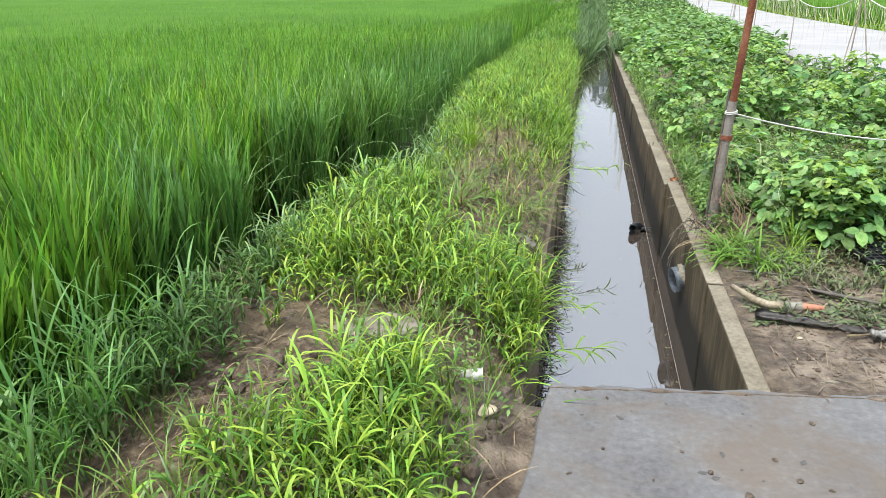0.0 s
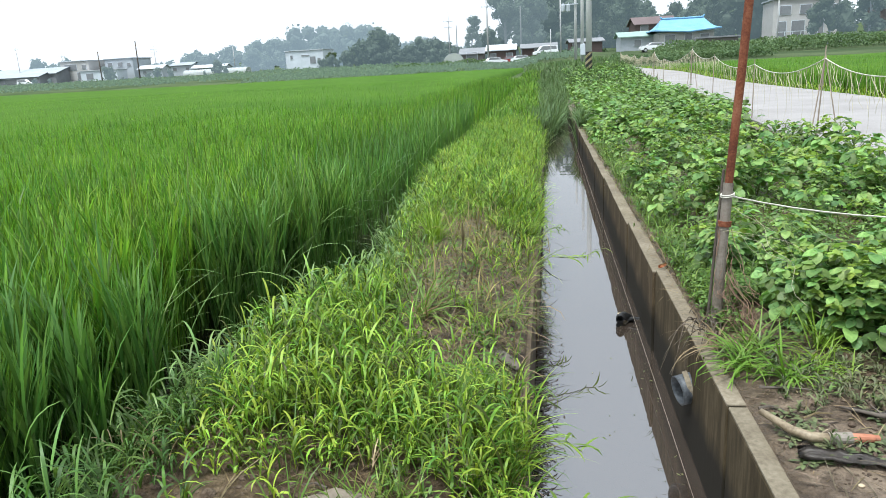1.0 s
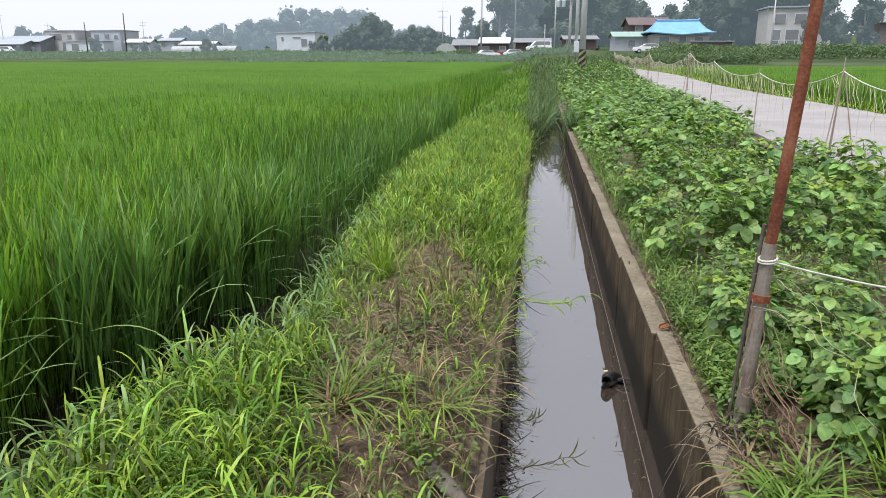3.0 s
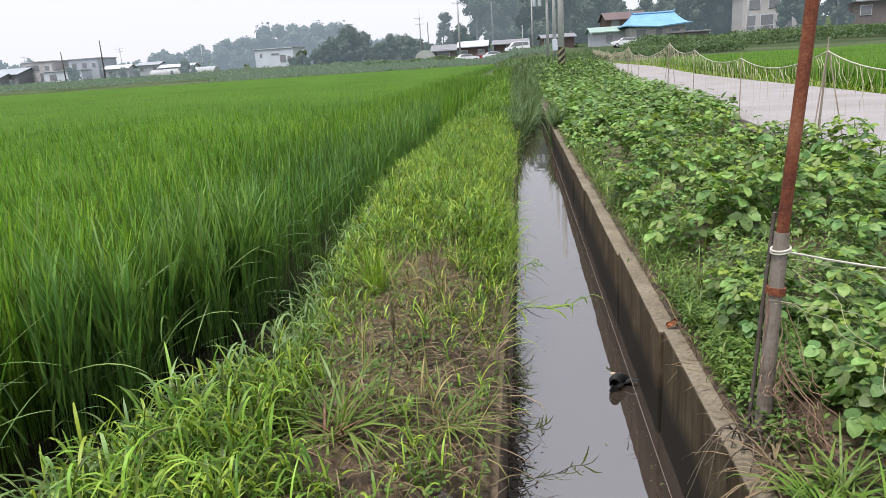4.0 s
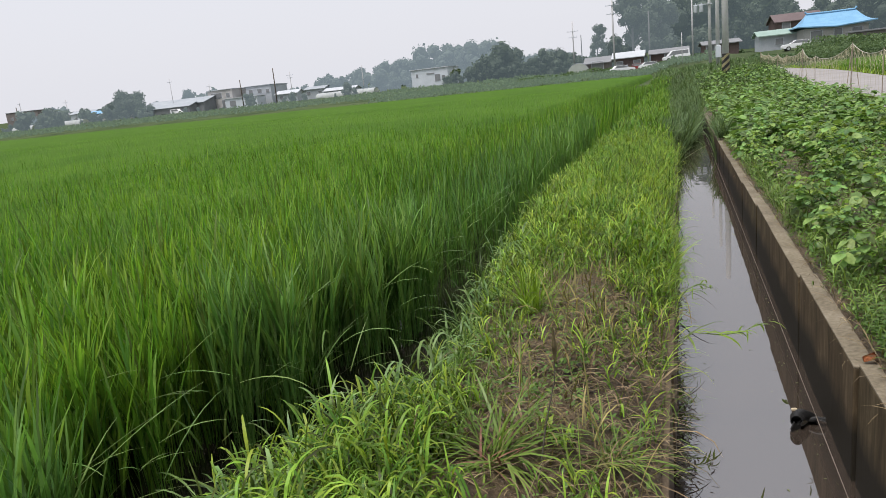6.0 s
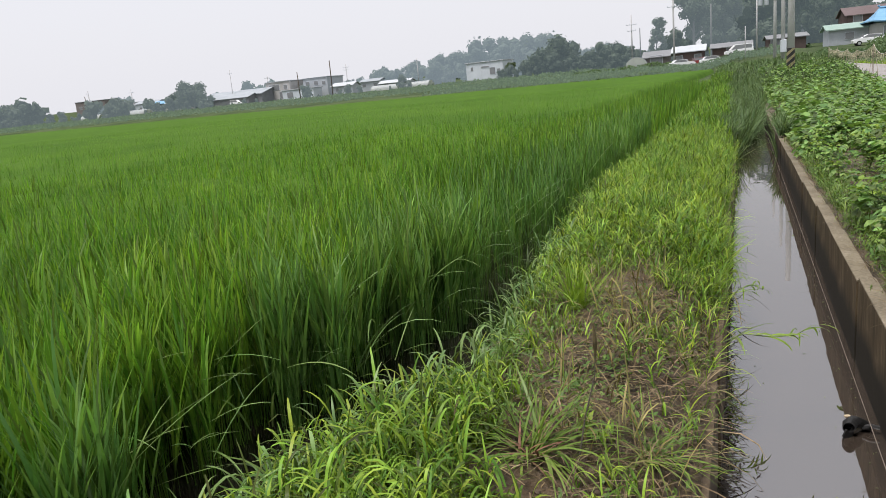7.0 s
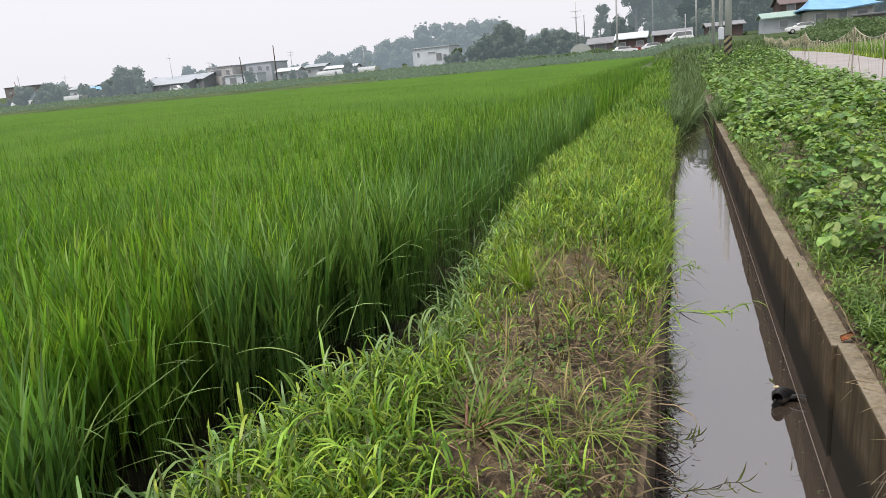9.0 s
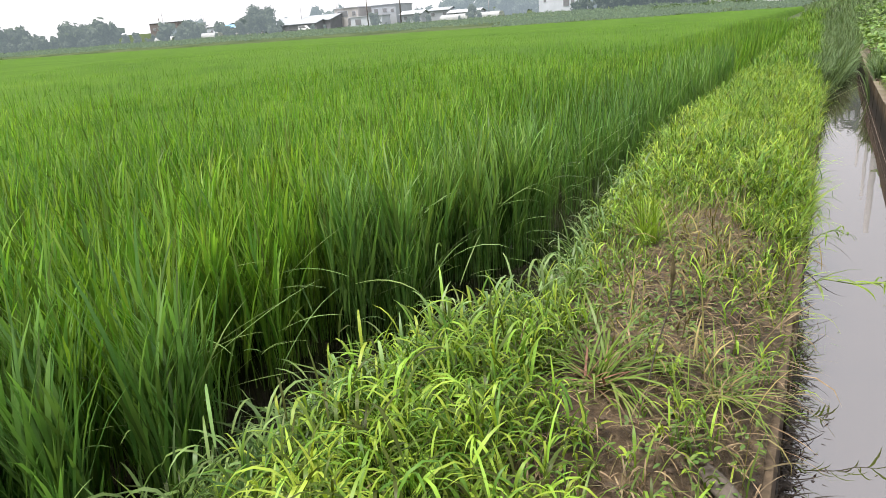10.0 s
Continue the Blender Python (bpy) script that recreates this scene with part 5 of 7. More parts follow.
x, y = x[keep], y[keep]
tagged(mesh_object("wilted_weeds", *grass_plants(rng, grounded(x, y), 0.07 * rng.uniform(0.5, 1.4, len(x)), 0.05, 0.008, 9, 0.9, 1.8, segs=3), WILTED), "pulled weeds lying wilted on the mud", "weeds", kind="stuff")

# ---- rusty post, tied to a grey pipe ----
post = thing("rusty_post", (0.935, 4.38, 0.03), "rusty steel pipe standing in a grey plastic sleeve", "post")
part("steel_pipe", tube([(0.015, 0.01, -0.2), (0.028, 0.01, 0.5), (0.075, 0.0, 1.25), (0.105, -0.01, 1.82)], 0.021, 16), RUST, post)
part("sleeve", tube([(0.0, -0.02, -0.12), (0.02, -0.01, 0.4), (0.040, 0.0, 0.735)], [0.030, 0.0265, 0.0255], 16, 0.02), PIPE_GREY, post, "grey plastic pipe sleeve")
part("stake", tube([(-0.034, 0.03, -0.1), (-0.004, 0.036, 0.4), (0.022, 0.034, 0.80)], 0.008, 8), BARK, post, "thin brown stake behind the sleeve")
part("band", tube([(0.027, -0.006, 0.508), (0.029, -0.005, 0.536)], [0.034, 0.034], 16), RUST, post, "rusty clamp band")
for z in (0.668, 0.677):
    ring = [(0.037 + 0.032 * math.cos(a), -0.002 + 0.032 * math.sin(a), z + 0.006 * math.sin(a + 1)) for a in (2 * math.pi * k / 16 for k in range(17))]
    part("rope_turn", tube(ring, 0.004, 6), ROPE, post, "white rope wound round the sleeve")


def rope_points(a, b, sag, steps=14):
    a, b = Vector(a), Vector(b)
    return [a.lerp(b, k / steps) - Vector((0, 0, sag * 4 * (k / steps) * (1 - k / steps))) for k in range(steps + 1)]


rope = thing("tie_rope", (0, 0, 0), "white rope running from the post over the beans", "rope")
part("line", tube(rope_points((0.972, 4.37, 0.70), (3.2, 4.5, 0.66), 0.14), 0.0045, 6), ROPE, rope)
PINK_STRING = material("faded_pink_string", [(0.17, 0.10, 0.065), (0.36, 0.24, 0.17)], 10, 100, 0.8, 0)
strands = thing("loose_net", (0, 0, 0), "tangle of pale net string hanging on the post", "net")
sr = random.Random(8)
for k in range(30):
    on_post = k < 24
    a0, z = sr.uniform(0, 6.28), sr.uniform(0.2, 0.56) if on_post else sr.uniform(0.5, 0.72)
    p = Vector((0.965 + 0.036 * math.cos(a0), 4.365 + 0.036 * math.sin(a0), z))
    if on_post:
        drift = Vector((sr.uniform(0.0, 0.16) * (k % 4 == 0), sr.uniform(-0.12, 0.02) * (k % 4 == 0), 0))
        drop, turns, amp = z - sr.uniform(0.03, 0.2), sr.uniform(1.2, 4), sr.uniform(0.006, 0.022)
    else:
        drift = Vector((sr.uniform(0.15, 0.7), sr.uniform(-0.3, 0.3), 0))
        drop, turns, amp = sr.uniform(0.1, 0.5), sr.uniform(1, 3), sr.uniform(0.015, 0.05)
    ph = sr.uniform(0, 6.28)
    pts = []
    for i in range(19):
        t = i / 18
        sway = amp * (0.3 + t)
        pts.append(p + drift * t + Vector((sway * math.sin(6.28 * turns * t + ph), sway * math.cos(5.1 * turns * t + ph), -drop * t ** (0.9 if on_post else 1.6))))
    part("string", tube(pts, sr.uniform(0.0011, 0.002) if on_post else 0.001, 4), PINK_STRING if on_post else NET, strands)

BROWN_NET = material("rotted_brown_net", [(0.085, 0.055, 0.033), (0.19, 0.13, 0.082)], 10, 100, 0.85, 0, each=0.5)
tangle = thing("net_tangle", (1.02, 4.30, ground_at(1.02, 4.30)), "crumpled brown net heaped at the post's foot", "net")
for k in range(32):
    low = k % 3 > 0
    ph = sr.uniform(0, 6.28)
    p = Vector((sr.gauss(0.03, 0.05), sr.gauss(-0.07, 0.07), 0)) if low else Vector((-0.02 + 0.02 * math.cos(ph), 0.05 + 0.02 * math.sin(ph), sr.uniform(0.16, 0.30)))
    reach, tall = sr.uniform(0.08, 0.2), sr.uniform(0.03, 0.11)
    end = Vector((sr.gauss(0.06, 0.05), sr.gauss(-0.16, 0.08), 0.01))
    pts = []
    for i in range(13):
        t = i / 12
        wob = Vector((0.016 * math.sin(9 * t + ph), 0.016 * math.cos(11 * t + ph), 0.008 * math.sin(14 * t + ph) ** 2))
        pts.append(p + wob + Vector((reach * (t - 0.4) * math.cos(ph), reach * (t - 0.4) * math.sin(ph), 0.004 + tall * math.sin(math.pi * t))) if low else p.lerp(end, t) + wob * min(1.0, 2 * t))
    part("string", tube(pts, sr.uniform(0.0013, 0.0026), 4), BROWN_NET, tangle)
dry = thing("dry_weed", (0.83, 4.28, ground_at(0.9, 4.28)), "withered grey weed hanging over the ditch wall", "weed")
for k in range(26):
    az, ln = sr.gauss(3.7, 0.8), sr.uniform(0.07, 0.22)
    up_, down_, bend = sr.uniform(0.02, 0.07), sr.uniform(0.06, 0.26), sr.uniform(-0.05, 0.05)
    foot = Vector((sr.gauss(0.06, 0.04), sr.gauss(0, 0.09), 0.0))
    pts = [foot + Vector((ln * t * math.cos(az) - bend * t * t * math.sin(az), ln * t * math.sin(az) + bend * t * t * math.cos(az), up_ * math.sin(math.pi * min(1.0, 1.3 * t)) - down_ * t ** 2.5 + 0.006)) for t in (i / 9 for i in range(10))]
    part("stem", tube(pts, [0.0034] * 4 + [0.0026] * 3 + [0.0015] * 3, 5), WITHER, dry)

# ---- net fence along the road ----
fence = thing("net_fence", (0, 0, 0), "sagging bird net on thin stakes along the road", "fence")
fr = random.Random(3)
stakes = [(3.62, 7.7, 1.38, 1.2, 0.02), (3.80, 11.35, 1.42, 1.25, 0.05), (4.06, 15.6, 1.23, 1.14, 0.0), (4.32, 20.4, 1.36, 1.31, 0.02), (4.54, 24.7, 1.58, 1.53, 0.05), (5.04, 33.3, 1.29, 1.24, 0.0), (5.28, 38.2, 1.63, 1.57, 0.04),
          (5.7, 46.0, 1.45, 1.4, -0.03), (6.2, 54.5, 1.55, 1.5, 0.03), (6.7, 64.0, 1.7, 1.6, 0.0), (7.4, 77.0, 1.9, 1.85, 0.0)]
tops = []
for sx, sy, top_z, tie_z, lean in stakes:
    z0 = ground_at(sx, sy) - 0.08
    part("stake", tube([(sx, sy, z0), (sx + lean * 0.5, sy, (z0 + top_z) / 2), (sx + lean, sy, top_z)], [0.011, 0.010, 0.008], 8), WOOD, fence)
    tops.append((sx + lean, sy, tie_z))
for a, b in zip(tops, tops[1:]):
    sag = fr.uniform(0.15, 0.24)
    line = rope_points(a, b, sag, 18)
    part("top_rope", tube(line, 0.0075, 6), ROPE, fence, "white sagging head rope")
    strings = []
    count = int((Vector(b) - Vector(a)).length / 0.12)
    for k in range(count):
        f = (k + fr.uniform(0.2, 0.8)) / count
        top = line[min(int(f * 18), 17)].lerp(line[min(int(f * 18) + 1, 18)], f * 18 - int(f * 18))
        deep = fr.uniform(0.22, 0.5) if k % 4 else top.z - ground_at(top.x, top.y) - 0.03
        swing = fr.uniform(-0.22, -0.02)
        pts = [top + Vector((fr.uniform(-0.03, 0.03) * u, swing * u + 0.05 * math.sin(5 * u + k), -deep * u)) for u in (0, 0.2, 0.4, 0.6, 0.8, 1.0)]
        thin = 1.0 if k % 4 else 0.55
        strings.append(tube(pts, [0.0048 * thin, 0.0045 * thin, 0.004 * thin, 0.003 * thin, 0.0022 * thin, 0.0012 * thin], 4))
    part("net", merged(*strings), NET, fence, "thin yellowish net strings")
# stakes that lean on one another at the ends of a bay
for sx, sy, h in ((3.80, 11.35, 1.3), (4.54, 24.7, 1.53), (5.28, 38.2, 1.58)):
    for dx, dy in ((0.22, -0.3), (-0.16, -0.2), (0.1, 0.3)):
        part("brace", tube([(sx + dx, sy + dy, ground_at(sx + dx, sy + dy) - 0.05), (sx + 0.05, sy, h)], 0.008, 6), WOOD, fence)

# ---- in and by the ditch ----
y = rng.uniform(2.4, 10, 130)
m = len(y)
x = np.where(rng.uniform(0, 1, m) < 0.6, 0.70 - np.abs(rng.normal(0, 0.035, m)), rng.uniform(0.0, 0.7, m))
tagged(mesh_object("floating_leaves", *leaf_arrays(rng, np.stack((x, y, np.full(m, WATER_Z + 0.003)), 1), rng.uniform(0.006, 0.024, m), rng.uniform(0.003, 0.010, m), rng.uniform(0, 6.28, m), np.full(m, 0.03), 0.05), WILTED), "specks of leaf litter floating on the ditch water", "litter", kind="stuff")
cable = thing("cable", (0, 0, 0), "thin pale cable stretched along the ditch wall", "cable")
part("line", tube([(0.675, 1.6, -0.50), (0.685, 6.0, -0.515), (0.69, 14, -0.53), (0.69, 30, -0.55)], 0.0022, 6), PIPE_GREY, cable)
culvert = thing("drain_pipe", (0.768, 4.14, -0.27), "blue-grey plastic drain pipe stub in the ditch wall", "pipe")
part("pipe", tube([(0.12, 0.03, 0.02), (0.0, 0, 0.0), (-0.03, -0.008, -0.005), (-0.06, -0.016, -0.01)], [0.078, 0.078, 0.078, 0.078], 28, 0.12), CULVERT, culvert, smooth=True)
part("collar", tube([(0.01, 0, 0.012), (-0.015, 0, 0.005)], 0.081, 20), CONCRETE, culvert, "mortar collar")
elbow = thing("black_pipe", (0.60, 5.98, -0.592), "crumpled black plastic pipe end lying in the water", "pipe")
bm = tube([(0.10, 0.05, 0.0), (0.06, 0.03, 0.03), (0.02, 0.0, 0.05), (0.0, -0.03, 0.05), (-0.012, -0.075, 0.048)], [0.022, 0.030, 0.034, 0.035, 0.033], 18, 0.06)
for v in bm.verts:
    v.co += noise.noise_vector(v.co * 22) * 0.012
part("pipe", bm, BLACK, elbow)
part("bracket", tube([(0.06, 0.0, 0.02), (0.10, -0.005, 0.035), (0.14, -0.01, 0.03)], [0.014, 0.011, 0.013], 8), BLACK, elbow)
part("rag", prism([(-0.03, -0.03), (-0.045, 0.01), (-0.02, 0.045), (0.0, 0.02), (0.03, 0.05), (0.025, 0.0), (0.01, -0.03)], 0.008, (-0.01, -0.07, 0.0), 0.7), BLACK, elbow, "torn black flap")
part("foam", box(0.032, 0.022, 0.012, (0.0, 0.10, 0.032), 0.005, 0.4), STONE, elbow, "scrap of white foam")

pvc = thing("cream_pipe", (0.95, 3.08, ground_at(0.93, 2.99) + 0.02), "cream plastic pipe with an orange hose end on the mud", "pipe")
part("pipe", tube([(-0.09, 0.16, 0.02), (-0.02, 0.02, 0.018), (0.03, -0.02, 0.016), (0.10, -0.03, 0.016)], [0.013, 0.017, 0.018, 0.018], 14), CREAM, pvc, smooth=True)
part("coupling", tube([(0.085, -0.03, 0.016), (0.165, -0.025, 0.016)], 0.0225, 14), PIPE_GREY, pvc, "grey coupling sleeve")
part("hose", tube([(0.165, -0.025, 0.016), (0.21, -0.02, 0.014), (0.26, -0.015, 0.010)], [0.018, 0.017, 0.013], 12, 0.02), ORANGE, pvc, "orange hose end")


def crumpled(name, at, sx, sy, mat, label, category, turn=0.0, lift=0.012, seed=0):
    """A thin torn sheet that lies in folds."""
    bm = bmesh.new()
    nx_, ny_ = 14, 5
    grid = []
    for i in range(nx_):
        row = []
        for j in range(ny_):
            u, w = i / (nx_ - 1) - 0.5, j / (ny_ - 1) - 0.5
            ragged = 1 + 0.35 * noise.noise(Vector((i * 0.6, seed, 0)))
            fold = lift * (0.5 + noise.noise(Vector((u * 7, w * 5, seed))) + 0.5 * noise.noise(Vector((u * 17, w * 13, seed + 3))))
            row.append(bm.verts.new((u * sx, w * sy * ragged, max(fold, 0.0))))
        grid.append(row)
    for r0, r1 in zip(grid, grid[1:]):
        for k in range(ny_ - 1):
            bm.faces.new((r0[k], r1[k], r1[k + 1], r0[k + 1]))
    bmesh.ops.solidify(bm, geom=bm.faces[:], thickness=0.003)
    ob = tagged(part(name, bm, mat, None, smooth=True), label, category)
    ob.matrix_basis = pose(at[0], at[1], ground_at(*at) + 0.008, 0, 0, turn)
    return ob


STRIP = material("muddy_plastic_film", [(0.035, 0.03, 0.027), (0.09, 0.078, 0.068), (0.17, 0.15, 0.13)], 6, 40, 0.35, 0.3, 0.004)
crumpled("plastic_strip", (1.12, 2.91), 0.44, 0.07, STRIP, "muddy grey plastic strip pressed into the mud", "plastic strip", -13, 0.022, 1)
crumpled("torn_bag", (1.39, 2.81), 0.15, 0.07, LITTER, "torn piece of white plastic bag on the mud", "plastic bag", 5, 0.03, 2)
crumpled("plastic_film", (1.30, 3.26), 0.20, 0.05, STRIP, "scrap of muddy plastic film on the ground", "plastic film", -20, 0.02, 3)
branch = thing("fallen_branch", (1.34, 3.20, ground_at(1.34, 3.2) + 0.015), "grey fallen branch lying on the mud", "branch", turn=-24)
part("wood", tube([(-0.20, 0.02, 0.0), (-0.06, -0.012, 0.008), (0.06, 0.0, 0.004), (0.19, 0.004, 0.0)], [0.005, 0.009, 0.008, 0.005], 8), BARK, branch, smooth=True)
part("side_twig", tube([(-0.05, -0.012, 0.008), (-0.10, 0.06, 0.012)], [0.005, 0.002], 6), BARK, branch)

tray = thing("seed_tray", (1.80, 3.72, ground_at(1.8, 3.72) + 0.004), "black plastic plug tray for seedlings on the ground", "seed tray", turn=10)
part("rim", merged(box(0.54, 0.012, 0.02, (0, -0.14, 0.045), 0.003), box(0.54, 0.012, 0.02, (0, 0.14, 0.045), 0.003), box(0.012, 0.29, 0.02, (-0.27, 0, 0.045), 0.003), box(0.012, 0.29, 0.02, (0.27, 0, 0.045), 0.003)), BLACK, tray)
for k in range(1, 13):
    part("rib", box(0.007, 0.27, 0.006, (-0.27 + 0.54 * k / 13, 0, 0.048)), BLACK, tray)
for k in range(1, 7):
    part("rib", box(0.53, 0.007, 0.006, (0, -0.14 + 0.28 * k / 7, 0.0475)), BLACK, tray)
cells = []
for i in range(13):
    for j in range(7):
        cells.append(tube([(-0.27 + 0.54 * (i + 0.5) / 13, -0.14 + 0.28 * (j + 0.5) / 7, z) for z in (0.0, 0.044)], [0.010, 0.018], 6, 0.03))
tagged(part("cells", merged(*cells), BLACK, tray), "rows of small tapered cells", kind="stuff")


def crumbs(name, x, y, size, mat, label):
    """Small clods and crumbs of earth, one mesh."""
    ball = bmesh.new()
    bmesh.ops.create_icosphere(ball, subdivisions=1, radius=1.0)
    bv = np.array([v.co[:] for v in ball.verts])
    bf = np.array([[v.index for v in f.verts] for f in ball.faces])
    ball.free()
    k = len(x)
    r_ = size * rng.gamma(2.0, 0.5, k)
    squash = np.stack((rng.uniform(0.8, 1.4, k), rng.uniform(0.8, 1.4, k), rng.uniform(0.4, 0.8, k)), 1)
    v = bv[None] * (r_[:, None] * squash)[:, None] * rng.uniform(0.7, 1.2, (k, len(bv), 1)) + grounded(x, y, 0.0)[:, None]
    f = (np.arange(k) * len(bv))[:, None, None] + bf[None]
    return tagged(mesh_object(name, v, f.ravel(), np.full(k * len(bf), 3), mat), label, "earth", kind="stuff")


_x, _y = rng.uniform(0.9, 2.3, 1500), 2.45 + np.abs(rng.normal(0, 0.6, 1500))
crumbs("mud_crumbs", _x, _y, 0.0045, SOIL, "crumbs of damp earth on the bare patch")
_x, _y = rng.normal(-1.0, 0.15, 420), rng.normal(1.98, 0.2, 420)
crumbs("mud_crumbs", _x, _y, 0.006, SOIL, "lumps of churned mud between the grass")
_x, _y = scatter_points(3600, -1.45, -0.1, 1.2, 7.0, lambda x, y: 1.0 - 0.85 * lush(x, y))
crumbs("mud_crumbs", _x, _y, 0.008, SOIL, "crumbs and clods of damp earth on the bank")


def edge_dirt(name, path, label, seed):
    """A ragged low ridge of dirt along an edge."""
    bm = bmesh.new()
    rows = []
    pts = [Vector(p) for p in path]
    n_ = 90
    for i in range(n_ + 1):
        f = i / n_ * (len(pts) - 1)
        k = min(int(f), len(pts) - 2)
        p = pts[k].lerp(pts[k + 1], f - k)
        side = (pts[k + 1] - pts[k]).normalized().cross(Vector((0, 0, 1)))
        w = 0.003 + 0.028 * max(0, noise.noise(Vector((i * 0.21, seed, 0))) + 0.05)
        h = 0.001 + 0.006 * max(0, noise.noise(Vector((i * 0.31, seed, 5))) + 0.1)
        rows.append([bm.verts.new(p + side * w * u * (1 + 0.5 * noise.noise(Vector((i * 0.5, u * 3, seed)))) + Vector((0, 0, h * (1 - u * u) - 0.001))) for u in (-1, -0.5, 0, 0.5, 1)])
    for r0, r1 in zip(rows, rows[1:]):
        for k in range(4):
            bm.faces.new((r0[k], r1[k], r1[k + 1], r0[k + 1]))
    bmesh.ops.recalc_face_normals(bm, faces=bm.faces[:])
    bmesh.ops.solidify(bm, geom=bm.faces[:], thickness=0.002)
    return tagged(part(name, bm, SOIL, None, smooth=True), label, "dirt")


def lump(name, at, size, mat, label, category, seed=0, flat=0.5):
    bm = bmesh.new()
    bmesh.ops.create_icosphere(bm, subdivisions=2, radius=1.0)
    for v in bm.verts:
        k = 1 + 0.28 * noise.noise(v.co * 1.4 + Vector((seed * 3.1, 0, 0)))
        v.co = Vector((v.co.x * size[0] * k, v.co.y * size[1] * k, v.co.z * size[2] * k))
    ob = tagged(part(name, bm, mat, None, smooth=True), label, category)
    ob.matrix_basis = pose(at[0], at[1], ground_at(at[0], at[1]) + size[2] * flat if len(at) < 3 else at[2], 0, 0, seed * 40)
    return ob


lump("pale_stone", (-0.155, 2.03), (0.050, 0.034, 0.009), STONE, "flat pale stone beside the slab", "stone", 1)
cup = thing("white_cup", (-0.22, 2.14, ground_at(-0.22, 2.14) + 0.022), "crushed white plastic cup lying in the grass", "cup", turn=8)
part("wall", tube([(-0.04, 0, 0.0), (0.0, 0, 0.002), (0.04, 0, 0.004)], [0.018, 0.021, 0.024], 14, 0.07), LITTER, cup, smooth=True)
part("rim", tube([(0.037, 0, 0.004), (0.042, 0, 0.004)], 0.0255, 14), LITTER, cup)
for k in range(16):
    px, py = srng.uniform(0.1, 1.2), srng.uniform(1.4, 2.2)
    lump("dirt_clod", (px, py, 0.053), (srng.uniform(0.003, 0.009), srng.uniform(0.003, 0.012), 0.004), SOIL, "crumb of dry earth on the slab", "clod", 60 + k)
chunk_bm = prism([(-0.19, -0.03), (-0.15, 0.05), (-0.06, 0.07), (0.03, 0.10), (0.13, 0.07), (0.19, 0.01), (0.15, -0.06), (0.05, -0.08), (-0.04, -0.07), (-0.12, -0.09)], 0.05)
bmesh.ops.bevel(chunk_bm, geom=chunk_bm.edges[:], offset=0.008, segments=2, affect="EDGES", profile=0.6)
for v in chunk_bm.verts:
    v.co = Vector((v.co.x, v.co.z, v.co.y)) + noise.noise_vector(v.co * 14) * 0.009
bmesh.ops.recalc_face_normals(chunk_bm, faces=chunk_bm.faces[:])
CHUNK = material("pale_old_concrete", [(0.095, 0.078, 0.056), (0.155, 0.13, 0.098), (0.205, 0.178, 0.142)], 6, 60, 0.9, 0.6, 0.006)
chunk = tagged(part("concrete_chunk", chunk_bm, CHUNK, None, smooth=False), "half-buried flat pale concrete chunk in the bank", "concrete")
chunk.matrix_basis = pose(-0.63, 2.38, ground_at(-0.63, 2.38) + 0.004, 4, -2, 6)
lump("white_scrap", (1.05, 2.80), (0.012, 0.010, 0.005), STONE, "scrap of white plastic on the mud", "litter", 5)
curl = bmesh.new()
rows_ = []
for i in range(9):
    u = i / 8
    w = 0.021 * math.sin(math.pi * (0.08 + 0.86 * u)) + 0.001
    rows_.append([curl.verts.new((0.075 * (u - 0.5), 1.4 * w * v_, 0.005 + 0.016 * u * u + 0.014 * abs(v_) ** 1.5 + 0.004 * math.sin(5 * u + 2 * v_))) for v_ in (-1, -0.5, 0, 0.5, 1)])
for r0, r1 in zip(rows_, rows_[1:]):
    for k in range(4):
        curl.faces.new((r0[k], r1[k], r1[k + 1], r0[k + 1]))
bmesh.ops.solidify(curl, geom=curl.faces[:], thickness=0.001)
dead = tagged(part("dead_leaf", curl, DEAD_LEAF, None, smooth=True), "curled orange dead leaf on the wall's top", "leaf")
dead.matrix_basis = pose(0.825, 5.43, 0.004, 0, 0, 35)
lump("dirt_clod", (0.64, 1.70, 0.058), (0.016, 0.013, 0.011), SOIL, "small dark clod on the slab", "clod", 7)
lump("dirt_clod", (0.55, 1.80, 0.055), (0.008, 0.007, 0.006), SOIL, "small dark clod on the slab", "clod", 8)
for k in range(22):
    px, py = fr.uniform(0.92, 1.7), fr.uniform(2.5, 3.5)
    lump("dirt_clod", (px, py), tuple(fr.uniform(0.006, 0.016) for _ in range(3)), SOIL, "clod of damp earth on the bare patch", "clod", 9 + k)
for k in range(14):
    px, py = fr.uniform(-1.3, -0.1), fr.uniform(1.5, 2.3)
    lump("dirt_clod", (px, py), tuple(fr.uniform(0.012, 0.034) for _ in range(3)), SOIL, "clod of damp earth on the bank", "clod", 40 + k)
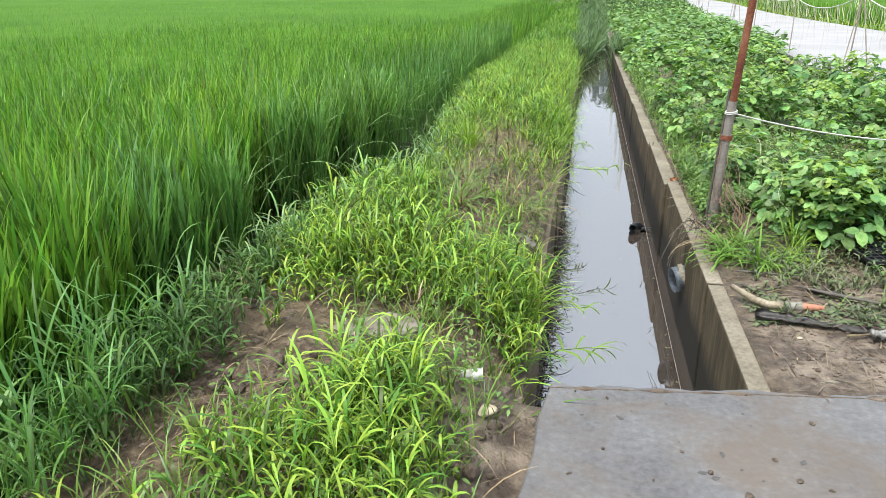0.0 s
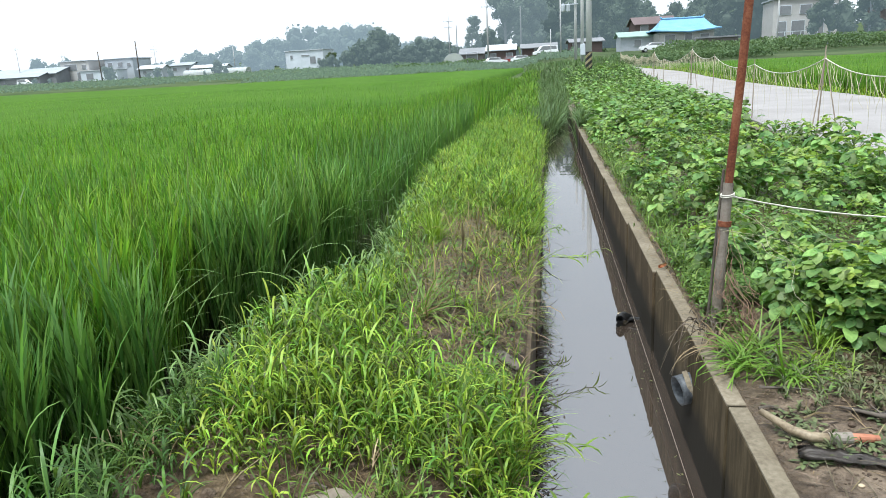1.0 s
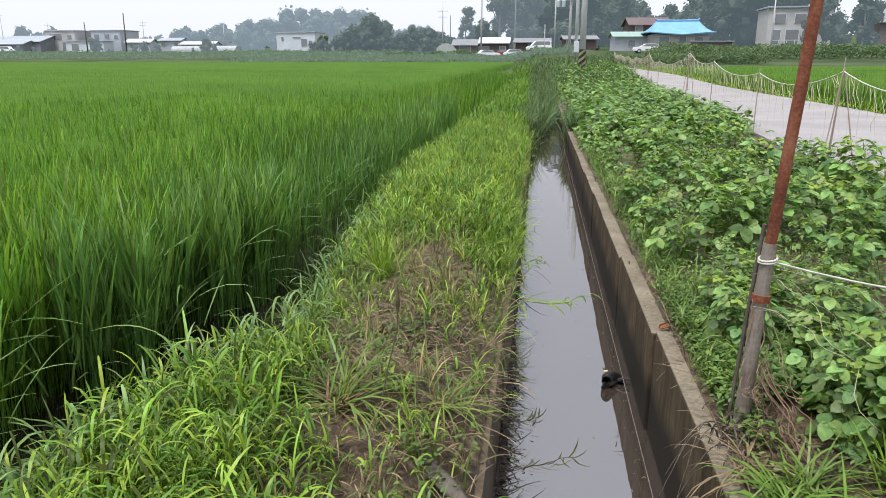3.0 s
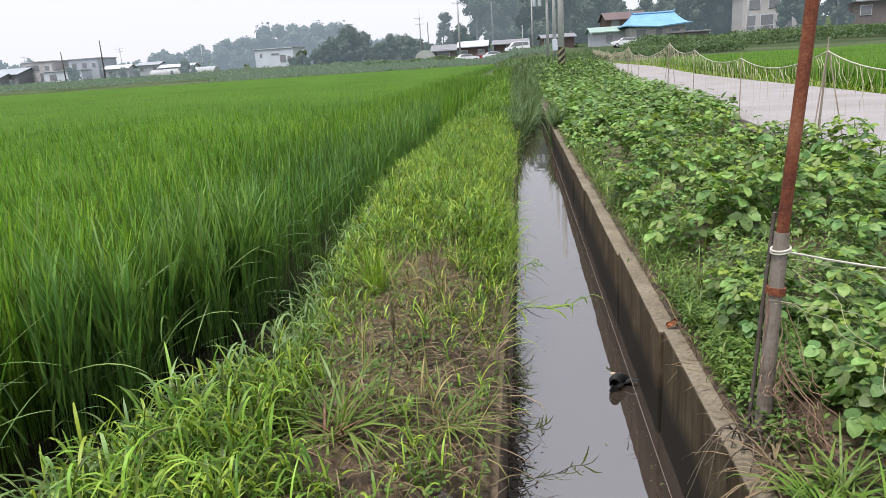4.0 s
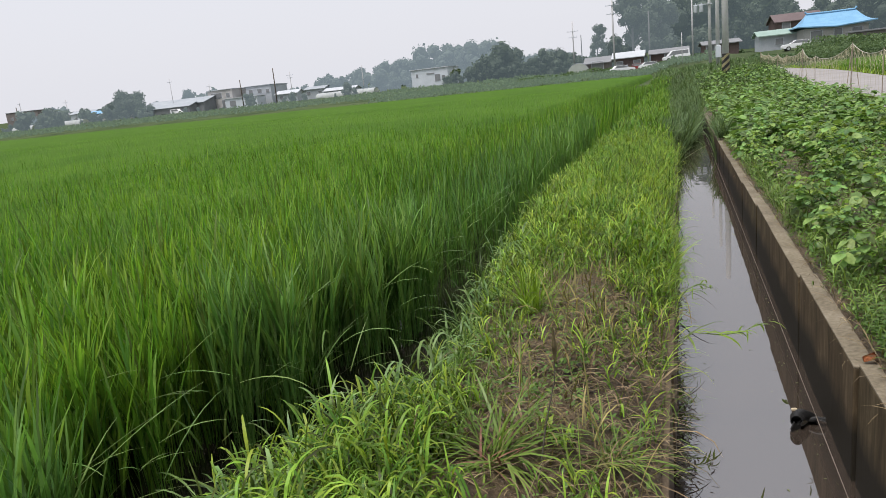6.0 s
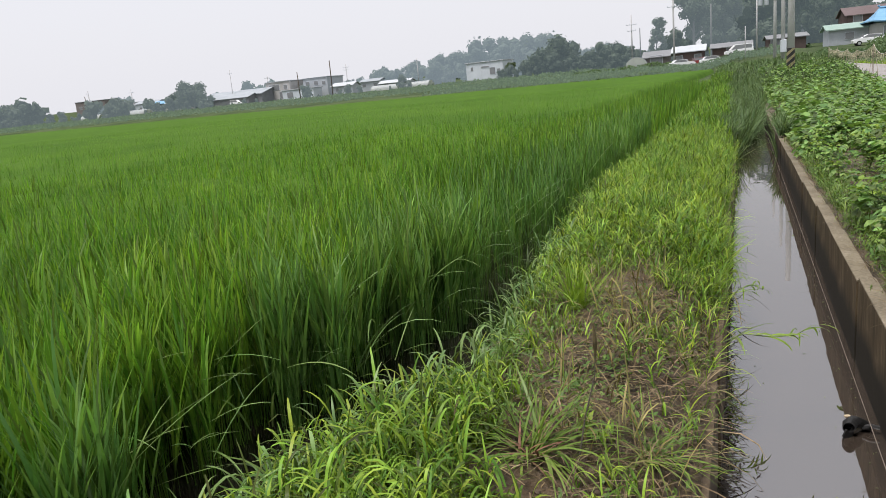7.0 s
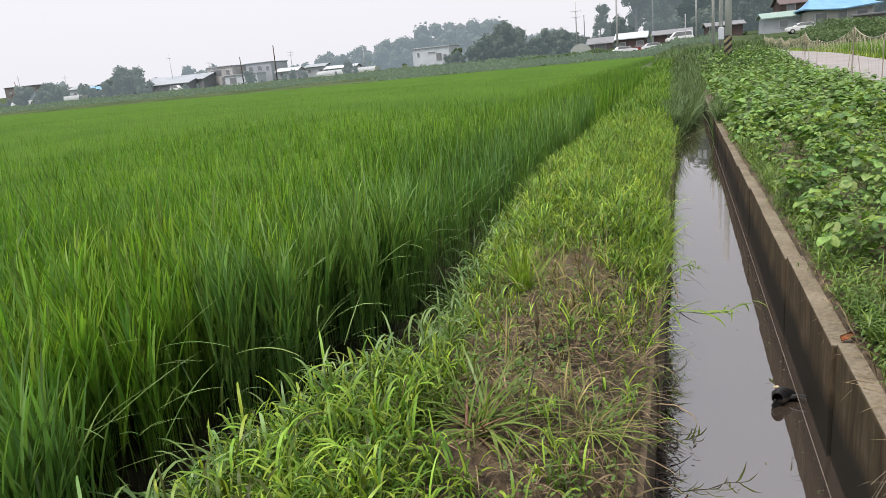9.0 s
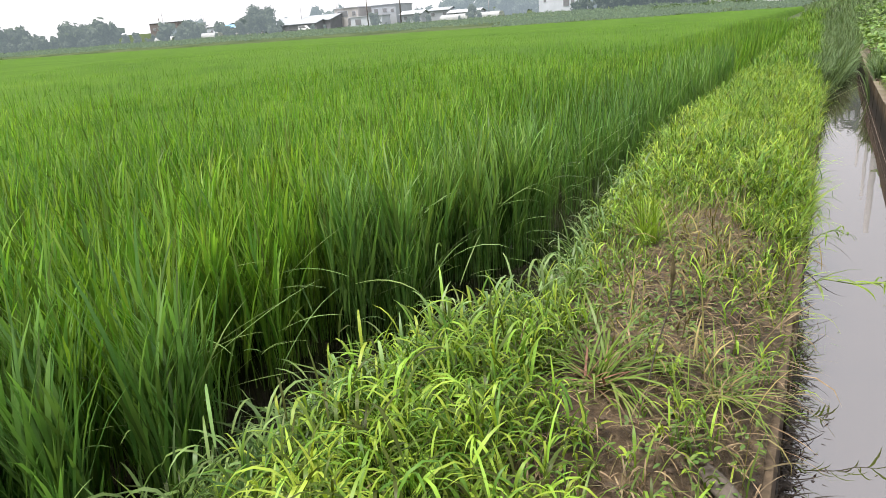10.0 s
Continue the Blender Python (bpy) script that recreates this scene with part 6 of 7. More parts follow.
for k in range(24):
    left = k % 3 == 0
    px, py, an = (fr.uniform(-1.0, -0.1), fr.uniform(1.6, 6), fr.uniform(0, 3.1)) if left else (fr.uniform(0.92, 1.7), fr.uniform(2.5, 3.9), fr.uniform(-0.6, 0.9))
    ln = fr.uniform(0.08, 0.3)
    z = ground_at(px, py) + 0.012
    tw = part("twig", tube([(-ln / 2, 0, 0.002), (0, fr.uniform(-0.02, 0.02), 0.008), (ln / 2, 0, 0.0)], [fr.uniform(0.003, 0.007), 0.004, 0.002], 5), BARK if k % 2 else STRAW, None)
    tw.matrix_basis = pose(px, py, z, 0, 0, math.degrees(an))
    tagged(tw, "dry broken twig on the soil", "twig")

plank = thing("weathered_plank", (-0.225, 3.83, ground_at(-0.225, 3.83) - 0.004), "grey weathered plank half buried in the bank", "plank", turn=-49)
pb = bmesh.new()
prev = None
for i in range(13):
    u = i / 12 - 0.5
    w, dip = 0.034 * (1 - 0.5 * abs(2 * u) ** 3), -0.02 * (2 * u) ** 2 + 0.004 * math.sin(9 * u)
    ring_ = [pb.verts.new((0.40 * u, w * a + 0.03 * u * u, 0.012 * b + dip)) for a, b in ((-1, -1), (1, -1), (1, 0.7), (0.5, 1.1), (-0.5, 1.1), (-1, 0.7))]
    if prev:
        for k in range(6):
            pb.faces.new((prev[k], prev[(k + 1) % 6], ring_[(k + 1) % 6], ring_[k]))
    else:
        pb.faces.new(ring_[::-1])
    prev = ring_
pb.faces.new(prev)
part("board", pb, BARK, plank, smooth=True)

edge_dirt("dirt_ridge", [(0.05, 2.205, 0.051), (0.6, 2.262, 0.051), (1.2, 2.325, 0.051), (1.8, 2.39, 0.051)], "damp dirt gathered along the slab's front edge", 2)


# ---- the far side: village, woods, poles ----
FAR = 1.8


def far(x, y, z=None):
    """Stretches the plan of the distance away from the field."""
    fx, fy = 0.1 + (x - 0.1) * FAR, 1.9 + (y - 1.9) * FAR
    return (fx, fy, ground_at(fx, fy) if z is None else 1.42 + (z - 1.42) * FAR)


_ball = bmesh.new()
bmesh.ops.create_icosphere(_ball, subdivisions=1, radius=1.0)
BALL_V = np.array([v.co[:] for v in _ball.verts])
BALL_F = np.array([[v.index for v in f.verts] for f in _ball.faces])
_ball.free()


def crown_arrays(r, blobs, count, size, core=0.8):
    """Leaf clumps on and in a set of balls (x, y, z, radius)."""
    b = np.array(blobs)
    pick = r.choice(len(b), count, p=b[:, 3] ** 2 / (b[:, 3] ** 2).sum())
    d = r.normal(0, 1, (count, 3))
    d /= np.linalg.norm(d, axis=1)[:, None]
    p = b[pick, :3] + d * (b[pick, 3] * r.uniform(0.6, 1.12, count))[:, None]
    u = r.normal(0, 1, (count, 3))
    u -= d * (u * d).sum(1)[:, None] * 0.7
    u /= np.linalg.norm(u, axis=1)[:, None]
    w = np.cross(u, d + r.normal(0, 0.4, (count, 3)))
    s = (size * r.uniform(0.5, 1.4, count))[:, None]
    v = np.stack((p - u * s, p + w * s * 0.6 + d * s * 0.2, p + u * s, p - w * s * 0.6 - d * s * 0.1), 1)
    leaves = v.reshape(-1, 3), (np.arange(count) * 4)[:, None].repeat(4, 1).ravel() + np.tile([0, 1, 2, 3], count), np.full(count, 4)
    cores = (BALL_V[None] * (b[:, 3] * core)[:, None, None] * r.uniform(0.85, 1.15, (len(b), len(BALL_V), 1)) + b[:, None, :3]).reshape(-1, 3)
    faces = (np.arange(len(b)) * len(BALL_V))[:, None, None] + BALL_F[None]
    return joined(leaves, (cores, faces.ravel(), np.full(len(b) * len(BALL_F), 3)))


def tree(name, at, tall, wide, mat, label, count=1100, seed=0, size=0.5, low=0.25, category="tree"):
    r = np.random.default_rng(seed)
    root = thing(name, at, label, category)
    trunk = [(0, 0, -0.3), (0.15 * wide * r.uniform(-0.3, 0.3), 0, tall * 0.35), (0.2 * wide * r.uniform(-0.4, 0.4), 0.1, tall * 0.8)]
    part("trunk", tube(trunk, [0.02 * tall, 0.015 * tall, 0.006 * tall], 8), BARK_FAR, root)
    blobs = []
    for k in range(26):
        a, h = r.uniform(0, 6.283), r.uniform(low, 0.95)
        reach = wide * 0.5 * r.uniform(0.2, 1.0) * (1.2 - 0.75 * h)
        blobs.append((reach * math.cos(a), reach * math.sin(a), tall * h, wide * r.uniform(0.09, 0.19)))
        if k < 5:
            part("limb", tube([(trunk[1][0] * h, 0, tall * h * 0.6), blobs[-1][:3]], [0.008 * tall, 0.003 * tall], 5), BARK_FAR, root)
    mesh_object("crown", *crown_arrays(r, blobs, int(count * 2.2), size * 0.7, 0.72), mat, root, smooth=False)
    return root


def woods(name, x0, x1, y0, y1, step, tall, label, seed, mat, size=0.9, per=260, shape=None, fat=1.0):
    """A far wood: crowns of many heights in one mesh."""
    r = np.random.default_rng(seed)
    sets = []
    for x in np.arange(x0, x1, step):
        for y in np.arange(y0, y1, step * 1.3):
            px, py = x + r.normal(0, step * 0.3), y + r.normal(0, step * 0.3)
            h = tall * r.uniform(0.6, 1.15) * (shape(px) if shape else 1)
            if h < 0.8:
                continue
            z = ground_at(px, py)
            blobs = [(px + r.normal(0, h * 0.13), py + r.normal(0, h * 0.13), z + h * f, h * fat * r.uniform(0.12, 0.24)) for f in (0.15, 0.3, 0.42, 0.55, 0.65, 0.75, 0.84)]
            sets.append(crown_arrays(r, blobs, per, size * h / tall))
    return tagged(mesh_object(name, *joined(*sets), mat, smooth=False), label, "woods", kind="stuff")


def thicket(name, x0, x1, y0, y1, count, tall, size, label, seed, mat):
    """A continuous uneven belt of scrub, leaf clump by leaf clump."""
    r = np.random.default_rng(seed)
    x, y = r.uniform(x0, x1, count), r.uniform(y0, y1, count)
    along = x + 0.31 * y
    top = tall * (np.interp(along, np.arange(along.min(), along.max() + 4, 1.7), r.gamma(4, 0.11, int((along.max() - along.min() + 4) / 1.7) + 1)) + np.interp(along, np.arange(along.min(), along.max() + 20, 9.0), r.uniform(0.05, 0.6, int((along.max() - along.min() + 20) / 9.0) + 1)))
    p = np.stack((x, y, height(x, y) + top * np.sqrt(r.uniform(0, 1, count))), 1)
    u, w = r.normal(0, 1, (count, 3)), r.normal(0, 1, (count, 3))
    u /= np.linalg.norm(u, axis=1)[:, None]
    w = np.cross(u, w)
    w /= np.linalg.norm(w, axis=1)[:, None]
    s = (size * r.uniform(0.5, 1.4, count))[:, None]
    v = np.stack((p - u * s, p + w * s * 0.6, p + u * s, p - w * s * 0.6), 1).reshape(-1, 3)
    return tagged(mesh_object(name, v, np.arange(4 * count), np.full(count, 4), mat, smooth=False), label, "scrub", kind="stuff")


def window(parent, x, y, z, w, h, frame_mat=WHITE, face=-1):
    f = part("window", box(w + 0.16, 0.10, h + 0.16, (x, y + face * 0.04, z)), frame_mat, parent)
    part("pane", box(w, 0.04, h, (x, y + face * 0.095, z)), GLASS, f, "dark window pane")
    return f


def flat_building(at, w, d, h, wall, roof, label, windows=(), turn=0.0, over=0.3, name="building"):
    b = thing(name, at, label, "building", turn=turn)
    part("wall", box(w, d, h + 0.6, (0, 0, h / 2 - 0.3)), wall, b)
    part("roof", box(w + 2 * over, d + 2 * over, 0.25, (0, 0, h + 0.127), 0.04), roof, b)
    for x, z, ww, hh in windows:
        window(b, x, -d / 2, z, ww, hh)
    return b


def gable_building(at, w, d, h, rise, wall, roof, label, windows=(), turn=0.0, over=0.5, name="house"):
    b = thing(name, at, label, "house", turn=turn)
    part("wall", box(w, d, h + 0.6, (0, 0, h / 2 - 0.3)), wall, b)
    t = 0.16
    half = d / 2 + over
    bm = prism([(-half, h - 0.1), (0, h + rise), (half, h - 0.1), (half, h - 0.1 + t), (0, h + rise + t), (-half, h - 0.1 + t)], w + 2 * over)
    bmesh.ops.rotate(bm, matrix=Matrix.Rotation(math.pi / 2, 3, "Z"), verts=bm.verts[:])
    part("roof", bm, roof, b)
    part("gable", prism([(-d / 2, h), (0, h + rise - 0.1), (d / 2, h)], 0.2, (-w / 2 + 0.1, 0, 0), math.pi / 2), wall, b)
    part("gable", prism([(-d / 2, h), (0, h + rise - 0.1), (d / 2, h)], 0.2, (w / 2 - 0.1, 0, 0), math.pi / 2), wall, b)
    for x, z, ww, hh in windows:
        window(b, x, -d / 2, z, ww, hh)
    return b


def hipped_house(at, w, d, h, rise, wall, roof, label, windows=(), turn=0.0):
    """A low house whose hipped roof turns up at its corners."""
    b = thing("house", at, label, "house", turn=turn)
    part("wall", box(w, d, h + 0.6, (0, 0, h / 2 - 0.3)), wall, b)
    bm = bmesh.new()
    W, D = w / 2 + 1.0, d / 2 + 1.0
    rows = []
    for k in range(5):
        f = k / 4
        x, y, z = W + (w * 0.40 - W) * f, D * (1 - f), h + rise * f ** 1.5
        up = 0.45 * (1 - f) ** 2
        rows.append([bm.verts.new(p) for p in ((-x, -y, z + up), (0, -y, z), (x, -y, z + up), (x, y, z + up), (0, y, z), (-x, y, z + up))])
    for r0, r1 in zip(rows, rows[1:]):
        for k in range(6):
            j = (k + 1) % 6
            bm.faces.new((r0[k], r0[j], r1[j], r1[k]))
    bmesh.ops.remove_doubles(bm, verts=bm.verts[:], dist=0.001)
    bmesh.ops.solidify(bm, geom=bm.faces[:], thickness=0.18)
    bmesh.ops.recalc_face_normals(bm, faces=bm.faces[:])
    part("roof", bm, roof, b, "bright blue sheet-metal roof with upturned corners")
    part("ridge", tube([(-w * 0.41, 0, h + rise + 0.45), (-w * 0.38, 0, h + rise + 0.12), (0, 0, h + rise + 0.08), (w * 0.38, 0, h + rise + 0.12), (w * 0.41, 0, h + rise + 0.45)], 0.16, 8), roof, b)
    for x, z, ww, hh in windows:
        window(b, x, -d / 2, z, ww, hh)
    return b


def car(at, paint, label, turn=0.0, van=False):
    c = thing("parked_car", at, label, "car", turn=turn)
    top = 1.85 if van else 1.45
    prof = [(-2.2, 0.35), (-2.25, 0.75), (-2.1, 0.95 if not van else 1.1), (-1.2, 1.0 if not van else 1.15), (1.3, 1.0), (2.05, 0.9), (2.2, 0.65), (2.15, 0.35)]
    bm = prism(prof, 1.72)
    bmesh.ops.bevel(bm, geom=bm.edges[:], offset=0.06, segments=2, affect="EDGES")
    body = part("body", bm, paint, c, smooth=False)
    cab = [(-1.75, 0.97), (-1.35, top - 0.05), (-0.9, top), (0.35, top), (1.15, 0.98)] if not van else [(-2.15, 1.05), (-2.05, top), (0.7, top), (1.5, 1.0)]
    bm = prism(cab, 1.5)
    bmesh.ops.bevel(bm, geom=bm.edges[:], offset=0.05, segments=2, affect="EDGES")
    cabin = part("cabin", bm, paint, c)
    for s in (-1, 1):
        side = [(x * 0.88 + (-0.02), 1.02 + (z - 0.97) * 0.82) for x, z in cab]
        part("side_window", prism(side, 0.02, (0, s * 0.755, 0)), GLASS, cabin, "dark side glass")
        for wx in (-1.35, 1.38):
            wheel = part("wheel", merged(tube([(wx, s * 0.66, 0.33), (wx, s * 0.87, 0.33)], 0.33, 18)), TYRE, c)
            part("rim", tube([(wx, s * 0.86, 0.33), (wx, s * 0.885, 0.33)], 0.20, 12), CAR_SILVER, wheel, "silver rim")
    part("windscreen", box(0.03, 1.35, 0.5, (0.82, 0, 1.22)), GLASS, cabin)
    part("headlight", box(0.06, 0.3, 0.14, (2.17, 0.6, 0.72), 0.02), CAR_SILVER, body)
    part("headlight", box(0.06, 0.3, 0.14, (2.17, -0.6, 0.72), 0.02), CAR_SILVER, body)
    return c


def utility_pole(at, tall, radius, label, arms=(), stripes=False, mat=POLE, lean=0.0, turn=0.0):
    p = thing("utility_pole", at, label, "utility pole", turn=turn)
    part("shaft", tube([(0, 0, -0.5), (lean * 0.5, 0, tall * 0.5), (lean, 0, tall)], [radius, radius * 0.85, radius * 0.68], 14), mat, p, smooth=True)
    for z, w in arms:
        part("crossarm", box(w, 0.1, 0.1, (lean * z / tall, -radius, z), 0.01), GREYWALL, p, "steel crossarm")
        for s in (-0.45, -0.15, 0.15, 0.45):
            part("insulator", tube([(lean * z / tall + s * w, -radius, z + 0.05), (lean * z / tall + s * w, -radius, z + 0.25)], [0.05, 0.035], 8), WHITE, p)
    if stripes:
        sleeve = part("stripe_sleeve", tube([(0, 0, -0.05), (0, 0, 1.15)], radius + 0.012, 20), DARK, p, "black and yellow warning sleeve")
        for k in range(3):
            bm = bmesh.new()
            prev = None
            for i in range(25):
                a = 2 * math.pi * i / 24
                z = 0.02 + 0.36 * k + 0.36 * (0.5 + 0.5 * math.cos(a))
                rr = radius + 0.017
                pair = [bm.verts.new((rr * math.cos(a), rr * math.sin(a), zz)) for zz in (max(z, 0.0), min(z + 0.17, 1.14))]
                if prev:
                    bm.faces.new((prev[0], pair[0], pair[1], prev[1]))
                prev = pair
            bmesh.ops.solidify(bm, geom=bm.faces[:], thickness=0.004)
            part("yellow_band", bm, YELLOW, sleeve)
    return p


# poles beside the ditch
utility_pole((2.5, 45, ground_at(2.5, 45)), 9.0, 0.19, "tall grey concrete utility pole with a striped foot", stripes=True)
second_pole = utility_pole((2.45, 52, ground_at(2.45, 52)), 8.4, 0.13, "grey concrete utility pole with a white meter box")
part("meter_box", box(0.34, 0.22, 0.75, (0.02, -0.25, 1.0), 0.03), WHITE, second_pole, "white metal meter box")
third_pole = utility_pole((2.3, 60, ground_at(2.3, 60)), 8.0, 0.12, "thin grey pole with two pale transformers")
part("transformer_arm", box(1.3, 0.08, 0.08, (-0.45, -0.14, 4.55), 0.01), GREYWALL, third_pole, "steel bracket")
for tx in (-0.95, -0.55):
    can = part("transformer", tube([(tx, -0.14, 4.02), (tx, -0.14, 4.06), (tx, -0.14, 4.5), (tx, -0.14, 4.55)], [0.12, 0.14, 0.14, 0.1], 14), GREYWALL, third_pole, "pale round transformer", smooth=False)
    part("bushing", tube([(tx, -0.14, 4.55), (tx, -0.14, 4.7)], [0.04, 0.025], 8), GREYWALL, can)
utility_pole(far(0.4, 66), 4.6, 0.07, "short grey post at the yard", mat=POLE)
utility_pole(far(-6.5, 84), 16, 0.20, "grey utility pole with crossarms near the sheds", [(12.8, 2.6), (11.2, 2.2)])
utility_pole(far(-14.3, 110), 13, 0.20, "grey utility pole with crossarms", [(10.5, 2.8), (9, 2.2)])
utility_pole(far(-13.4, 112), 9.5, 0.16, "pole behind the trees, greyed by painted haze", mat=BARK_FAR)
utility_pole(far(-3.2, 96), 12, 0.2, "pole before the woods, greyed by painted haze", mat=BARK_FAR)
utility_pole(far(1.5, 80), 12, 0.16, "slim grey pole by the sheds", mat=POLE)
utility_pole(far(-70.4, 120), 11.5, 0.22, "dark leaning pole at the field's far edge", mat=BARK, lean=0.15)
utility_pole(far(-77.6, 120), 9.0, 0.20, "dark leaning pole at the field's far edge", mat=BARK, lean=-0.1)
utility_pole(far(-84, 150), 12, 0.16, "utility pole among the far houses", [(10.6, 3.0), (9.6, 2.4)])
utility_pole(far(-66, 150), 11, 0.16, "utility pole among the far houses", [(10.2, 1.4)])
utility_pole(far(-98, 126), 13, 0.13, "utility pole among the far houses", [(11.5, 2.0)])
utility_pole(far(-150, 150), 12, 0.18, "far utility pole above the trees", [(10.5, 3.0)])
utility_pole(far(-132, 120), 11, 0.2, "far utility pole above the trees", [(10, 1.6)])
flag_pole = utility_pole(far(-135, 122), 9, 0.2, "dark far pole leaning over the trees, with a white banner", mat=BARK, lean=-0.8)
part("banner", box(2.2, 0.06, 4.6, (1.4, 0, 5.2), 0.02), WHITE, flag_pole, "white hanging banner")
utility_pole(far(-106, 150), 11, 0.18, "far utility pole above the trees", [(10, 3.0)])
utility_pole(far(19.0, 66), 9, 0.12, "slim grey pole before the hillside house", mat=POLE)

# long white hall
hall = flat_building(far(-43.9, 134), 13.6, 9, 5.7, WHITE, WHITE_ROOF, "white flat-roofed hall with dark openings", [(3.0, 2.6, 2.0, 2.2), (0.4, 4.1, 2.8, 0.45), (-4.6, 3.8, 0.8, 1.2), (5.2, 2.4, 1.1, 1.5)], turn=-6)
# sheds and houses at the left
# dark walls and wide panes here paint the shade of open fronts
gable_building(far(-97, 128), 29, 13, 3.1, 1.9, SHADE_WALL, GREY_ROOF, "long grey shed with a pale metal roof", [(-9, 1.8, 5, 2.2), (-2, 1.8, 4, 2.2), (5, 1.6, 5, 2.0)], turn=-4, name="shed")
gable_building(far(-98, 124), 26, 7, 2.4, 1.1, SHADE_WALL, GREY_ROOF, "low open shed with a pale sheet roof", [(-6, 1.3, 4, 1.4), (2, 1.3, 5, 1.4)], turn=-4, name="shed")
# the wide upper pane stands for the balcony recess's shade
flat_building(far(-87.5, 130), 11, 9, 6.6, BEIGE, WHITE_ROOF, "two-storey beige house with a flat roof", [(-1.6, 4.7, 4.6, 1.9), (2.5, 1.8, 3.8, 2.4), (3.6, 4.6, 1.6, 1.4), (-3.4, 1.7, 1.6, 1.6)], turn=-4, name="house")
flat_building(far(-79.5, 132), 11, 10, 6.6, GREYWALL, GREY_ROOF, "pale blue-grey two-storey house", [(-3.4, 4.8, 1.8, 1.4), (0.5, 4.8, 1.8, 1.4), (3.9, 4.6, 1.4, 1.2)], turn=-5, name="house")
flat_building(far(-81, 126), 14, 5, 3.2, WHITE, WHITE_ROOF, "low white house with dark doorway", [(-3.5, 1.5, 2.6, 1.9), (3.5, 1.7, 1.2, 1.2), (5.5, 1.7, 0.8, 1.2)], turn=-5, name="house")
gable_building(far(-66.5, 140), 12, 7, 2.2, 1.0, GREYWALL, WHITE_ROOF, "low pale house with a light roof", [(-3, 1.6, 1.5, 1.2), (2, 1.6, 1.5, 1.2)], turn=4)
gable_building(far(-77.3, 150), 8.5, 8, 3.9, 1.0, GREYWALL, GREY_ROOF, "low grey house with a grey roof", [(-2.5, 2.4, 1.5, 1.2), (2.5, 2.4, 1.5, 1.2)], turn=4)
flat_building(far(-201, 185), 24, 12, 10, BROWN, GREY_ROOF, "far brown apartment block above the trees", [(-8, 6.5, 2, 1.5), (-3, 6.5, 2, 1.5), (2, 6.5, 2, 1.5), (7, 6.5, 2, 1.5)], name="apartment_building")
flat_building(far(-176, 185), 20, 12, 6.5, BEIGE, GREY_ROOF, "far grey apartment block above the trees", [(-6, 4.4, 2, 1.5), (-1, 4.4, 2, 1.5), (5, 4.4, 2, 1.5)], name="apartment_building")


def greenhouse(at, w, ln, h, label, turn=0.0):
    g = thing("greenhouse", at, label, "greenhouse", turn=turn)
    arc = [(w / 2 * math.cos(math.pi * k / 14), h * math.sin(math.pi * k / 14) ** 0.8 if 0 < k < 14 else -0.2) for k in range(15)]
    part("cover", prism(arc, ln), FILM, g, smooth=False)
    for k in range(int(ln // 1.5) + 1):
        y = -ln / 2 + 1.5 * k
        part("hoop", tube([(x * 1.01, y, z * 1.01 + 0.02) for x, z in arc], 0.03, 5), GREYWALL, g, "thin steel hoop")
    return g


greenhouse(far(-11.5, 92), 4.6, 8, 2.5, "small white plastic tunnel greenhouse", 8)
greenhouse(far(-113, 112), 3.5, 22, 2.0, "low white plastic tunnel at the field's edge", 82)
greenhouse(far(-124, 113), 3.0, 12, 1.8, "low white plastic tunnel at the field's edge", 80)
greenhouse(far(-62, 126), 3.4, 12, 1.7, "white plastic tunnel before the trees", 76)
greenhouse(far(-56, 128), 3.4, 9, 1.7, "white plastic tunnel before the trees", 80)
# sheds by the yard
gable_building(far(-9.2, 94), 5, 6, 2.1, 1.2, BROWN, DARK_ROOF, "old grey barn with a low roof", [(0, 1.5, 2.4, 1.8)], name="barn")
gable_building(far(-5.2, 88), 5.6, 6, 2.6, 1.1, BRICK, WHITE_ROOF, "red-walled shed with a white sheet roof", [(-1.7, 1.4, 1.2, 1.1), (1.7, 1.4, 1.2, 1.1)], name="shed")
gable_building(far(-0.9, 90), 7, 5, 2.0, 0.8, BRICK, DARK_ROOF, "low red-brown brick shed with dark grey roof", [(0, 1.3, 1.6, 1.0)], name="shed")
gable_building(far(4.2, 84), 6, 5, 1.9, 0.6, BRICK, DARK_ROOF, "long low brown shed with a dark roof", [(-2, 1.3, 1.4, 1.0)], turn=6, name="shed")
# blue-roofed house with its green lean-to, and the houses on the slope
hipped_house(far(13.1, 76), 9.2, 6.5, 2.7, 2.3, BEIGE, BLUE_ROOF, "low house under a bright blue hipped roof", [(-2.8, 1.6, 1.6, 1.3), (0.3, 1.4, 1.1, 1.9), (3, 1.6, 1.4, 1.2)], turn=4)
gable_building(far(8.9, 78), 6, 5, 2.4, 0.8, GREYWALL, GREEN_ROOF, "grey lean-to with a pale green roof", [(0, 1.3, 1.2, 1.0)], turn=4, name="shed")
flat_building(far(15.6, 72), 6.5, 0.3, 1.4, BROWN, DARK_ROOF, "brown garden wall beside the blue-roofed house", name="garden_wall", turn=4)
gable_building((24.6, 182, 2.6), 9.0, 8, 5.8, 1.7, BRICK, RED_ROOF, "two-storey red brick house with a dull red roof", [(-2.5, 5.0, 1.6, 1.3), (2, 5.0, 2.2, 1.4)], turn=5)
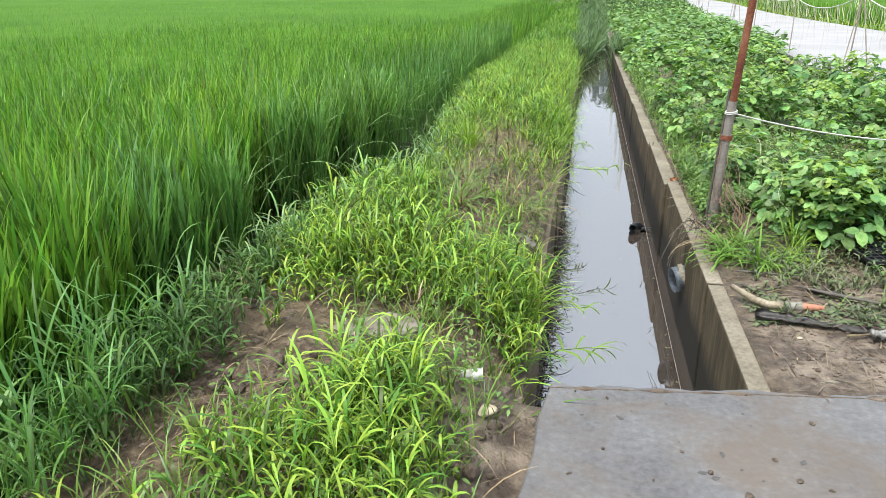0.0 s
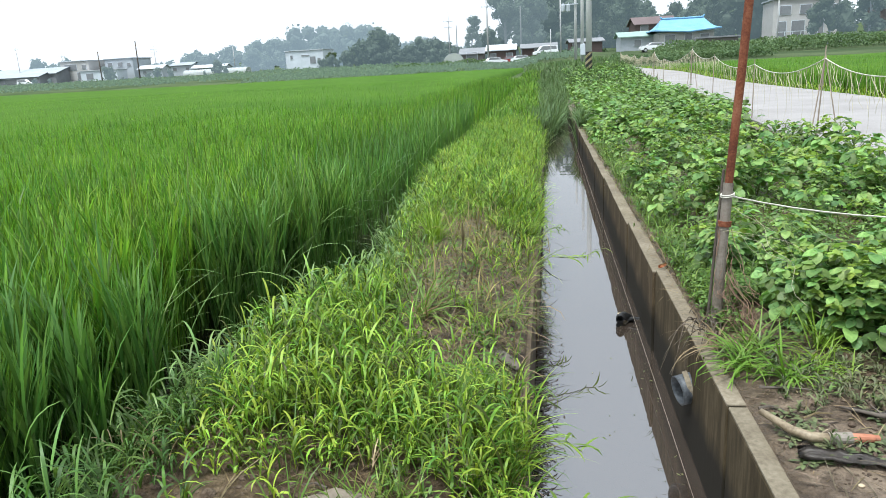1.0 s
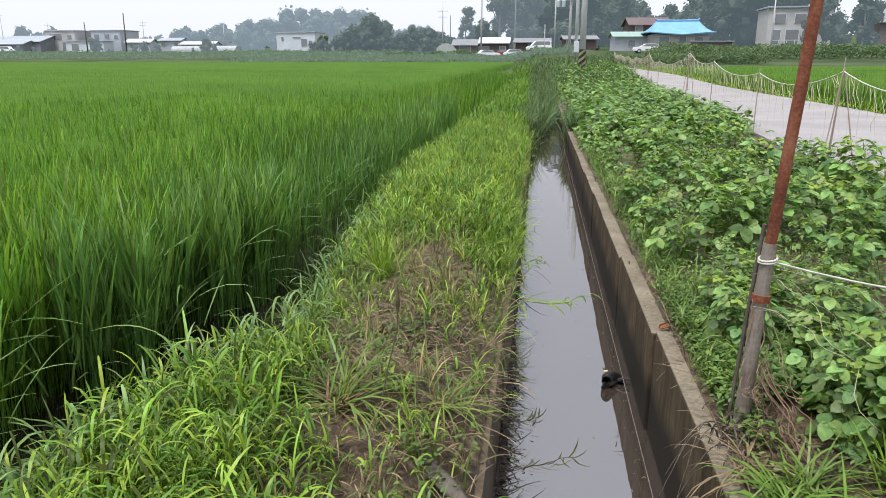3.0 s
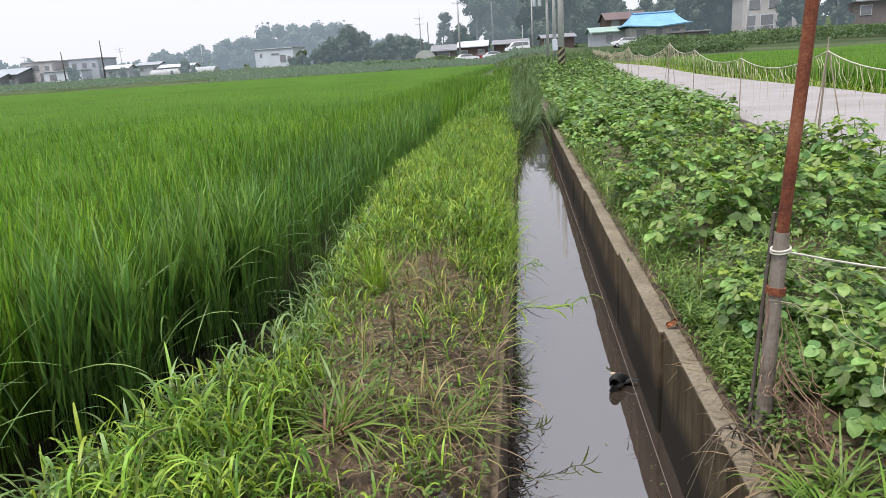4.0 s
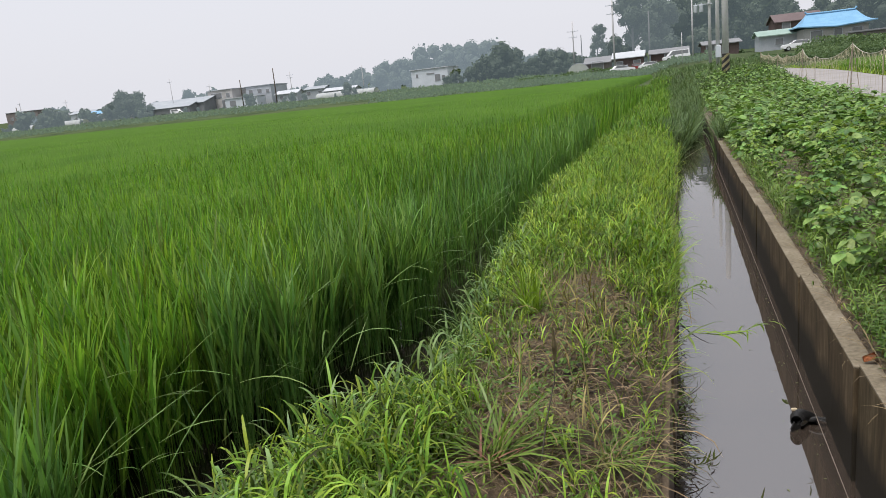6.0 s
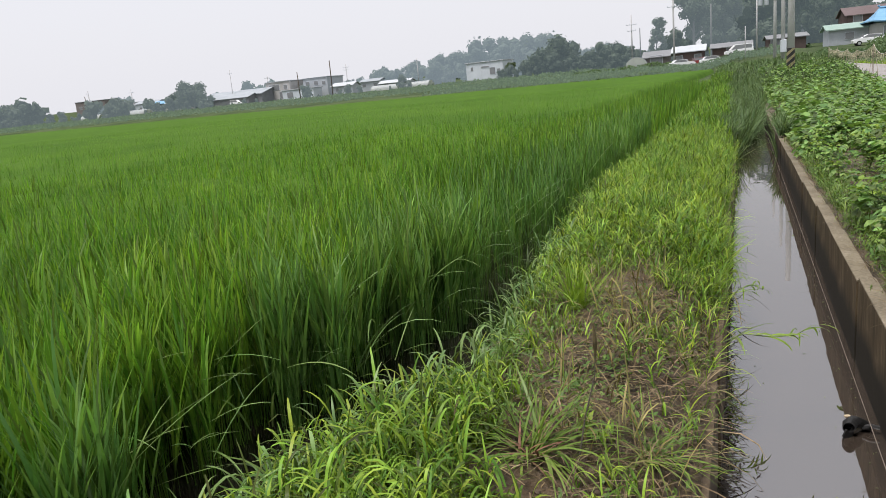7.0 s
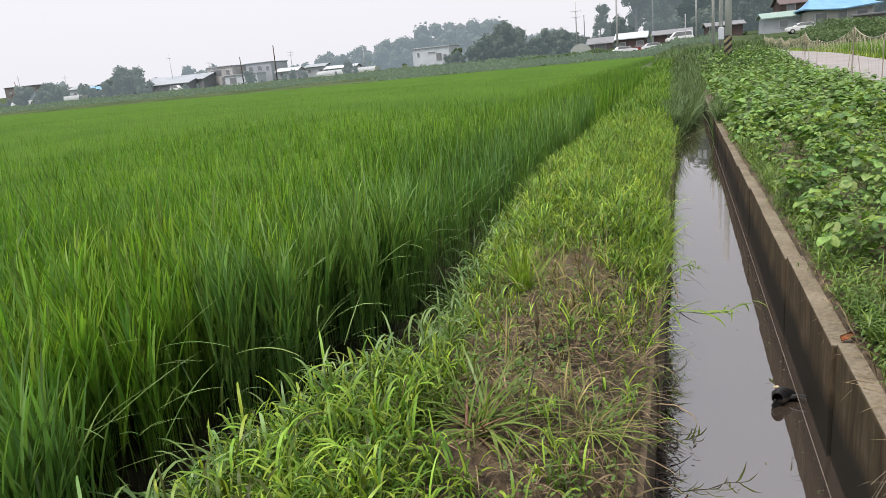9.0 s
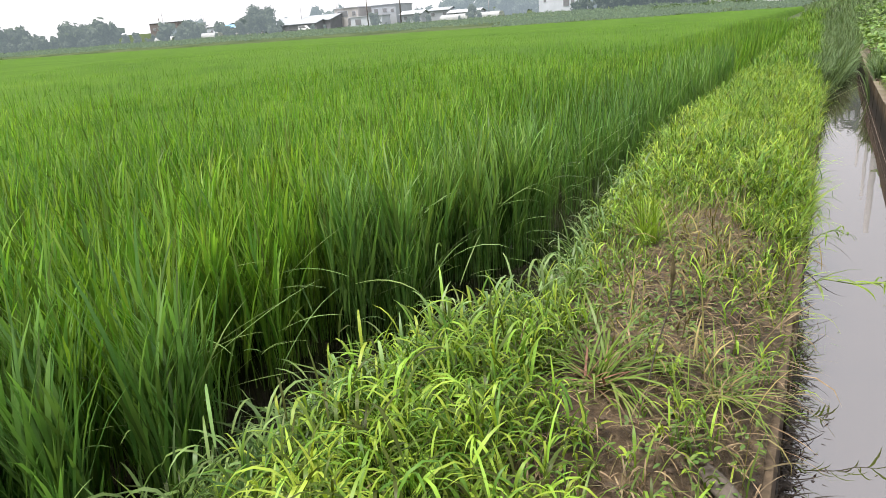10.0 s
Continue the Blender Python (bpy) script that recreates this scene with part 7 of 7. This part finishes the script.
house2 = flat_building((41.0, 130, 2.4), 9.5, 8, 6.4, BEIGE, GREY_ROOF, "beige house with white-framed windows on the slope", [(-3.4, 2.0, 1.3, 2.2), (-1.0, 2.0, 1.9, 2.2), (1.8, 2.0, 1.9, 2.2), (3.8, 4.6, 1.2, 1.3), (-3.0, 4.8, 1.6, 1.3), (0, 4.8, 1.6, 1.3)], turn=-4, name="house")
for k in range(6):
    part("balcony_post", box(0.09, 0.09, 1.1, (-4.2 + 1.2 * k, -4.5, 0.9)), WHITE, house2, "white balcony post")
part("balcony_rail", box(6.3, 0.09, 0.09, (-1.2, -4.5, 1.48)), WHITE, house2)
gable_building((58.0, 132, 3.0), 9, 8, 3.6, 2.0, BROWN, DARK_ROOF, "dull brown house at the slope's end", [(-2.5, 2.2, 1.6, 1.4), (2.5, 2.2, 1.6, 1.4)])
# parked cars
car(far(9.4, 68.5), CAR_WHITE, "white saloon car parked before the blue-roofed house", 183)
car(far(-5.3, 78), CAR_WHITE, "white car parked by the red shed", 20)
car(far(-3.9, 80), CAR_RED, "dark red car parked by the red shed", 170)
car(far(-2.4, 77), CAR_WHITE, "white car parked in the yard", 10)
car(far(-0.1, 75), CAR_WHITE, "white van parked in the yard", 190, van=True)
car((44.5, 118, ground_at(44.5, 118)), CAR_SILVER, "silver car parked on the slope road", 175)
car(far(-92, 119), CAR_WHITE, "small white van before the sheds", 0, van=True)

# small houses between the trees
hr = random.Random(12)
for hx0, hy0, ww, hh, wall, roof in ((-92, 146, 9, 4.0, WHITE, GREY_ROOF), (-72, 128, 8, 2.8, GREYWALL, WHITE_ROOF), (-108, 140, 12, 3.6, WHITE, WHITE_ROOF), (-118, 132, 10, 3.0, BEIGE, GREY_ROOF), 
                                  (-128, 138, 12, 3.4, GREYWALL, BLUE_ROOF), (-140, 146, 14, 4.5, WHITE, GREY_ROOF), (-155, 150, 14, 5, BEIGE, GREY_ROOF), (-22, 122, 7, 2.8, GREYWALL, GREY_ROOF)):
    gable_building(far(hx0, hy0), ww, 6, hh, 1.1, wall, roof, "small low village house half hidden by trees", [(-ww * 0.25, hh * 0.55, 1.2, 1.1), (ww * 0.2, hh * 0.55, 1.6, 1.1)], turn=hr.uniform(-12, 12))

# woods and trees; the far leaf materials glow to paint haze
HILL_AT = [-240, -214, -196, -180, -164, -150, -140, -130, -123, -116, -106, -93, -86, -77, -67, -60, -52, -36]
HILL_TOP = [4, 7, 9.5, 12, 13, 14.5, 17, 20.5, 18, 19.5, 17, 16.5, 11, 9.5, 10, 8, 5, 4]


def hill_line(px):
    return float(np.interp(px, HILL_AT, HILL_TOP)) / 14


woods("backdrop_hill", -250, -40, 395, 430, 7, 14, "wooded hill behind the fields, paled by painted haze", 1, HILL, 0.62, 420, hill_line, 1.1)
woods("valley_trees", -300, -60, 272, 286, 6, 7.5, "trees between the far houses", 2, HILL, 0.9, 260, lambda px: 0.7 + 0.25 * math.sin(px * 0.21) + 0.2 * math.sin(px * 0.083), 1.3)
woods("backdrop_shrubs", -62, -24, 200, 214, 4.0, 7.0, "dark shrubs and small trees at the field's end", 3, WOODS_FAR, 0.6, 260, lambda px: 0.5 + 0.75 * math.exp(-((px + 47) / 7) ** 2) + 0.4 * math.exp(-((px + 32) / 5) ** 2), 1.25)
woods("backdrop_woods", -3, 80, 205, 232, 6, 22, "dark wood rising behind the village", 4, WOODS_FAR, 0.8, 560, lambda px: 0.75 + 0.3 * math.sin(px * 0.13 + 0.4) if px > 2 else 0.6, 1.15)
woods("village_bushes", -206, -92, 203, 214, 5.5, 3.0, "bushes before the village houses, greyed by painted haze", 15, TREE_FAR, 0.3, 170, lambda px: max(0.0, 0.45 + 0.5 * math.sin(px * 0.31) + 0.35 * math.sin(px * 0.83 + 1)), 1.5)
woods("far_left_trees", -420, -175, 196, 214, 6, 6.5, "trees along the far edge, greyed by painted haze", 5, TREE_FAR, 0.9, 190, lambda px: (0.75 + 0.3 * math.sin(px * 0.11) + 0.2 * math.sin(px * 0.37)) * (1 - 0.5 * math.exp(-((px + 232) / 22) ** 2)) * (1.35 if px < -262 else 1.0), 1.4)
thicket("backdrop_scrub", -300, -4, 106, 114, 26000, 0.55, 0.16, "low rough growth along the field's far edge", 6, SCRUB_NEAR)
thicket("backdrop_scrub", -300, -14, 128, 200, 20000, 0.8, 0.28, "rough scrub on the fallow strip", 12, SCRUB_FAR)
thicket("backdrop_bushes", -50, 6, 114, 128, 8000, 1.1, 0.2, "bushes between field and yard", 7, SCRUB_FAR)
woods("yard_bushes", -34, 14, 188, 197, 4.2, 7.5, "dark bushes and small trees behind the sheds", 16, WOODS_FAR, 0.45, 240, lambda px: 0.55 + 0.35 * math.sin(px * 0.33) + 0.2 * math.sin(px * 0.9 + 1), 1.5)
thicket("yard_weeds", -32, 12, 150, 156, 9000, 1.0, 0.14, "tall rough weeds at the yard's edge", 17, SCRUB_NEAR)
thicket("slope_hedge", 15, 80, 102, 112, 20000, 1.9, 0.17, "green hedge and brambles along the slope", 8, SCRUB_NEAR)
thicket("slope_hedge", 8, 26, 88, 97, 9000, 1.2, 0.14, "green hedge before the blue-roofed house", 9, SCRUB_NEAR)
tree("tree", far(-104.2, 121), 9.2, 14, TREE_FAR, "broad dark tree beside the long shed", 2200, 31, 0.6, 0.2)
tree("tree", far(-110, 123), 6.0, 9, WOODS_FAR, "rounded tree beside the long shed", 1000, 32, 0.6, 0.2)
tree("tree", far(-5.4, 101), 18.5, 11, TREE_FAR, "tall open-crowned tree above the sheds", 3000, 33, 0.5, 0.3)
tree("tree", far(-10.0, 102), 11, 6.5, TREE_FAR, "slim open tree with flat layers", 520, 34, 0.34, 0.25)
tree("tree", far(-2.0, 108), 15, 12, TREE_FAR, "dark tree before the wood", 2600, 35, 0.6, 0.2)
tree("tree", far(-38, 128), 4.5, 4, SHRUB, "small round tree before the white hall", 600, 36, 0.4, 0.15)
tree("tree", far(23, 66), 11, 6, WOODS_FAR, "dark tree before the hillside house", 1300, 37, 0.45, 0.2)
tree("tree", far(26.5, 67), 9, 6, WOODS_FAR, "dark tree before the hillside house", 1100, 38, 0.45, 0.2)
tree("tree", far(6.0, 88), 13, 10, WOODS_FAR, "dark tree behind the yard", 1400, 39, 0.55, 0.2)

# grass on the rise before the pole
n = 9000
y = rng.uniform(38, 75, n)
x = rng.uniform(-6, 5.5, n)
ok = (x > -1.6) | (y > 104)
x, y = x[ok], y[ok]
m = len(x)
tagged(mesh_object("rise_grass", *blade_arrays(rng, grounded(x, y), 0.42 * rng.uniform(0.5, 1.3, m), 0.045, rng.gamma(2, 0.15, m), rng.gamma(3, 0.3, m), 2), RANK), "rough grey-green grass on the rise by the pole", "grass", kind="stuff")
n = 7000
y = rng.uniform(6, 72, n)
x = road_far(y) + rng.uniform(-0.05, 1.0, n)
tagged(mesh_object("verge_grass", *blade_arrays(rng, grounded(x, y), 0.32 * rng.uniform(0.4, 1.3, n), 0.03, rng.gamma(2, 0.15, n), rng.gamma(3, 0.3, n), 2), GRASS), "green verge along the road", "grass", kind="stuff")
